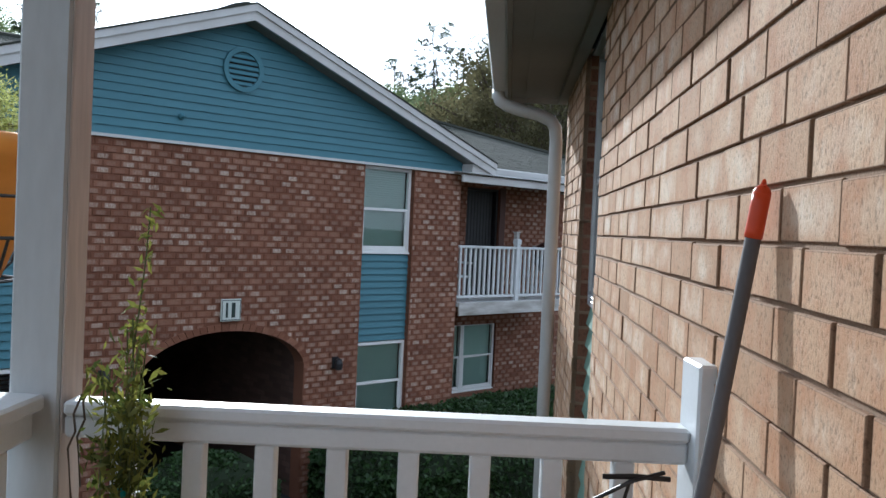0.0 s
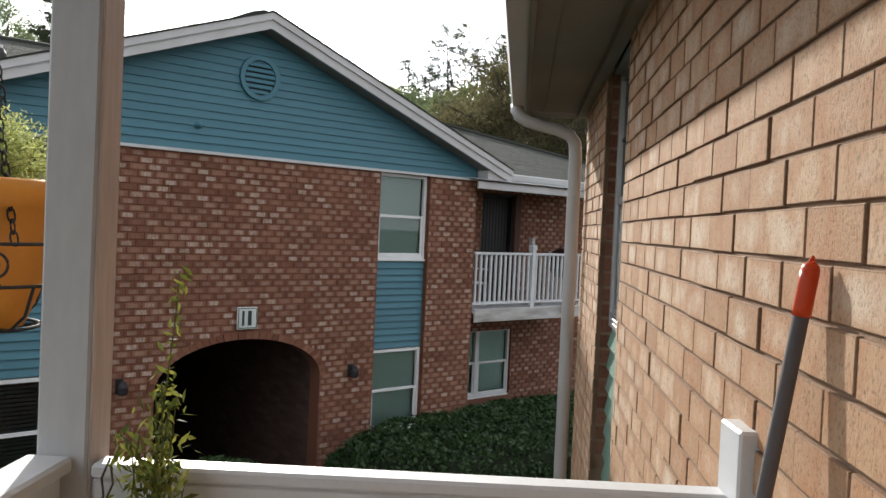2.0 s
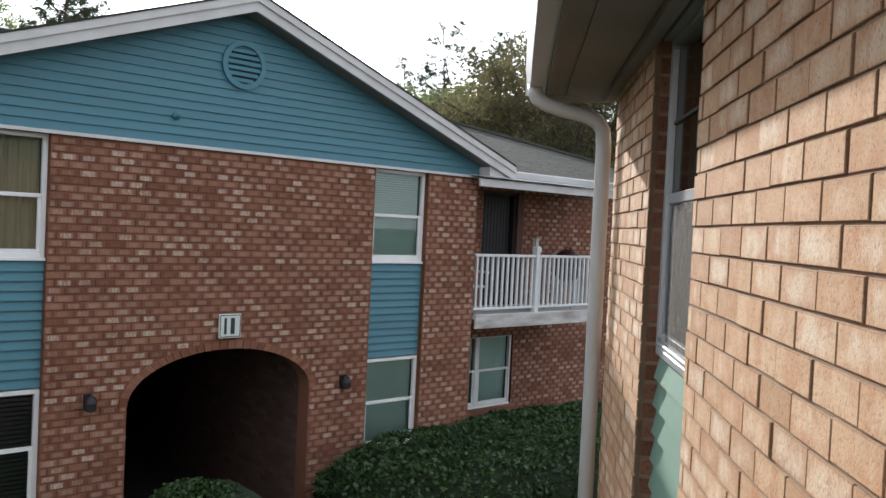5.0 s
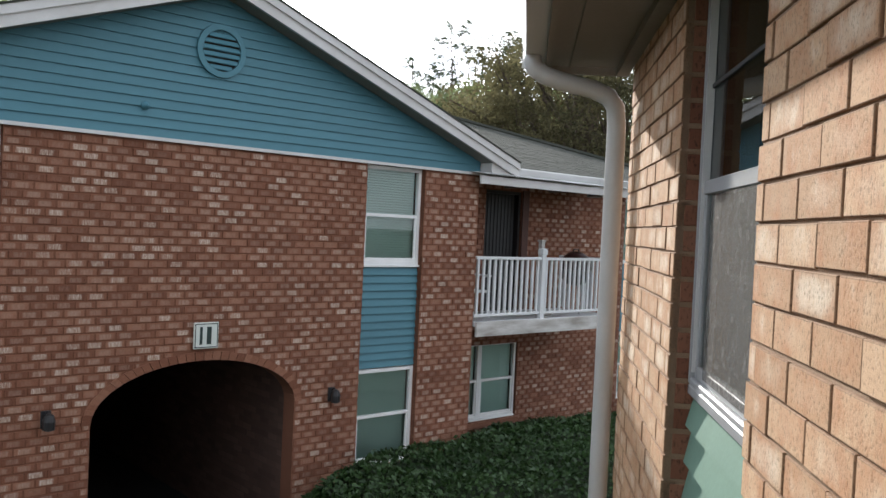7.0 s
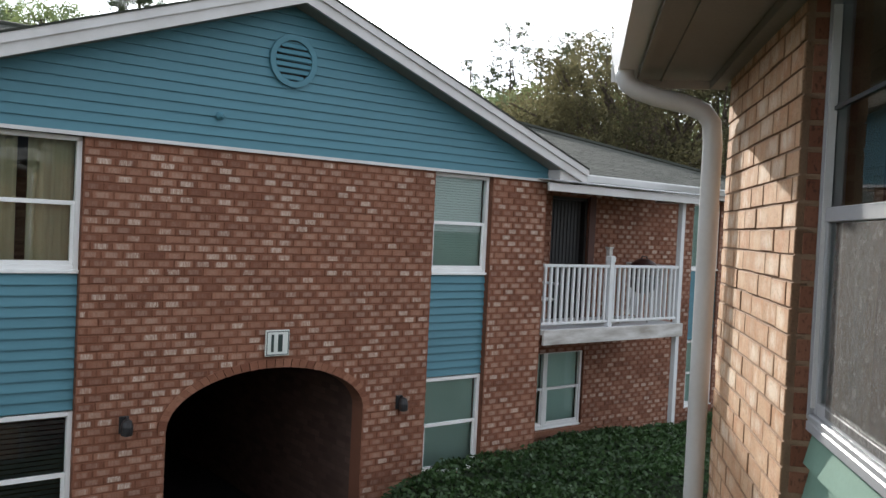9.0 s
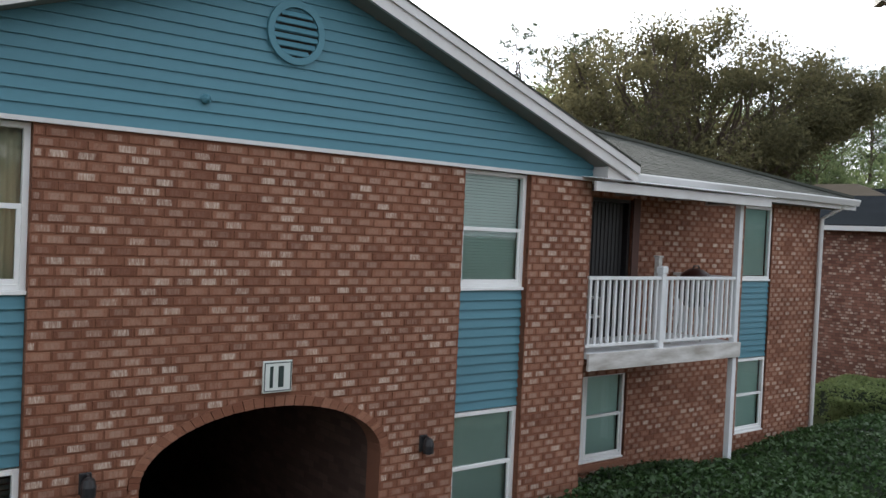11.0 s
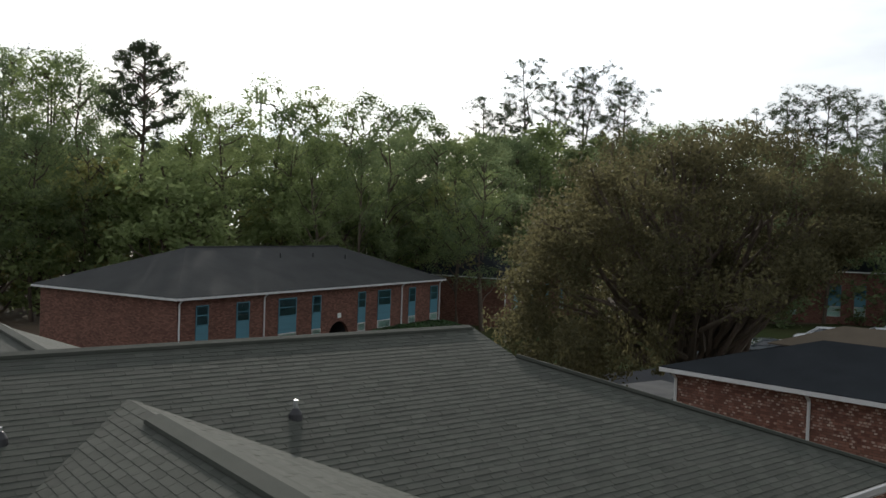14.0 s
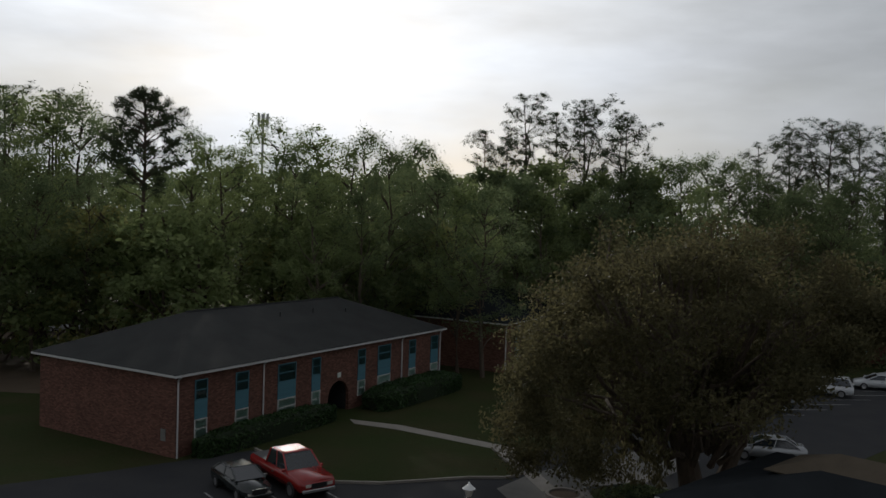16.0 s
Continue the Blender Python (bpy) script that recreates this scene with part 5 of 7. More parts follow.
kerb([(-17.5, 54.1), (-14.6, 51.4), (-11.4, 48.7), (-8.8, 49.0), (-6.5, 50.0), (-4.2, 51.0), (-2.2, 51.4), (-1.4, 52.0), (-1.5, 53.2), (-2.4, 55.2), (-3.2, 57.6)])
kerb([(9.4, 66.2), (15.0, 75.0), (21.2, 84.2), (30, 90.2)])
for i in range(9):
    c = Vector((0.728, 0.686, 0)) * (24.06 - 2.65 * i) + Vector((0.686, -0.728, 0)) * -42.4
    d = Vector((0.686, -0.728, 0)) * 2.8
    n = Vector((0.728, 0.686, 0)) * 0.055
    bm = bmesh.new()
    bm.faces.new([bm.verts.new((p.x, p.y, G0 + 0.017)) for p in (c + d + n, c - d + n, c - d - n, c + d - n)])
    tagged(part("parking_line", bm, M_LINE), "worn white parking bay line on asphalt", "road marking", "parking lines", "structure")
for i in range(6):
    c = Vector((18.4 + i * 2.6, 72.4 + i * 2.6, 0))
    d, n = Vector((0.97, 0.22, 0)) * 2.2, Vector((-0.22, 0.97, 0)) * 0.06
    bm = bmesh.new()
    bm.faces.new([bm.verts.new((p.x, p.y, G0 + 0.017)) for p in (c + d + n, c - d + n, c - d - n, c + d - n)])
    tagged(part("parking_line", bm, M_LINE), "worn white parking bay line on asphalt", "road marking", "parking lines", "structure")


M_SHINGLE_TAN = material("tan_shingle", (0.11, 0.09, 0.066), 0.95, second=(0.08, 0.064, 0.048), scale=1.5, fine=60, fine_amount=0.3, bump=0.4, spec=0.15)
M_TEAL = material("teal_shade", (0.05, 0.12, 0.14), 0.5, second=(0.035, 0.09, 0.11), scale=2, bump=0.0)


# ---- other buildings of the estate ----
def hip_roof(parent, length, depth, eave, ridge, over=0.0, mat=None):
    r = depth / 2
    a, b = (r, r, ridge), (length - r, r, ridge)
    e = eave
    rf = part("roof", bmesh.new(), mat, parent)
    for q in ([(0, 0, e), (length, 0, e), b, a], [(length, depth, e), (0, depth, e), a, b], [(0, depth, e), (0, 0, e), a], [(length, 0, e), (length, depth, e), b]):
        part("roof_slope", slab(q, 0.06), mat, rf)
    part("ridge_cap", tube([a, b], 0.09, 6), mat, rf)
    part("fascia", boxes((0, length, -0.02, 0.02, e - 0.17, e - 0.03)), M_GUTTER, rf)
    part("fascia", boxes((-0.02, 0.02, 0.022, depth, e - 0.17, e - 0.03)), M_GUTTER, rf)
    part("soffit", boxes((0.02, length - 0.02, 0.022, depth - 0.02, e - 0.17, e - 0.15)), M_SOFFIT, rf)
    return rf


def far_window(parent, x0, x1, z0, z1, y):
    w = part("window", boxes((x0, x1, y, y + 0.02, z0, z1)), M_BLIND if z0 < 2 else M_TEAL, parent)
    part("frame", boxes((x0, x0 + 0.07, y - 0.035, y, z0, z1), (x1 - 0.07, x1, y - 0.035, y, z0, z1), (x0 + 0.07, x1 - 0.07, y - 0.035, y, z1 - 0.07, z1),
                        (x0 + 0.07, x1 - 0.07, y - 0.035, y, z0, z0 + 0.07), (x0 + 0.07, x1 - 0.07, y - 0.035, y, (z0 + z1) / 2 - 0.03, (z0 + z1) / 2 + 0.03)), M_TRIM if z0 < 2 else M_BLUE, w)
    part("pane", sheet(x0 + 0.07, x1 - 0.07, y - 0.018, z0 + 0.07, z1 - 0.07), M_GLASS, w)


def estate_block(m, length, depth, eave, ridge, label, columns, spouts, arch=None, mat=M_SHINGLE_DARK, brick=None):
    brick = brick or M_BRICK_FAR
    b = thing("apartment_building", m, label, "building", "estate buildings")
    o = 0.4
    if arch:
        a0, a1, top = arch
        c, r = (a0 + a1) / 2, (a1 - a0) / 2
        ring = [(c + r * math.cos(t), top - r + r * math.sin(t)) for t in [math.pi * k / 12 for k in range(13)]][::-1]
        part("front_wall", prism([(o, G0 - 0.3), (a0, G0 - 0.3)] + ring + [(a1, G0 - 0.3), (length - o, G0 - 0.3), (length - o, eave - 0.1), (o, eave - 0.1)], o, o + 0.25), brick, b)
        # passage shade is put into the near-black colour
        part("passage", boxes((a0 - 0.1, a0, o + 0.26, o + 4, G0 - 0.3, top + 0.1), (a1, a1 + 0.1, o + 0.26, o + 4, G0 - 0.3, top + 0.1), (a0 - 0.1, a1 + 0.1, o + 4, o + 4.1, G0 - 0.3, top + 0.1), (a0 - 0.1, a1 + 0.1, o + 0.26, o + 4, top + 0.1, top + 0.2)), M_DARK, b)
        part("wall_sign", boxes((c - 0.2, c + 0.2, o - 0.04, o - 0.005, top + 0.25, top + 0.6)), M_PLATE, b)
    else:
        part("front_wall", boxes((o, length - o, o, o + 0.25, G0 - 0.3, eave - 0.1)), brick, b)
    part("end_wall", boxes((o, o + 0.25, o + 0.252, depth - o, G0 - 0.3, eave - 0.1)), brick, b)
    part("end_wall", boxes((length - o - 0.25, length - o, o + 0.252, depth - o, G0 - 0.3, eave - 0.1)), brick, b)
    part("back_wall", boxes((o + 0.252, length - o - 0.252, depth - o - 0.25, depth - o, G0 - 0.3, eave - 0.1)), brick, b)
    for x0, x1 in columns:
        far_window(b, x0, x1, 3.55, 4.78, o - 0.03)
        far_window(b, x0, x1, 1.25, 2.42, o - 0.03)
        sp_ = part("spandrel", boxes((x0, x1, o - 0.03, o - 0.006, 2.42, 3.55)), M_BLUE, b)
        lap_boards(lambda z, p=x0, q=x1: (p, q), 2.43, 3.55, 0.16, o - 0.03, M_BLUE, sp_)
    for x in spouts:
        part("downspout", tube([(x, 0.05, eave - 0.12), (x, o - 0.06, eave - 0.4), (x, o - 0.06, G0)], 0.055, 6), M_GUTTER, b)
    hip_roof(b, length, depth, eave, ridge, mat=mat)
    return b


b2 = estate_block(Matrix.Translation((-21.15, 50.75, 0)) @ pose(0, 0, 0, 0, 0, 65.1), 30.4, 13.6, 5.35, 7.95, "two-storey brick block with dark hip roof and arched entry",
                  [(1.8, 2.8), (5.15, 6.3), (9.05, 10.85), (12.55, 13.5), (17.95, 18.9), (20.55, 22.3), (25.0, 26.0), (28.4, 29.6)], [0.5, 7.65, 23.9, 29.9], (14.45, 16.9, 2.75), M_SHINGLE_GREY)
part("meter_box", boxes((0.36, 0.395, 1.2, 1.6, 1.3, 2.0)), M_METAL, b2)
for x, y in ((14.2, 4.9), (18.0, 4.9), (21.5, 4.4)):
    part("vent_pipe", tube([(x, y, 5.35 + y * 0.38 - 0.05), (x, y, 5.35 + y * 0.38 + 0.35)], 0.05, 8), M_BLACK, b2)
b3 = estate_block(Matrix.Translation((3.3, 33.8, 0)) @ pose(0, 0, 0, 0, 0, -40.5), 24.0, 9.2, 5.45, 6.72, "brick block with near-black hip roof across the drive",
                  [(12.5, 13.5), (16.0, 17.0)], [0.45, 5.0, 14.5], brick=M_BRICK_CHALKY)
# tan hip piece on its ridge
cross = part("cross_hip", bmesh.new(), M_SHINGLE_TAN, b3)
for q in ([(2.2, 3.4, 6.28), (7.6, 3.4, 6.28), (5.6, 4.9, 7.0), (4.2, 4.9, 7.0)], [(7.6, 6.4, 6.28), (2.2, 6.4, 6.28), (4.2, 4.9, 7.0), (5.6, 4.9, 7.0)],
          [(2.2, 6.4, 6.28), (2.2, 3.4, 6.28), (4.2, 4.9, 7.0)], [(7.6, 3.4, 6.28), (7.6, 6.4, 6.28), (5.6, 4.9, 7.0)]):
    part("hip_slope", slab(q, 0.05), M_SHINGLE_TAN, cross)
estate_block(Matrix.Translation((-3.2, 84.5, 0)) @ pose(0, 0, 0, 0, 0, 65.1), 24.0, 13.0, 5.2, 7.7, "brick block with dark roof behind the lawn", [(2.5, 3.5), (6, 7), (10, 11), (14, 15)], [0.5])
estate_block(Matrix.Translation((20.0, 104.0, 0)) @ pose(0, 0, 0, 0, 0, -6.0), 40.0, 12.0, 6.4, 8.8, "brick block with white windows beyond the lot", [(4.5, 5.6), (8.0, 9.2), (12.3, 13.8), (15.2, 16.4), (19.0, 20.5), (23, 24.2), (28, 29.5), (33, 34.2)], [2.0, 22.0])
estate_block(Matrix.Translation((-16.5, 100.0, 0)) @ pose(0, 0, 0, 0, 0, 65.1), 8.0, 8.0, 5.0, 6.6, "small brick block between larger ones", [(2.5, 3.5)], [])


# ---- vehicles: nose along local +x ----
def wheel(parent, x, y, z, r=0.34, w=0.22):
    side = 1 if y > 0 else -1
    bm = bmesh.new()
    n = 20
    prof = [(r * 0.62, -w / 2), (r * 0.95, -w / 2), (r, -w / 2 + 0.03), (r, w / 2 - 0.03), (r * 0.95, w / 2), (r * 0.62, w / 2)]
    rings = [[bm.verts.new((x + q * math.cos(2 * math.pi * k / n), y + s, z + q * math.sin(2 * math.pi * k / n))) for k in range(n)] for q, s in prof]
    for a, b in zip(rings, rings[1:]):
        for k in range(n):
            bm.faces.new((a[k], a[(k + 1) % n], b[(k + 1) % n], b[k]))
    bmesh.ops.recalc_face_normals(bm, faces=bm.faces)
    t = part("wheel", bm, M_TYRE, parent)
    bm = bmesh.new()
    c = bm.verts.new((x, y + side * (w / 2 - 0.03), z))
    ring = [bm.verts.new((x + r * 0.63 * math.cos(2 * math.pi * k / n), y + side * (w / 2 - 0.012), z + r * 0.63 * math.sin(2 * math.pi * k / n))) for k in range(n)]
    for k in range(n):
        bm.faces.new((c, ring[k], ring[(k + 1) % n]))
    part("rim", bm, M_RIM, t)


def loft(sections, mat, name, parent, smooth=False):
    """Closed cross-sections (lists of points of one count), skinned in order."""
    bm = bmesh.new()
    rings = [[bm.verts.new(p) for p in s] for s in sections]
    for a, b in zip(rings, rings[1:]):
        for k in range(len(a)):
            j = (k + 1) % len(a)
            bm.faces.new((a[k], a[j], b[j], b[k]))
    bm.faces.new(rings[0][::-1])
    bm.faces.new(rings[-1])
    bmesh.ops.recalc_face_normals(bm, faces=bm.faces)
    bmesh.ops.bevel(bm, geom=[e for e in bm.edges if e.calc_face_angle(0) > 0.5], offset=0.055, segments=3, affect="EDGES")
    return part(name, bm, mat, parent, smooth=smooth)


def section(x, half, z0, z1, tuck=0.06):
    zm = z0 + (z1 - z0) * 0.55
    return [(x, -half + tuck, z0), (x, half - tuck, z0), (x, half, zm), (x, half - tuck, z1), (x, -half + tuck, z1), (x, -half, zm)]


def vehicle(m, style, paint, label, category):
    c = thing(category.replace(" ", "_"), m, label, category, "parked cars")
    if style == "truck":
        L, W, H_, hood, base, r = 5.7, 1.98, 1.90, 1.15, 0.45, 0.40
        body = [section(-L / 2, W / 2 - 0.05, base + 0.1, 1.10), section(-L / 2 + 0.2, W / 2, base, 1.14), section(0.4, W / 2, base, 1.14), section(1.2, W / 2, base, 1.20), section(L / 2 - 0.35, W / 2 - 0.02, base, 1.10), section(L / 2, W / 2 - 0.12, base + 0.1, 0.98)]
        cab = (-0.95, 1.35, -0.75, 0.55)
        axles = (-1.75, 1.75)
    elif style == "suv":
        L, W, H_, base, r = 4.8, 1.86, 1.72, 0.34, 0.36
        body = [section(-L / 2, W / 2 - 0.1, base + 0.15, 0.98), section(-L / 2 + 0.15, W / 2, base, 1.05), section(0.8, W / 2, base, 1.05), section(1.3, W / 2, base, 1.04), section(L / 2 - 0.3, W / 2 - 0.05, base, 0.92), section(L / 2, W / 2 - 0.2, base + 0.1, 0.78)]
        cab = (-2.25, 1.25, -1.95, 0.35)
        axles = (-1.4, 1.45)
    else:
        L, W, H_, base, r = 4.6, 1.80, 1.44, 0.28, 0.33
        body = [section(-L / 2, W / 2 - 0.15, base + 0.15, 0.92), section(-L / 2 + 0.2, W / 2 - 0.02, base, 0.98), section(0.6, W / 2, base, 0.96), section(1.2, W / 2, base, 0.92), section(L / 2 - 0.35, W / 2 - 0.06, base, 0.78), section(L / 2, W / 2 - 0.25, base + 0.1, 0.64)]
        cab = (-1.85, 1.2, -1.15, 0.2)
        axles = (-1.35, 1.4)
    loft(body, paint, "body", c, True)
    zb, zt = body[2][3][2] - 0.02, H_
    x0, x1, x2, x3 = cab
    h0, h1 = W / 2 - 0.06, W / 2 - 0.24
    low = [(x0, -h0, zb), (x1, -h0, zb), (x1, h0, zb), (x0, h0, zb)]
    hi = [(x2, -h1, zt - 0.05), (x3, -h1, zt - 0.05), (x3, h1, zt - 0.05), (x2, h1, zt - 0.05)]
    loft([low, hi], M_GLASS_CAR, "window_band", c)
    loft([[(x2 - 0.05, -h1 - 0.02, zt - 0.07), (x3 + 0.05, -h1 - 0.02, zt - 0.07), (x3 + 0.05, h1 + 0.02, zt - 0.07), (x2 - 0.05, h1 + 0.02, zt - 0.07)],
          [(x2 + 0.1, -h1 + 0.06, zt), (x3 - 0.1, -h1 + 0.06, zt), (x3 - 0.1, h1 - 0.06, zt), (x2 + 0.1, h1 - 0.06, zt)]], paint, "roof", c)
    for s in (-1, 1):
        for f in (0.0, 0.5, 1.0):
            a = Vector((x0 + (x1 - x0) * f, s * h0, zb))
            b = Vector((x2 + (x3 - x2) * f, s * h1, zt - 0.05))
            part("pillar", tube([a, b], 0.045 if f != 0.5 else 0.03, 6), paint, c)
        part("mirror", boxes((x1 - 0.25, x1 - 0.12, s * (h0 + 0.10) - 0.08, s * (h0 + 0.10) + 0.08, zb + 0.02, zb + 0.16), bevel=0.02), paint, c)
        part("headlight", boxes((L / 2 - 0.14, L / 2 + 0.005, s * (W / 2 - 0.42) - 0.16, s * (W / 2 - 0.42) + 0.16, body[-1][4][2] - 0.26, body[-1][4][2] - 0.08), bevel=0.02), M_LAMP, c)
        part("door_handle", boxes((-0.2, 0.0, s * (W / 2) - 0.012, s * (W / 2) + 0.012, 0.84, 0.88)), M_BLACK, c)
    part("grille", boxes((L / 2 - 0.05, L / 2 + 0.02, -0.42, 0.42, base + 0.22, base + 0.46), bevel=0.01), M_BLACK, c)
    part("bumper", boxes((L / 2 - 0.12, L / 2 + 0.05, -W / 2 + 0.14, W / 2 - 0.14, base + 0.02, base + 0.18), bevel=0.03), M_METAL if style == "truck" else paint, c)
    if style == "truck":
        part("bed", boxes((-L / 2 + 0.12, -1.02, -W / 2 + 0.12, W / 2 - 0.12, 1.0, 1.155)), M_BLACK, c)
    for ax in axles:
        for s in (-1, 1):
            wheel(c, ax, s * (W / 2 - 0.10), r, r)
    return c


M_GLASS_CAR = material("car_glass", (0.02, 0.025, 0.03), 0.06, second=(0.03, 0.035, 0.04), bump=0.0, fine_amount=0.02, spec=0.9)
M_CAR_GREY = material("grey_green_car_paint", (0.022, 0.028, 0.027), 0.14, 0.2, second=(0.018, 0.023, 0.022), scale=1, fine_amount=0.02, bump=0.0, spec=0.8)
vehicle(pose(-13.42, 47.8, G0 + 0.012, 0, 0, -46.7) @ Matrix.Scale(1.06, 4), "truck", M_CAR_RED, "red crew-cab pickup truck parked nose-out", "pickup truck")
vehicle(pose(-15.65, 46.35, G0 + 0.012, 0, 0, -46.7) @ Matrix.Scale(0.96, 4), "sedan", M_CAR_GREY, "dark grey-green saloon car parked beside the red pickup", "car")
vehicle(pose(24.9, 82.0, G0 + 0.012, 0, 0, 162), "suv", M_CAR_WHITE, "white estate car parked across the lot", "car")
vehicle(pose(31.2, 86.2, G0 + 0.012, 0, 0, 170), "sedan", M_CAR_WHITE, "white saloon car in the far row", "car")
vehicle(pose(35.0, 90.0, G0 + 0.012, 0, 0, 192), "suv", M_CAR_WHITE, "pale van-like car in the far row", "car")
vehicle(pose(17.6, 74.0, G0 + 0.012, 0, 0, 190), "sedan", M_CAR_DARK, "dark green saloon car under the oak", "car")
vehicle(pose(12.6, 69.6, G0 + 0.012, 0, 0, 190), "sedan", M_CAR_DARK, "dark saloon car in oak shade", "car")
vehicle(pose(13.9, 59.0, G0 + 0.012, 0, 0, 172), "sedan", M_CAR_SILVER, "silver saloon car parked near the drive", "car")
vehicle(pose(-9.0, 93.0, G0 + 0.012, 0, 0, 70), "suv", M_CAR_RED, "dark red car parked between two blocks", "car")
vehicle(pose(-55.0, 98.0, G0 + 0.012, 0, 0, 10), "suv", M_CAR_WHITE, "white van parked beside the woods", "car")

# lamp post with a white lantern
lamp = thing("street_lamp", pose(-3.24, 36.2, 0), "pale tapered lantern with cap on a slim dark post", "street lamp")
part("pole", tube([(0, 0, G0), (0, 0, 4.2)], 0.05, 10), M_BLACK, lamp)
part("lantern", lathe([(0.06, 4.2), (0.10, 4.23), (0.19, 4.50), (0.18, 4.52)], 6), M_LAMP, lamp, "tapered six-sided glass lantern")
part("lantern_collar", lathe([(0.05, 4.10), (0.12, 4.14), (0.12, 4.17), (0.06, 4.20)], 12), M_BLACK, lamp)
part("lantern_cap", lathe([(0.26, 4.52), (0.22, 4.55), (0.10, 4.66), (0.05, 4.68), (0.05, 4.72), (0.02, 4.78)], 12), M_VINYL, lamp)
part("base", lathe([(0.14, G0), (0.13, G0 + 0.2), (0.06, G0 + 0.35)], 12), M_BLACK, lamp)
# radio mast above the wood
mast = thing("radio_mast", Matrix.Translation((-48.7, 149.4, 0)), "thin grey lattice radio mast above the trees", "mast")
part("pole", tube([(0, 0, G0), (0, 0, 32.5)], 0.35, 8, None, 0.22), M_METAL, mast)
part("platform", lathe([(0.9, 30.4), (0.9, 30.55), (0.2, 30.6)], 12), M_METAL, mast)
for k in range(6):
    a = 2 * math.pi * k / 6
    part("antenna", boxes((0.9 * math.cos(a) - 0.12, 0.9 * math.cos(a) + 0.12, 0.9 * math.sin(a) - 0.12, 0.9 * math.sin(a) + 0.12, 30.6, 32.7)), M_METAL, mast)
# air-conditioning unit behind the far corner
ac = thing("air_conditioner", A @ Matrix.Translation((8.6, 2.6, G0)), "grey outdoor air conditioning unit beside brick wall", "air conditioner")
part("casing", boxes((-0.4, 0.4, -0.4, 0.4, 0.05, 0.95), bevel=0.03), M_METAL, ac)
part("fan_grille", lathe([(0.3, 0.951), (0.3, 0.97), (0.05, 0.975)], 20), M_BLACK, ac)
part("slab", boxes((-0.5, 0.5, -0.5, 0.5, -0.02, 0.05)), M_CONCRETE, ac)

# ---- foliage ----
def leaf_mesh(name, centres, normals_bias, size, ratio, mat, rng, droop=0.0):
    """Small four-cornered leaves, one at each centre, turned at random."""
    n = len(centres)
    c = np.asarray(centres, dtype=float)
    a = rng.normal(size=(n, 3)) + normals_bias
    a /= np.linalg.norm(a, axis=1)[:, None] + 1e-9
    b = np.cross(a, rng.normal(size=(n, 3)))
    b /= np.linalg.norm(b, axis=1)[:, None] + 1e-9
    if droop:
        b[:, 2] -= droop
        b /= np.linalg.norm(b, axis=1)[:, None]
    t = np.cross(a, b)
    t /= np.linalg.norm(t, axis=1)[:, None] + 1e-9
    s = size * rng.uniform(0.6, 1.35, size=(n, 1))
    v = np.stack([c - b * s, c + t * s * ratio + a * s * 0.15, c + b * s, c - t * s * ratio + a * s * 0.15], axis=1).reshape(-1, 3)
    me = bpy.data.meshes.new(name)
    me.vertices.add(4 * n)
    me.vertices.foreach_set("co", v.ravel())
    me.loops.add(4 * n)
    me.loops.foreach_set("vertex_index", np.arange(4 * n))
    me.polygons.add(n)
    me.polygons.foreach_set("loop_start", np.arange(0, 4 * n, 4))
    me.update(calc_edges=True)
    me.materials.append(mat)
    return me


def ball(rng, count, size):
    """Points in a ball that crowd towards its skin, for one clump of leaves."""
    d = rng.normal(size=(count, 3))
    d /= np.linalg.norm(d, axis=1)[:, None] + 1e-9
    return d * (rng.uniform(size=(count, 1)) ** 0.6) * np.asarray(size)


def limb(bm, a, b, r0, r1, rng, bend=0.12, sides=6):
    a, b = Vector(a), Vector(b)
    pts = []
    for i in range(5):
        f = i / 4
        p = a.lerp(b, f)
        k = math.sin(math.pi * f) * (b - a).length * bend
        pts.append(p + Vector(rng.normal(size=3)) * k * 0.5 + Vector((0, 0, k * 0.4)))
    tube(pts, r0, sides, bm, r1)


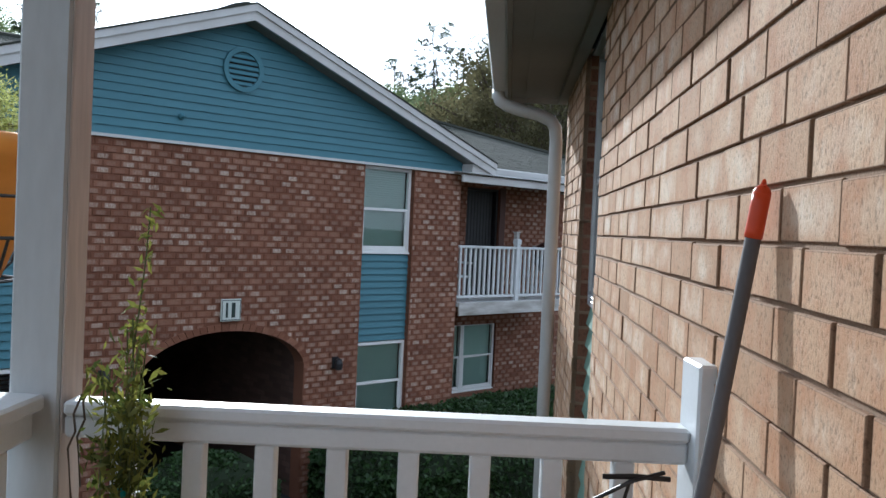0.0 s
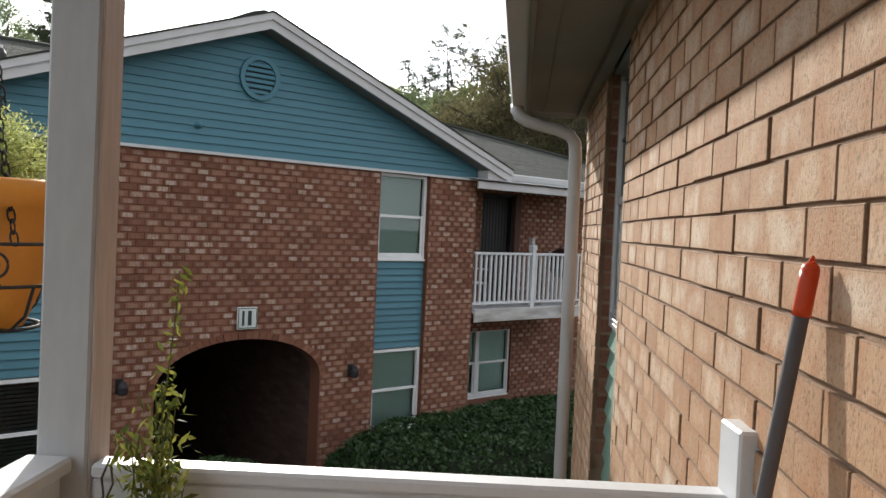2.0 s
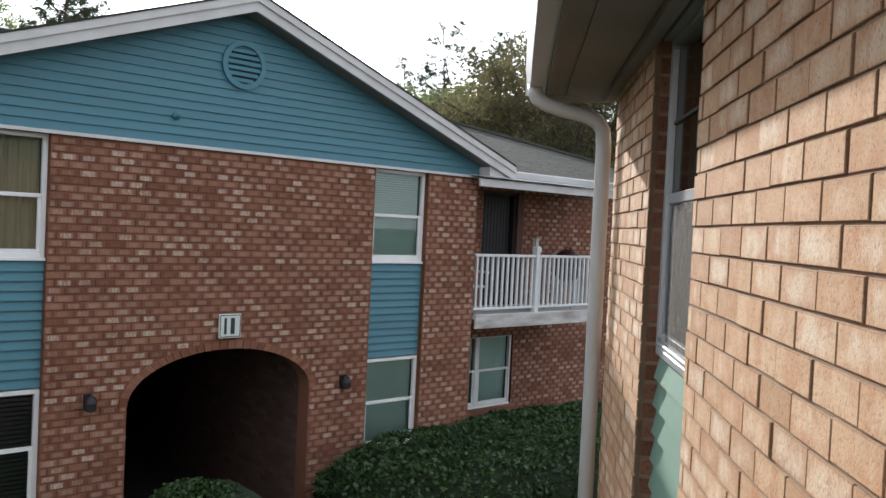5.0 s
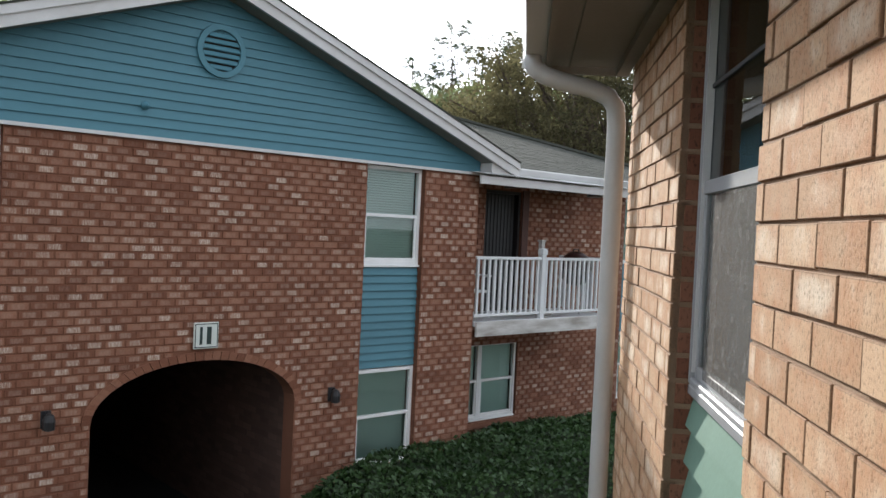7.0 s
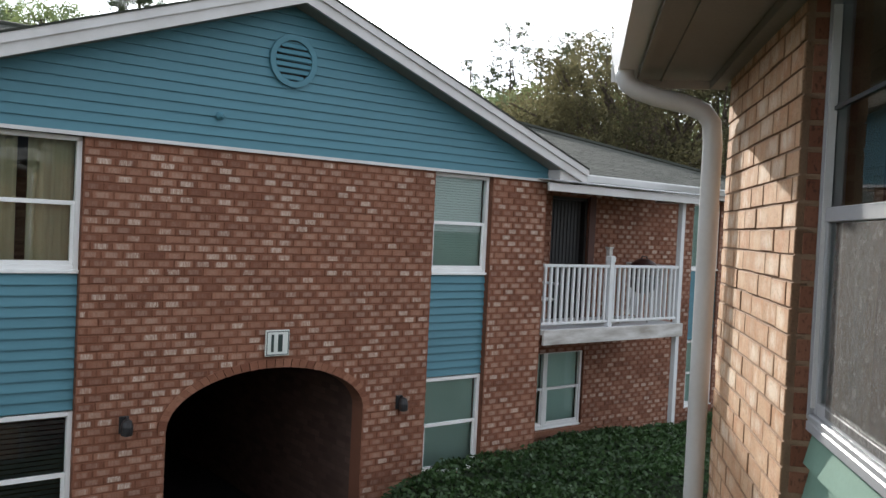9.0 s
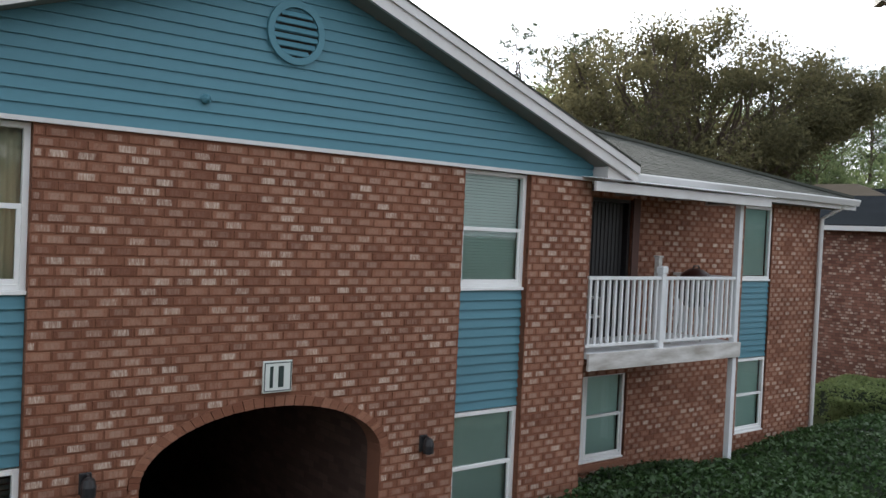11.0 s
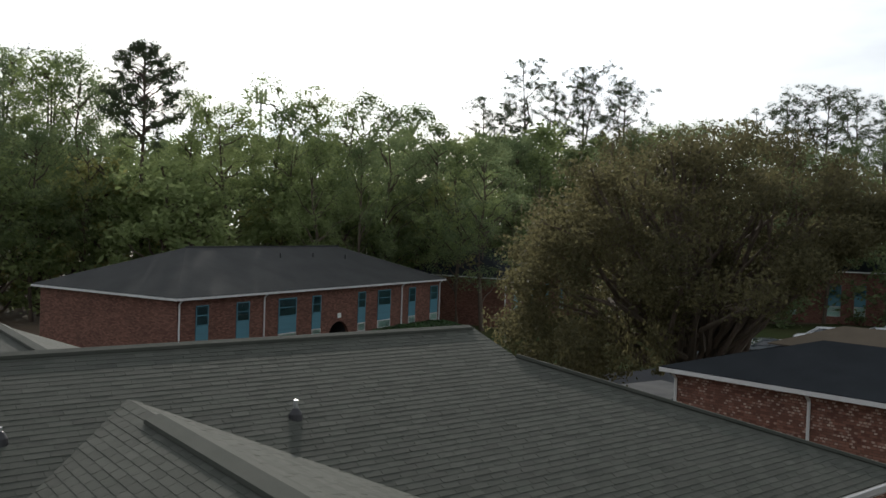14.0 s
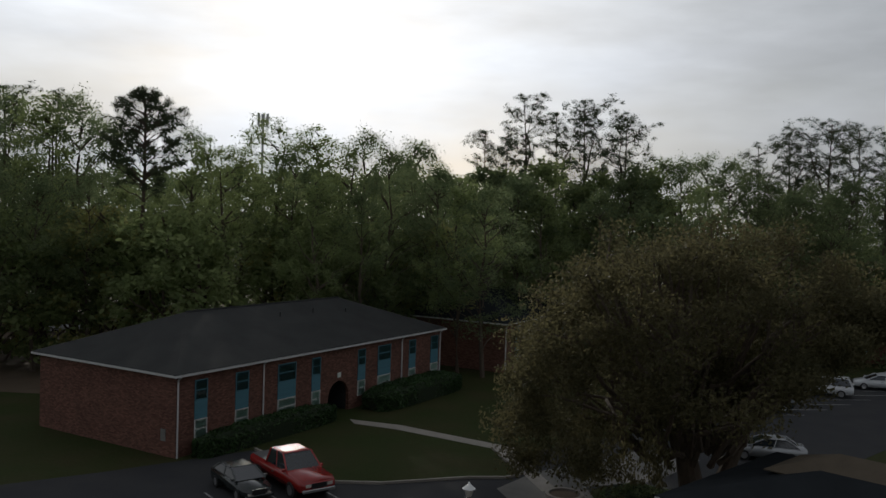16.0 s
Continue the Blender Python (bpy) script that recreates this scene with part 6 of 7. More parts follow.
def broadleaf(seed, height, spread, base, mat, label, clumps=70, per=150, leaf=0.145, trunk=0.28):
    """A tall woodland tree: tapered trunk, limbs to every big clump, crown of leaf clumps with gaps."""
    rng = np.random.default_rng(seed)
    t = thing("tree", Matrix.Identity(4), label, "tree", "woodland trees")
    bm = bmesh.new()
    top = Vector((rng.normal() * 0.4, rng.normal() * 0.4, height * 0.9))
    limb(bm, (0, 0, -0.2), top, trunk, 0.05, rng, 0.03, 8)
    cs, sizes = [], []
    for i in range(clumps):
        f = rng.uniform(0, 1) ** 0.8
        z = height * (base + (1 - base) * f)
        prof = math.sin(math.pi * min(1.0, 0.18 + 0.82 * f)) ** 0.7
        ang = rng.uniform(0, 2 * math.pi)
        rad = spread * prof * rng.uniform(0.25, 1.0) ** 0.6
        p = Vector((rad * math.cos(ang), rad * math.sin(ang), z + rng.normal() * 0.4))
        cs.append(p)
        sizes.append(rng.uniform(0.6, 1.25) * spread * 0.30)
        if i % 3 == 0:
            limb(bm, (top.x * z / height * 0.7, top.y * z / height * 0.7, max(height * base * 0.6, z - rad * 0.9)), p, 0.08, 0.02, rng)
    part("trunk", bm, M_BARK, t)
    pts = []
    for p, s in zip(cs, sizes):
        for k in range(4):
            off = rng.normal(size=3) * np.array([s, s, s * 0.7]) * 0.36
            r = s * rng.uniform(0.45, 0.85)
            pts.append(ball(rng, per // 4, (r, r, r * 0.85)) + np.array(p) + off)
    linked("crown", leaf_mesh("crown", np.concatenate(pts), np.array([0, 0, 0.5]), leaf, 0.55, mat, rng), mat, t)
    return t


def pine(seed, height, spread, base, label, boughs=30, per=84):
    """A tall pine: bare trunk, sometimes forked, rising boughs that end in flat, close pads of needles."""
    rng = np.random.default_rng(seed)
    t = thing("pine_tree", Matrix.Identity(4), label, "pine tree", "tall pines")
    bm = bmesh.new()
    lean = Vector((rng.normal() * 0.6, rng.normal() * 0.4, 0))
    limb(bm, (0, 0, -0.2), Vector((0, 0, height)) + lean, 0.30, 0.05, rng, 0.012, 8)
    fork = Vector((rng.choice((-1, 1)) * spread * 0.5, rng.normal() * 0.5, height * 0.9))
    limb(bm, lean * 0.6 + Vector((0, 0, height * 0.64)), fork, 0.15, 0.04, rng, 0.06, 6)
    pts = []
    for i in range(boughs):
        f = (i + rng.uniform()) / boughs
        z = height * (base + (1 - base) * f)
        ang = i * 2.4 + rng.normal() * 0.4
        reach = spread * (0.45 + 0.55 * math.sin(math.pi * min(1, 0.2 + 0.72 * f))) * rng.uniform(0.45, 1.0)
        on_fork = i % 3 == 0 and f > 0.45
        stem = fork.lerp(lean * 0.6 + Vector((0, 0, height * 0.64)), 1.0 - min(1.0, max(0.0, f - 0.3) / 0.6)) if on_fork else lean * z / height
        root = Vector((stem.x, stem.y, z - reach * 0.30))
        tip = Vector((stem.x + reach * math.cos(ang), stem.y + reach * math.sin(ang), z + reach * rng.uniform(0.0, 0.35)))
        limb(bm, root, tip, 0.07, 0.02, rng, 0.1, 5)
        for k in range(3):
            c = root.lerp(tip, (1.0, 0.72, 0.48)[k] + rng.normal() * 0.05) + Vector((rng.normal() * 0.35, rng.normal() * 0.35, 0.12))
            for m in range(4):
                r = rng.uniform(0.36, 0.68) * (0.78 + spread * 0.06)
                off = rng.normal(size=3) * np.array([0.5, 0.5, 0.26])
                pts.append(ball(rng, per // 2, (r, r, r * 0.68)) + np.array(c) + off)
    for head in (Vector((0, 0, height)) + lean, fork):
        for m in range(7):
            pts.append(ball(rng, per // 2, (0.5, 0.5, 0.26)) + np.array(head) + rng.normal(size=3) * np.array([0.5, 0.5, 0.2]))
    part("trunk", bm, M_BARK, t)
    linked("crown", leaf_mesh("crown", np.concatenate(pts), np.array([0, 0, 0.2]), 0.118, 0.26, M_PINE, rng), M_PINE, t)
    return t


def old_pine(seed, height, spread, base, label):
    """A stout pine with a dense domed head on rising boughs and a clear trunk below."""
    rng = np.random.default_rng(seed)
    t = thing("pine_tree", Matrix.Identity(4), label, "pine tree", "tall pines")
    bm = bmesh.new()
    limb(bm, (0, 0, -0.2), (0.2, 0.1, height * 0.97), 0.34, 0.08, rng, 0.01, 8)
    pts = []
    for i in range(150):
        f = rng.uniform(0, 1) ** 0.55
        z = height * (base + (1 - base) * f)
        ang = rng.uniform(0, 2 * math.pi)
        dome = max(0.0, 1 - (max(0.0, f - 0.45) / 0.57) ** 2.4) ** 0.5 * (0.50 + 0.50 * min(1.0, f / 0.5))
        reach = spread * dome * rng.uniform(0.45, 1.0)
        tip = Vector((reach * math.cos(ang), reach * math.sin(ang), z))
        root = Vector((0.1, 0.05, max(height * base * 0.93, z - reach * rng.uniform(0.35, 0.7))))
        if i % 2 == 0:
            limb(bm, root, tip, 0.075, 0.02, rng, 0.08, 5)
        for k in range(4 if f > 0.3 else 3):
            c = root.lerp(tip, rng.uniform(0.66, 1.06)) + Vector(rng.normal(size=3)) * 0.18
            q = ball(rng, 58, np.array([0.50, 0.50, 0.34]) * rng.uniform(0.7, 1.25))
            pts.append(q + np.array(c))
    part("trunk", bm, M_BARK, t)
    linked("crown", leaf_mesh("crown", np.concatenate(pts), np.array([0, 0, 0.2]), 0.118, 0.26, M_PINE, rng), M_PINE, t)
    return t


LEAFY = [broadleaf(11, 20, 4.6, 0.30, M_TREE_A, "tall light green broadleaf tree at the wood edge", per=172, leaf=0.102),
         broadleaf(12, 22, 5.0, 0.28, M_TREE_B, "tall mid-green broadleaf tree in the wood", per=172, leaf=0.102),
         broadleaf(13, 21, 4.2, 0.38, M_TREE_A, "slender pale green tree with airy crown", clumps=60, per=168, leaf=0.098),
         broadleaf(14, 23, 5.4, 0.25, M_TREE_B, "broad dark green woodland tree", clumps=85, per=160, leaf=0.106)]
BACK = [broadleaf(15, 20, 5.2, 0.22, M_TREE_B, "distant dark tree deep in the wood", clumps=70, per=62, leaf=0.235),
        broadleaf(16, 22, 5.6, 0.22, M_TREE_A, "distant green tree deep in the wood", clumps=70, per=62, leaf=0.235)]
PINES = [pine(21, 28, 3.8, 0.48, "tall pine with bare trunk and flat tufts", boughs=34), pine(22, 30, 3.2, 0.52, "lofty thin pine standing above the wood", boughs=28),
         pine(23, 27, 4.6, 0.55, "wide-crowned old pine tree", boughs=36, per=90), old_pine(24, 27, 4.8, 0.60, "stout pine with dense domed crown above the wood")]
SHRUBS = [broadleaf(31, 8, 3.6, 0.05, M_TREE_A, "green understorey tree under the tall wood", clumps=54, per=68, leaf=0.155, trunk=0.12),
          broadleaf(32, 9, 3.4, 0.08, M_SHRUB, "yellow-green understorey tree at wood edge", clumps=46, per=68, leaf=0.155, trunk=0.12),
          broadleaf(33, 9, 3.8, 0.05, M_TREE_B, "dark green understorey tree at the lot edge", clumps=54, per=68, leaf=0.155, trunk=0.12)]
H_LEAF, H_BACK, H_PINE, H_SHRUB = (20, 22, 21, 23), (20, 22), (28, 30, 27, 27), (8, 9)
placed = set()
rr_ = random.Random(4)


def plant(proto, x, y, top, height, wide=1.0):
    """A tree standing at x, y, scaled to its own height."""
    k = (top - G0) / height
    m = Matrix.Translation((x, y, G0)) @ pose(0, 0, 0, 0, 0, rr_.uniform(0, 360))
    if proto.name in placed:
        ob = copy_thing(proto, m)
    else:
        placed.add(proto.name)
        ob = proto
        ob.matrix_basis = m
    ob.scale = (k * wide, k * wide, k)


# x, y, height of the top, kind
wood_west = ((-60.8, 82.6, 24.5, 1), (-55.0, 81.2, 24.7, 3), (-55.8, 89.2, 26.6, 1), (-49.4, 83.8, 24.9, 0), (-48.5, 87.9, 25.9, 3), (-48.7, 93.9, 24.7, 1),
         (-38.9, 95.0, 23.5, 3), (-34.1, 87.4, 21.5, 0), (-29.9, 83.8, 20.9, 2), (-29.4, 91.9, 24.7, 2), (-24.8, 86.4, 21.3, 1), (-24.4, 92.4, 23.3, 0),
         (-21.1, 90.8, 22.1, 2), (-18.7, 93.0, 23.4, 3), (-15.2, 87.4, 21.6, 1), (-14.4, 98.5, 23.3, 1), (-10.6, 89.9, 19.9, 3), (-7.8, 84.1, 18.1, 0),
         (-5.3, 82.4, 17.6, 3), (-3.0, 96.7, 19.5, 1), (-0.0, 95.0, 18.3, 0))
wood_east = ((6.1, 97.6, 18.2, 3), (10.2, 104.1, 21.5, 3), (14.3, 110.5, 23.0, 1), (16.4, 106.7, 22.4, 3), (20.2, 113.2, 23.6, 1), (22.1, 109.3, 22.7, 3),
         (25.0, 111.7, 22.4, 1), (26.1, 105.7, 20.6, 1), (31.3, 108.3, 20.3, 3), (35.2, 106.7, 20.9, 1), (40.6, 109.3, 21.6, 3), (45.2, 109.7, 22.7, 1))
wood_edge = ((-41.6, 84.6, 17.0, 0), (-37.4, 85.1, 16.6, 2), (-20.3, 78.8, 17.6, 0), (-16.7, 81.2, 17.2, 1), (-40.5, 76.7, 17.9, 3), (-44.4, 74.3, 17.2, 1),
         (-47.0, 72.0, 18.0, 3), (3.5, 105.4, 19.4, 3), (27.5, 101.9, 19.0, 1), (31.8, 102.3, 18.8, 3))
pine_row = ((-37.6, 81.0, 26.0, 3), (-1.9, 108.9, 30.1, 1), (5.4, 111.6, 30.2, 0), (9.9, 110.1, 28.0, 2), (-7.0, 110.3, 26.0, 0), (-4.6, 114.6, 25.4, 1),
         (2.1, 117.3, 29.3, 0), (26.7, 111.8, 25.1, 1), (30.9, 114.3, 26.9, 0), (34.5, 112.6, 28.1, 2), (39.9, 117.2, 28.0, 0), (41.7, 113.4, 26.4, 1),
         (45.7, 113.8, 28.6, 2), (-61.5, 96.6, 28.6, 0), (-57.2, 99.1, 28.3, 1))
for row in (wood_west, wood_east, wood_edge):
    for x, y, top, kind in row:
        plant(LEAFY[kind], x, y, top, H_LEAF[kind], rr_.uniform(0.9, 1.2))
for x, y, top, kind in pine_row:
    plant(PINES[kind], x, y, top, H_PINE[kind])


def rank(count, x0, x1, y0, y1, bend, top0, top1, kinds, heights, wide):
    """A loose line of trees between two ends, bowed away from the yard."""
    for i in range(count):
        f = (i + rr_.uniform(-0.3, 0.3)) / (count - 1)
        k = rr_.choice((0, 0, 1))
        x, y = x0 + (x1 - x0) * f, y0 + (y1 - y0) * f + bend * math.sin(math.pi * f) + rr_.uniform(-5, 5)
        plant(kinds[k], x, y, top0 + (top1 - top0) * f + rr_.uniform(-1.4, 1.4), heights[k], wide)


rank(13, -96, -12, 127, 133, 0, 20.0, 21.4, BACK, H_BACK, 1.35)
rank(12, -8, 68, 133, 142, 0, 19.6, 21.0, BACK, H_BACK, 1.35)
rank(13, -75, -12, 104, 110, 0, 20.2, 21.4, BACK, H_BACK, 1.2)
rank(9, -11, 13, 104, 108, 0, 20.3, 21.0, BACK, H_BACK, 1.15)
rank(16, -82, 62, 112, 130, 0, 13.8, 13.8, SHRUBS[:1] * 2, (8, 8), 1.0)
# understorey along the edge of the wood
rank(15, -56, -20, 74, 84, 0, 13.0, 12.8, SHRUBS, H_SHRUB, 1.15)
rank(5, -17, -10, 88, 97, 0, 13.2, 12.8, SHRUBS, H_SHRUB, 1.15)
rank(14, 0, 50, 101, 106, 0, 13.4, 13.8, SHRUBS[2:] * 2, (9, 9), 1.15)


# ---- the big oak over the drive ----
def oak():
    rng = np.random.default_rng(77)
    t = thing("oak_tree", pose(6.5, 45.0, G0), "broad russet-green live oak drooping over the drive", "tree")
    bm = bmesh.new()
    tube([(0.6, 0.2, -0.2), (0.55, 0.2, 0.4), (0.3, 0.1, 1.6), (0, 0, 3.0), (-0.3, 0.2, 4.6)], 0.75, 12, bm, 0.45)
    tube([(1.0, 0.4, -0.2), (1.25, 0.3, 1.0), (1.7, 0.3, 2.6), (2.6, 0.6, 4.6)], 0.5, 10, bm, 0.3)
    cs, ss = [], []
    # billowing lobes over the dome, each built of clumps
    lobes = []
    for i in range(90):
        ang = i * 2.39996 + rng.normal() * 0.15
        el = math.asin(min(1.0, (i + 0.5) / 90 * 1.02))
        lump = 1 + 0.09 * math.sin(3 * ang + 1) + 0.07 * math.sin(5 * ang + 2) * math.cos(el) + rng.normal() * 0.045
        k = 0.86 * lump * (0.90 if el > 1.15 else 1.0)
        lobes.append((Vector((9.7 * k * math.cos(el) * math.cos(ang), 9.2 * k * math.cos(el) * math.sin(ang), 3.4 + 12.3 * k * math.sin(el) ** 0.78)), rng.uniform(1.1, 1.9)))
    for i in range(760):
        if i % 6 == 0:
            c, r = lobes[i % 90]
            p = c * rng.uniform(0.35, 0.8)
            p.z = 3.4 + (c.z - 3.4) * rng.uniform(0.3, 0.8)
        else:
            c, r = lobes[int(rng.uniform(0, 89.99))]
            d = Vector(rng.normal(size=3)).normalized()
            p = c + d * r * rng.uniform(0.3, 1.0) * 0.85
        if p.z < 5.0 and rng.uniform() < 0.75:
            p.z = max(2.4 + 2.0 * max(0.0, -p.y / 8) + rng.uniform(0, 0.9), p.z - rng.uniform(0, 2.4))
        if p.x > -2.5:
            p.z = max(p.z, 4.5 + 0.78 * max(0.0, p.x - 0.8) + 0.28 * max(0.0, -p.y) + rng.uniform(0, 0.8))
        cs.append(p)
        ss.append(rng.uniform(0.36, 0.62))
        if p.z > 5.5 and (i % 8 == 0 or (p.z > 10.0 and i % 3 == 0)):
            limb(bm, (p.x * 0.25, p.y * 0.25, 3.0 + rng.uniform(0, 2) + 0.3 * max(0.0, p.z - 8.0)), p, 0.15, 0.03, rng, 0.14)
    part("trunk", bm, M_BARK, t)
    # close below, airy towards the top
    pts = []
    for p, s in zip(cs, ss):
        airy = min(1.0, max(0.0, (p.z - 9.0) / 5.0))
        q = np.clip(rng.normal(size=(int(215 * (1 - 0.4 * airy)), 3)), -1.7, 1.7) * np.array([s, s, s * 0.75])
        pts.append(q * (1 - 0.15 * airy) + np.array(p))
    linked("crown", leaf_mesh("crown", np.concatenate(pts), np.array([0, 0, 0.4]), 0.088, 0.5, M_OAK, rng, 0.3), M_OAK, t)
    # hanging tips below the crown
    hang = []
    for i in range(260):
        ang = rng.uniform(0, 2 * math.pi)
        r = rng.uniform(4.5, 8.6)
        if r * math.cos(ang) > -2.0:
            continue
        z1, ln = rng.uniform(2.4, 4.4), rng.uniform(0.6, 1.9)
        k = 46
        q = np.zeros((k, 3))
        q[:, 0] = r * math.cos(ang) + rng.normal(size=k) * 0.14
        q[:, 1] = r * math.sin(ang) + rng.normal(size=k) * 0.14
        q[:, 2] = np.maximum(z1 + 0.8 + 0.9 * max(0.0, -q[0, 1] / 4) - rng.uniform(0, ln, size=k), 2.3 + 2.2 * max(0.0, -q[0, 1] / 8))
        hang.append(q)
    linked("hanging_fringe", leaf_mesh("hanging_fringe", np.concatenate(hang), np.array([0, 0, 0.0]), 0.11, 0.35, M_OAK, rng, 1.5), M_OAK, t)


oak()


# ---- hedges and shrubs ----
def hedge(m, x0, x1, y0, y1, z1, seed, label, count, leaf=0.034, mat=None, round_=0.45, name="hedge"):
    """A clipped hedge: core coloured dark as the shade within, under a skin of small leaves over a rounded, lumpy form.
    """
    rng = np.random.default_rng(seed)
    h = thing(name, m, label, "hedge" if name == "hedge" else "bush")
    cx, cy, hx, hy = (x0 + x1) / 2, (y0 + y1) / 2, (x1 - x0) / 2, (y1 - y0) / 2
    hz = z1 - G0
    n = count
    # points on a superellipsoid-like skin
    u = rng.uniform(-1, 1, size=(n, 2))
    face = rng.uniform(size=n)
    area_top, area_s = hx * hy * 4, 2 * (hx + hy) * 2 * hz
    top = face < area_top / (area_top + area_s)
    per = rng.uniform(0, 2 * math.pi, size=n)
    p = np.zeros((n, 3))
    ex = np.sign(np.cos(per)) * np.abs(np.cos(per)) ** 0.35
    ey = np.sign(np.sin(per)) * np.abs(np.sin(per)) ** 0.35
    p[:, 0] = np.where(top, u[:, 0], ex)
    p[:, 1] = np.where(top, u[:, 1], ey)
    rad = np.maximum(np.abs(p[:, 0]) ** 4 + np.abs(p[:, 1]) ** 4, 1e-6) ** 0.25
    over = np.maximum(rad, 1.0)
    p[:, 0] /= over
    p[:, 1] /= over
    rad = np.minimum(rad, 1.0)
    edge = np.minimum(1.0, (1 - rad) * min(hx, hy) / round_)
    zt = hz * (1 - 0.30 * (1 - edge) ** 2)
    side_z = rng.uniform(0.0, 1.0, size=n) * hz * 0.72
    x, y = cx + p[:, 0] * hx, cy + p[:, 1] * hy
    lump = 0.05 * np.sin(x * 3.1 + seed) * np.cos(y * 2.7) + 0.03 * np.sin(x * 7.3 + y * 5.1)
    z = np.where(top, zt + lump, side_z) + rng.normal(size=n) * 0.02
    x += rng.normal(size=n) * 0.03
    y += rng.normal(size=n) * 0.03
    pts = np.stack([x, y, z + G0], axis=1)
    linked("leaves", leaf_mesh("leaves", pts, np.array([0, 0, 0.8]), leaf, 0.55, mat or M_HEDGE, rng), mat or M_HEDGE, h)
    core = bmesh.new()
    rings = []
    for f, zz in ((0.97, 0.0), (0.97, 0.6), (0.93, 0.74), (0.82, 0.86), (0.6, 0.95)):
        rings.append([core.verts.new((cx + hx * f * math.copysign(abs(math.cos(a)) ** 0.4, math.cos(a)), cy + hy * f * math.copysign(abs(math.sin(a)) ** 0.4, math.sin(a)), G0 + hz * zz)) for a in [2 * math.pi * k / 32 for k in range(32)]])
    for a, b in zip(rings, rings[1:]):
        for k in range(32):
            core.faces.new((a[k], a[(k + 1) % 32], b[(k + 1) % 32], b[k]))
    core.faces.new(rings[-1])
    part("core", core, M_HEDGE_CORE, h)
    return h


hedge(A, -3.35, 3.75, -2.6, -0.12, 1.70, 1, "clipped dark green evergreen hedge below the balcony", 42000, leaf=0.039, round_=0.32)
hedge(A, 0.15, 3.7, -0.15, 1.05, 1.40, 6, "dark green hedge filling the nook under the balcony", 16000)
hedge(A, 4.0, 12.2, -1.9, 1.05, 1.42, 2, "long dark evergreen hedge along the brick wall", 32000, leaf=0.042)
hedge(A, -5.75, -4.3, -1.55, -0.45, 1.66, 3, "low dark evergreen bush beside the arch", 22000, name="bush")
hedge(Matrix.Identity(4), 7.2, 10.5, 24.6, 27.2, 1.35, 4, "sunlit yellow-green hedge at the corner", 16000, leaf=0.045, mat=M_TREE_A)
# below the far block and beside the drive
B2M = Matrix.Translation((-21.15, 50.75, 0)) @ pose(0, 0, 0, 0, 0, 65.1)
hedge(B2M, 1.2, 13.8, -1.3, 0.25, 1.75, 11, "dark shrub row under the far windows", 9000, leaf=0.09, name="bush")
hedge(B2M, 17.6, 29.8, -2.6, 0.25, 1.9, 12, "dark shrub row beside the arched entry", 10000, leaf=0.09, name="bush")
hedge(Matrix.Identity(4), 2.6, 6.4, 44.2, 47.4, 2.0, 13, "rounded dark green bush beside the drive", 9000, leaf=0.07, round_=1.2, name="bush", mat=M_TREE_B)
hedge(Matrix.Identity(4), 0.7, 3.1, 41.9, 44.1, 1.5, 14, "small rounded bush by the walk", 5000, leaf=0.07, round_=0.9, name="bush")
planter = thing("planter", pose(0.95, 48.5, G0), "round low brick planter with a small shrub", "planter")
bm = bmesh.new()
ring = []
for k in range(28):
    a = 2 * math.pi * k / 28
    ring.append([bm.verts.new((r * math.cos(a), r * math.sin(a), z)) for r, z in ((1.0, 0), (1.0, 0.32), (0.82, 0.32), (0.82, 0.1))])
for k in range(28):
    for i in range(3):
        bm.faces.new((ring[k][i], ring[k][i + 1], ring[(k + 1) % 28][i + 1], ring[(k + 1) % 28][i]))
bmesh.ops.recalc_face_normals(bm, faces=bm.faces)
part("rim", bm, M_CONCRETE, planter)
part("soil", lathe([(0.82, 0.1), (0.82, 0.22), (0.3, 0.26)], 24), M_DIRT, planter)

# ---- fittings on the brick front ----
plate = thing("wall_sign", A @ Matrix.Translation((-4.28, -0.03, 3.29)), "pale square sign with two dark bars on brick", "sign")
part("board", boxes((-0.15, 0.15, -0.012, 0.012, -0.15, 0.15), bevel=0.004), M_PLATE, plate)
part("border", boxes((-0.14, 0.14, -0.016, -0.013, 0.128, 0.137), (-0.14, 0.14, -0.016, -0.013, -0.137, -0.128), (-0.14, -0.131, -0.016, -0.013, -0.128, 0.128), (0.131, 0.14, -0.016, -0.013, -0.128, 0.128)), M_INK, plate)
for x0, x1 in ((-0.082, -0.050), (0.005, 0.060)):
    part("bar", boxes((x0, x1, -0.017, -0.013, -0.10, 0.10)), M_INK, plate)


def wall_lamp(u, z):
    w = thing("wall_lamp", A @ Matrix.Translation((u, 0, z)), "small black outdoor wall lantern on red brick", "wall lamp", "arch lamps")
    part("backplate", boxes((-0.05, 0.05, -0.02, 0.0, -0.09, 0.09), bevel=0.006), M_BLACK, w)
    part("arm", tube([(0, -0.02, 0.05), (0, -0.07, 0.09), (0, -0.11, 0.07)], 0.012, 6), M_BLACK, w)
    part("shade", lathe([(0.016, 0.08), (0.045, 0.06), (0.062, 0.0), (0.058, -0.085), (0.025, -0.10)], 14, None, (0, -0.11, 0)), M_BLACK, w)
    return w


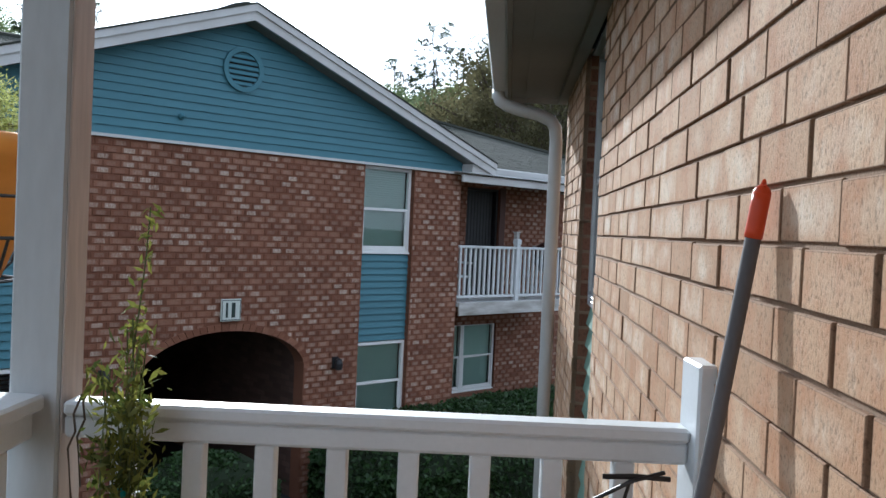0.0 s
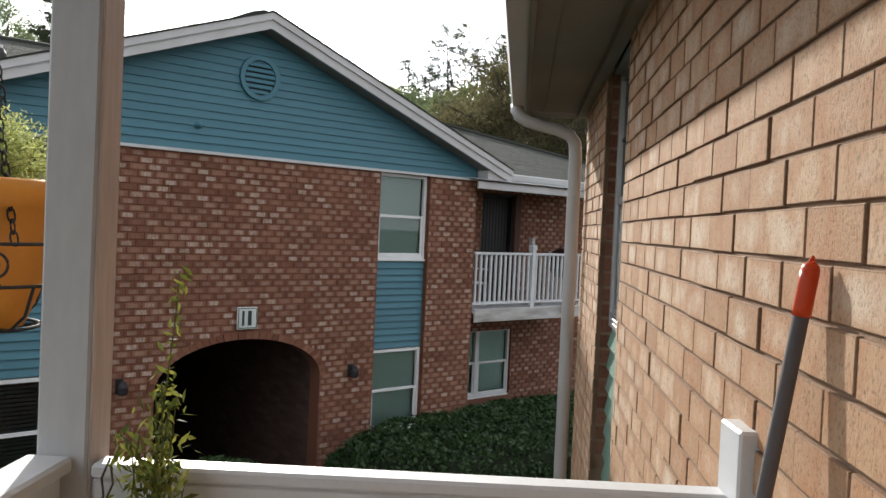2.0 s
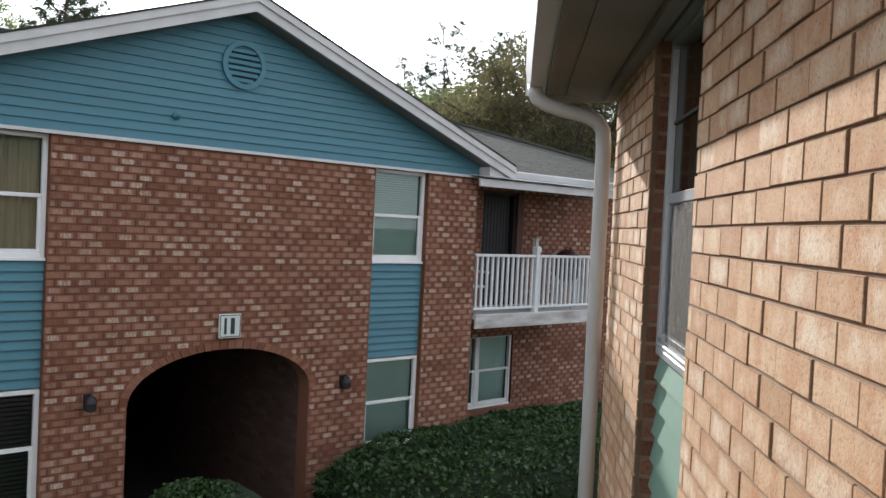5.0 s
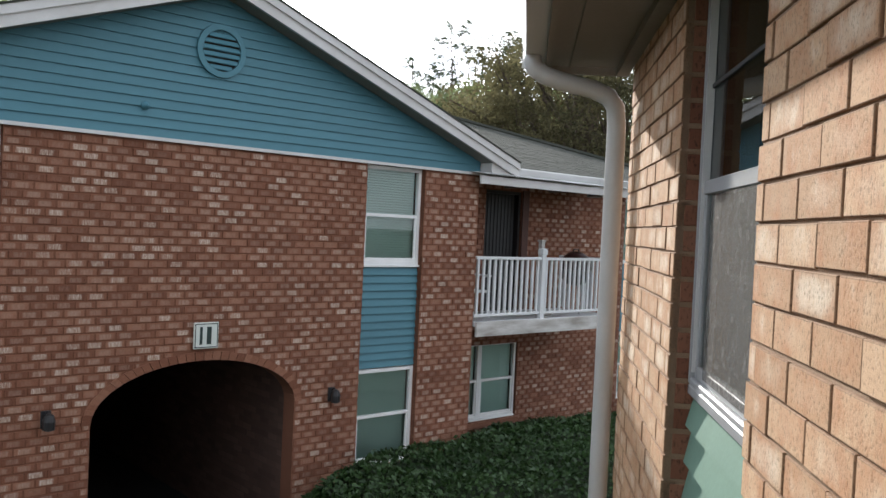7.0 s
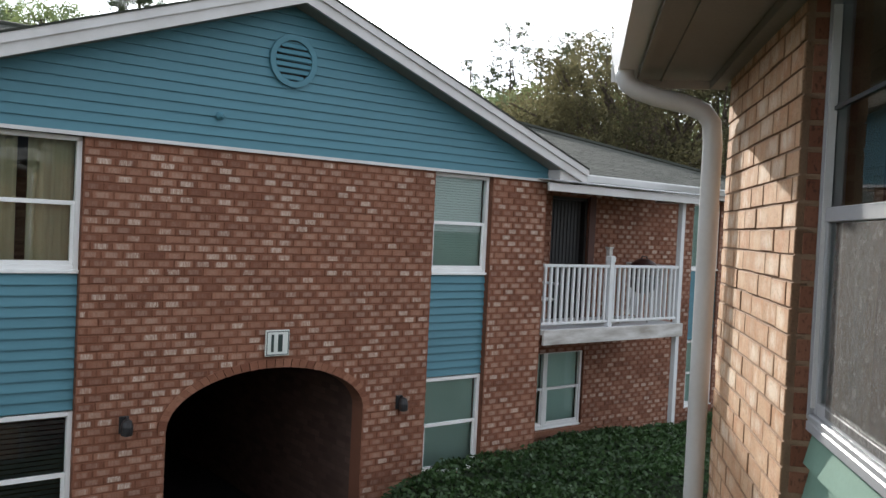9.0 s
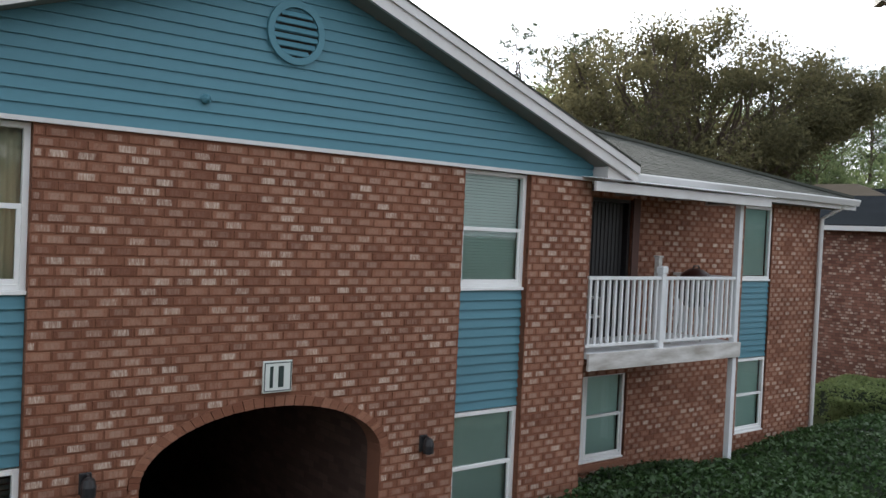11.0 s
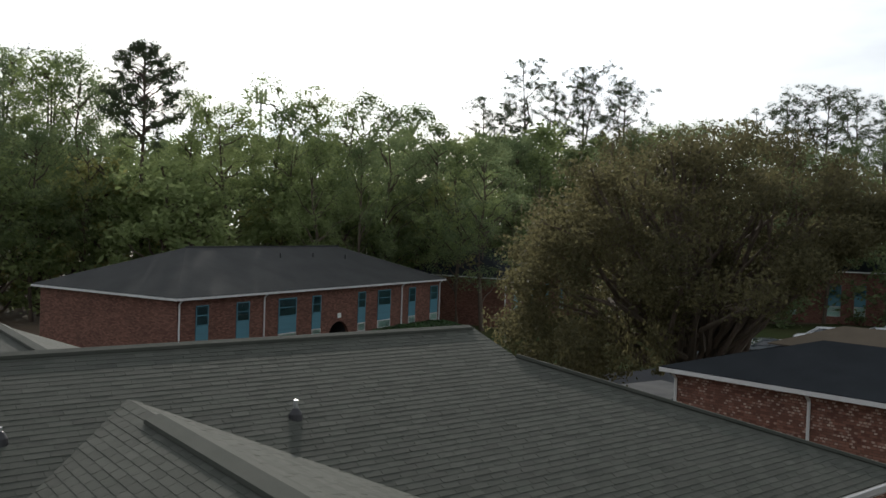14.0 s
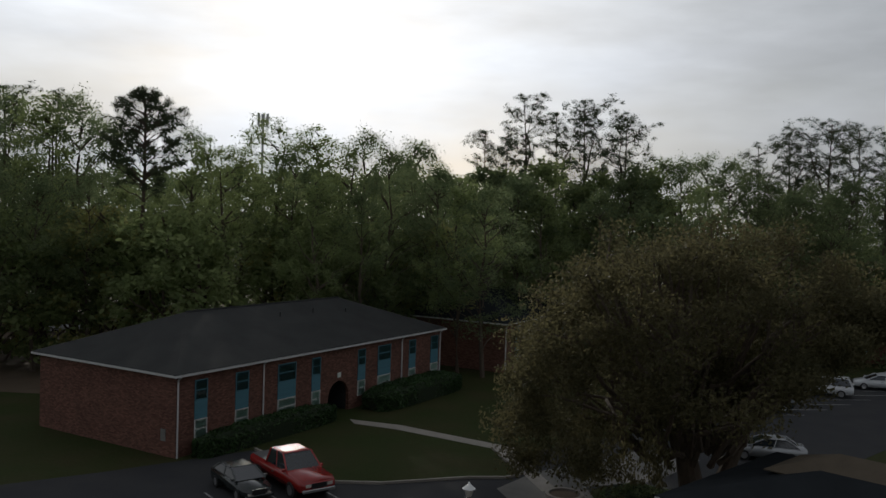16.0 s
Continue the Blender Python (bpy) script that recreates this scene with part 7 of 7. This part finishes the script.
wall_lamp(-2.50, 2.44)
wall_lamp(-5.98, 2.52)
knob = thing("siding_fixture", A @ Matrix.Translation((-5.08, 0.0, 5.80)), "small blue-painted round fixture on siding", "fixture")
part("disc", lathe([(0.045, 0.0), (0.045, 0.03), (0.02, 0.06), (0.012, 0.07)], 14), M_BLUE, knob).matrix_basis = pose(0, 0, 0, 90, 0, 0)

# roof vents
for u, b_, h in ((-2.05, 5.10, 0.27), (-6.02, 5.36, 0.2)):
    zb = EZ + (b_ - EB) * (RZ - EZ) / RUN
    rv = thing("roof_vent", A @ Matrix.Translation((u, b_, zb)), "metal plumbing vent pipe with dark collar on shingles", "roof vent", "roof vents")
    part("pipe", tube([(0, 0, -0.05), (0, 0, h)], 0.035, 10), M_METAL, rv)
    part("collar", lathe([(0.12, -0.06), (0.10, 0.06), (0.05, 0.14), (0.036, 0.15)], 14), M_BLACK, rv)

# ---- things on the balcony across ----
chair = thing("patio_chair", A @ Matrix.Translation((0.42, 0.55, 3.27)), "white plastic patio chair on the balcony", "chair")
part("seat", boxes((-0.24, 0.24, -0.24, 0.24, 0.40, 0.43), bevel=0.01), M_VINYL, chair)
part("backrest", boxes((-0.24, 0.24, 0.22, 0.25, 0.84, 0.90), (-0.24, -0.20, 0.22, 0.25, 0.43, 0.84), (0.20, 0.24, 0.22, 0.25, 0.43, 0.84), bevel=0.006), M_VINYL, chair)
for k in range(4):
    part("back_slat", boxes((-0.15 + k * 0.085, -0.11 + k * 0.085, 0.225, 0.245, 0.43, 0.84)), M_VINYL, chair)
for sx in (-1, 1):
    part("armrest", boxes((sx * 0.25 - 0.025, sx * 0.25 + 0.025, -0.22, 0.25, 0.64, 0.67), bevel=0.006), M_VINYL, chair)
    for sy in (-1, 1):
        part("leg", tube([(sx * 0.23, sy * 0.22, 0.0), (sx * 0.22, sy * 0.21, 0.64)], 0.018, 6), M_VINYL, chair)
M_ENAMEL = material("maroon_enamel", (0.035, 0.014, 0.012), 0.35, second=(0.025, 0.011, 0.010), scale=3, fine_amount=0.04, bump=0.02)
grill = thing("kettle_grill", A @ Matrix.Translation((2.88, 0.45, 3.27)), "dark maroon kettle barbecue grill with domed lid", "grill")
part("bowl", lathe([(0.05, 0.47), (0.17, 0.51), (0.25, 0.63), (0.265, 0.76)], 24), M_BLACK, grill, "", True)
part("lid", lathe([(0.275, 0.76), (0.27, 0.87), (0.21, 0.99), (0.10, 1.06), (0.02, 1.07)], 24), M_ENAMEL, grill, "dark maroon enamel lid", True)
part("handle", tube([(-0.08, 0, 1.06), (-0.06, 0, 1.11), (0.06, 0, 1.11), (0.08, 0, 1.06)], 0.012, 6), M_BLACK, grill)
for k in range(3):
    a = 2 * math.pi * k / 3
    part("leg", tube([(0.16 * math.cos(a), 0.16 * math.sin(a), 0.51), (0.26 * math.cos(a), 0.26 * math.sin(a), 0.0)], 0.014, 6), M_METAL, grill)
stand = thing("feeder_pole", A @ Matrix.Translation((1.93, 0.42, 3.27)), "slim weathered grey-white upright post on the balcony", "post")
part("post", boxes((-0.04, 0.04, -0.04, 0.04, 0.03, 1.22), bevel=0.006), M_GRIMY, stand)
part("foot", boxes((-0.16, 0.16, -0.16, 0.16, 0.0, 0.03), bevel=0.004), M_GRIMY, stand)
part("cap", boxes((-0.052, 0.052, -0.052, 0.052, 1.22, 1.25), bevel=0.004), M_GRIMY, stand)

# ---- things on our balcony ----
broom = thing("broom", Matrix.Identity(4), "broom leaning on brick wall, grey pole, orange-red grip", "broom")
tip, foot = Vector((0.459, 1.160, 4.592)), Vector((0.335, 1.30, 3.36))
ax = (foot - tip).normalized()
part("pole", tube([tip + ax * 0.06, tip + ax * 0.5, foot], 0.0115, 14), M_POLE, broom, "grey enamelled pole", True)
part("grip", tube([tip + ax * 0.004, tip + ax * 0.02, tip + ax * 0.04, tip + ax * 0.06, tip + ax * 0.070], 0.0132, 14), M_RED, broom, "orange-red plastic grip", True)
bm = bmesh.new()
bmesh.ops.create_uvsphere(bm, u_segments=14, v_segments=8, radius=0.0132, matrix=Matrix.Translation(tip + ax * 0.006))
part("grip_end", bm, M_RED, broom, "", True)
bm = tube([tip - ax * 0.006 + Vector((0, 0.007, 0)), tip - ax * 0.013, tip - ax * 0.006 - Vector((0, 0.007, 0)), tip], 0.003, 6)
part("hanging_loop", bm, M_RED, broom)
part("head", boxes((foot.x - 0.14, foot.x + 0.14, foot.y - 0.03, foot.y + 0.03, 3.33, 3.38), bevel=0.01), M_RED, broom)
bm = bmesh.new()
rb = random.Random(3)
for i in range(120):
    x, y = foot.x + rb.uniform(-0.13, 0.13), foot.y + rb.uniform(-0.025, 0.025)
    tube([(x, y, 3.335), (x + rb.uniform(-0.01, 0.01), y + rb.uniform(-0.01, 0.01), 3.252)], 0.0022, 3, bm)
part("bristles", bm, M_BLACK, broom)
strap = thing("rail_tie", Matrix.Identity(4), "black wire tie round the rail beside the post", "wire")
part("wire", tube([(0.42, 1.45, 4.10), (0.36, 1.44, 4.085), (0.30, 1.445, 4.05), (0.27, 1.456, 4.03)], 0.004, 6), M_BLACK, strap)
part("wire", tube([(0.31, 1.45, 4.088), (0.37, 1.446, 4.092), (0.43, 1.45, 4.088)], 0.005, 6), M_BLACK, strap)
part("wire", tube([(0.36, 1.446, 4.09), (0.345, 1.45, 4.03), (0.33, 1.46, 3.95)], 0.0035, 6), M_BLACK, strap)

# hanging basket: orange pot in a black scroll holder, fern on top
HB = Vector((-1.19, 1.95, 0))
basket = thing("hanging_basket", Matrix.Translation(HB), "orange pot in black scroll basket on chains", "hanging basket")
part("pot", lathe([(0.10, 4.335), (0.135, 4.345), (0.182, 4.46), (0.205, 4.57), (0.215, 4.625), (0.235, 4.63), (0.237, 4.685), (0.225, 4.69), (0.21, 4.63)], 40), M_POT, basket, "orange plastic pot", True)
part("soil", lathe([(0.20, 4.625), (0.205, 4.64), (0.05, 4.66)], 24), M_DIRT, basket)


def ring(r, z, t=0.0045):
    n = 40
    return tube([(r * math.cos(2 * math.pi * k / n), r * math.sin(2 * math.pi * k / n), z) for k in range(n + 1)], t, 6)


for r, z in ((0.245, 4.545), (0.235, 4.45), (0.17, 4.345)):
    part("hoop", ring(r, z), M_BLACK, basket)
for k in range(8):
    a0 = 2 * math.pi * k / 8
    pts = []
    for i in range(40):
        f = i / 39
        th = f * 3.6 * math.pi
        rr2 = 0.008 + 0.034 * f
        pts.append((a0 + (rr2 * math.cos(th)) / 0.245, 4.495 + rr2 * math.sin(th)))
    part("scroll", tube([(0.243 * math.cos(a), 0.243 * math.sin(a), z) for a, z in pts], 0.0035, 5), M_BLACK, basket)
    part("stay", tube([(0.235 * math.cos(a0 + 0.39), 0.235 * math.sin(a0 + 0.39), 4.45), (0.21 * math.cos(a0 + 0.39), 0.21 * math.sin(a0 + 0.39), 4.38), (0.165 * math.cos(a0 + 0.39), 0.165 * math.sin(a0 + 0.39), 4.345), (0.02, 0.0, 4.335)], 0.004, 5), M_BLACK, basket)
for k in range(3):
    a = 2 * math.pi * k / 3 - 0.62
    p0, p1 = Vector((0.243 * math.cos(a), 0.243 * math.sin(a), 4.545)), Vector((0, 0, 5.30))
    n = 30
    for i in range(n):
        c = p0.lerp(p1, (i + 0.5) / n)
        d = (p1 - p0).normalized()
        q = d.to_track_quat("Z", "Y") @ Matrix.Rotation(math.pi / 2 * (i % 2), 3, "Z").to_quaternion()
        link = [c + q @ Vector((0.0085 * math.cos(t_), 0, 0.0175 * math.sin(t_))) for t_ in [2 * math.pi * j / 10 for j in range(11)]]
        part("chain_link", tube(link, 0.0024, 5), M_BLACK, basket)
part("hook", tube([(0, 0, 5.29), (0.0, 0.0, 5.36), (0.05, 0, 5.40), (0.25, -0.25, 5.46), (0.42, -0.4, 5.495)], 0.006, 6), M_BLACK, basket)
rng_f = np.random.default_rng(5)
fern = thing("fern", Matrix.Translation(HB), "feathery light green fern in the orange pot", "plant")
pts = []
bm = bmesh.new()
for k in range(170):
    a, e = rng_f.uniform(0, 2 * math.pi), rng_f.uniform(0.55, 1.45)
    ln = rng_f.uniform(0.20, 0.34)
    path = []
    for i in range(7):
        f = i / 6
        path.append(Vector((math.cos(a) * ln * f * math.cos(e), math.sin(a) * ln * f * math.cos(e), 4.65 + ln * f * math.sin(e) - 0.10 * f * f)))
    tube(path, 0.0015, 3, bm, 0.0005)
    for i in range(120):
        f = rng_f.uniform(0.15, 1.0)
        j = min(5, int(f * 6))
        c = path[j].lerp(path[j + 1], f * 6 - j)
        pts.append(np.array(c) + rng_f.normal(size=3) * 0.012)
part("fronds", bm, M_STEM, fern)
linked("foliage", leaf_mesh("foliage", np.array(pts), np.array([0, 0, 0.3]), 0.0075, 0.22, M_FERN, rng_f), M_FERN, fern)

# climbing vine beside the post: a bushy head of narrow hanging leaves, one long thin shoot
vine = thing("vine", Matrix.Identity(4), "young yellow-green vine climbing a stake beside the post", "vine")
rng_v = np.random.default_rng(9)
pts, young = [], []
VX, VY = -0.528, 1.40


def shoot(top, side, sway, leaves, spread):
    path = []
    for i in range(14):
        f = i / 13
        path.append(Vector((VX + side * f + 0.012 * math.sin(7 * f + sway), VY + 0.014 * math.cos(6 * f + 2 * sway), 3.42 + (top - 3.42) * f)))
    part("stem", tube(path, 0.003, 5, None, 0.0012), M_STEM, vine)
    for i in range(leaves):
        f = rng_v.uniform(0.45, 1.0)
        j = min(12, int(f * 13))
        pts.append(np.array(path[j].lerp(path[j + 1], f * 13 - j)) + rng_v.normal(size=3) * np.array([spread, spread, spread * 0.6]))
    return path


for k in range(11):
    shoot(4.21 + 0.03 * (k % 5) + rng_v.normal() * 0.02, rng_v.normal() * 0.022, k * 1.7, 100, 0.017)
long_shoot = shoot(4.53, 0.018, 0.4, 50, 0.011)
for i in range(48):
    f = 0.74 + 0.26 * i / 47
    j = min(12, int(f * 13))
    young.append(np.array(long_shoot[j].lerp(long_shoot[j + 1], f * 13 - j)) + rng_v.normal(size=3) * 0.007)
for a, b in (((VX, VY, 4.16), (VX - 0.055, VY - 0.01, 4.25)), ((VX, VY, 4.08), (VX - 0.06, VY, 4.11)), ((VX, VY, 4.15), (VX + 0.035, VY, 4.20)), ((VX - 0.01, VY, 4.05), (VX - 0.07, VY, 3.99))):
    part("stem", tube([a, (Vector(a) + Vector(b)) / 2 + Vector((0, 0, 0.02)), b], 0.002, 4, None, 0.001), M_STEM, vine)
    for i in range(14):
        pts.append(np.array(Vector(a).lerp(Vector(b), rng_v.uniform(0.3, 1.0))) + rng_v.normal(size=3) * 0.010)
linked("leaves", leaf_mesh("leaves", np.array(pts), np.array([0, -0.3, 0.2]), 0.0138, 0.30, M_VINE, rng_v, 0.9), M_VINE, vine)
linked("young_leaves", leaf_mesh("young_leaves", np.array(young), np.array([0, -0.3, 0.2]), 0.0085, 0.34, M_VINE, rng_v, 0.3), M_VINE, vine)
part("stake", tube([(VX, VY + 0.005, 3.3), (VX, VY + 0.005, 4.14)], 0.005, 6), M_STEM, vine)
for a, b in ((0.0, 0.0), (-0.016, -0.022)):
    part("dry_stem", tube([(-0.606 + a, 1.45, 4.215 + b), (-0.618 + a, 1.445, 4.18 + b), (-0.612 + a, 1.44, 4.15 + b), (-0.624 + a, 1.44, 4.12 + b), (-0.616 + a, 1.44, 4.03 + b)], 0.0022, 5), M_BARK, vine, "dry brown stem")
part("plant_tie", lathe([(0.010, 4.02), (0.012, 4.024), (0.012, 4.040), (0.010, 4.044)], 12, None, (VX, VY + 0.005, 0)), M_TIE, vine, "turquoise plant tie")
pot2 = thing("plant_pot", pose(-0.528, 1.33, 3.25), "dark plastic plant pot on the balcony floor", "pot")
part("pot", lathe([(0.08, 0.0), (0.11, 0.19), (0.118, 0.20), (0.118, 0.22), (0.10, 0.22), (0.095, 0.18)], 24), M_BLACK, pot2, "", True)
part("soil", lathe([(0.095, 0.17), (0.09, 0.185), (0.02, 0.19)], 20), M_DIRT, pot2)
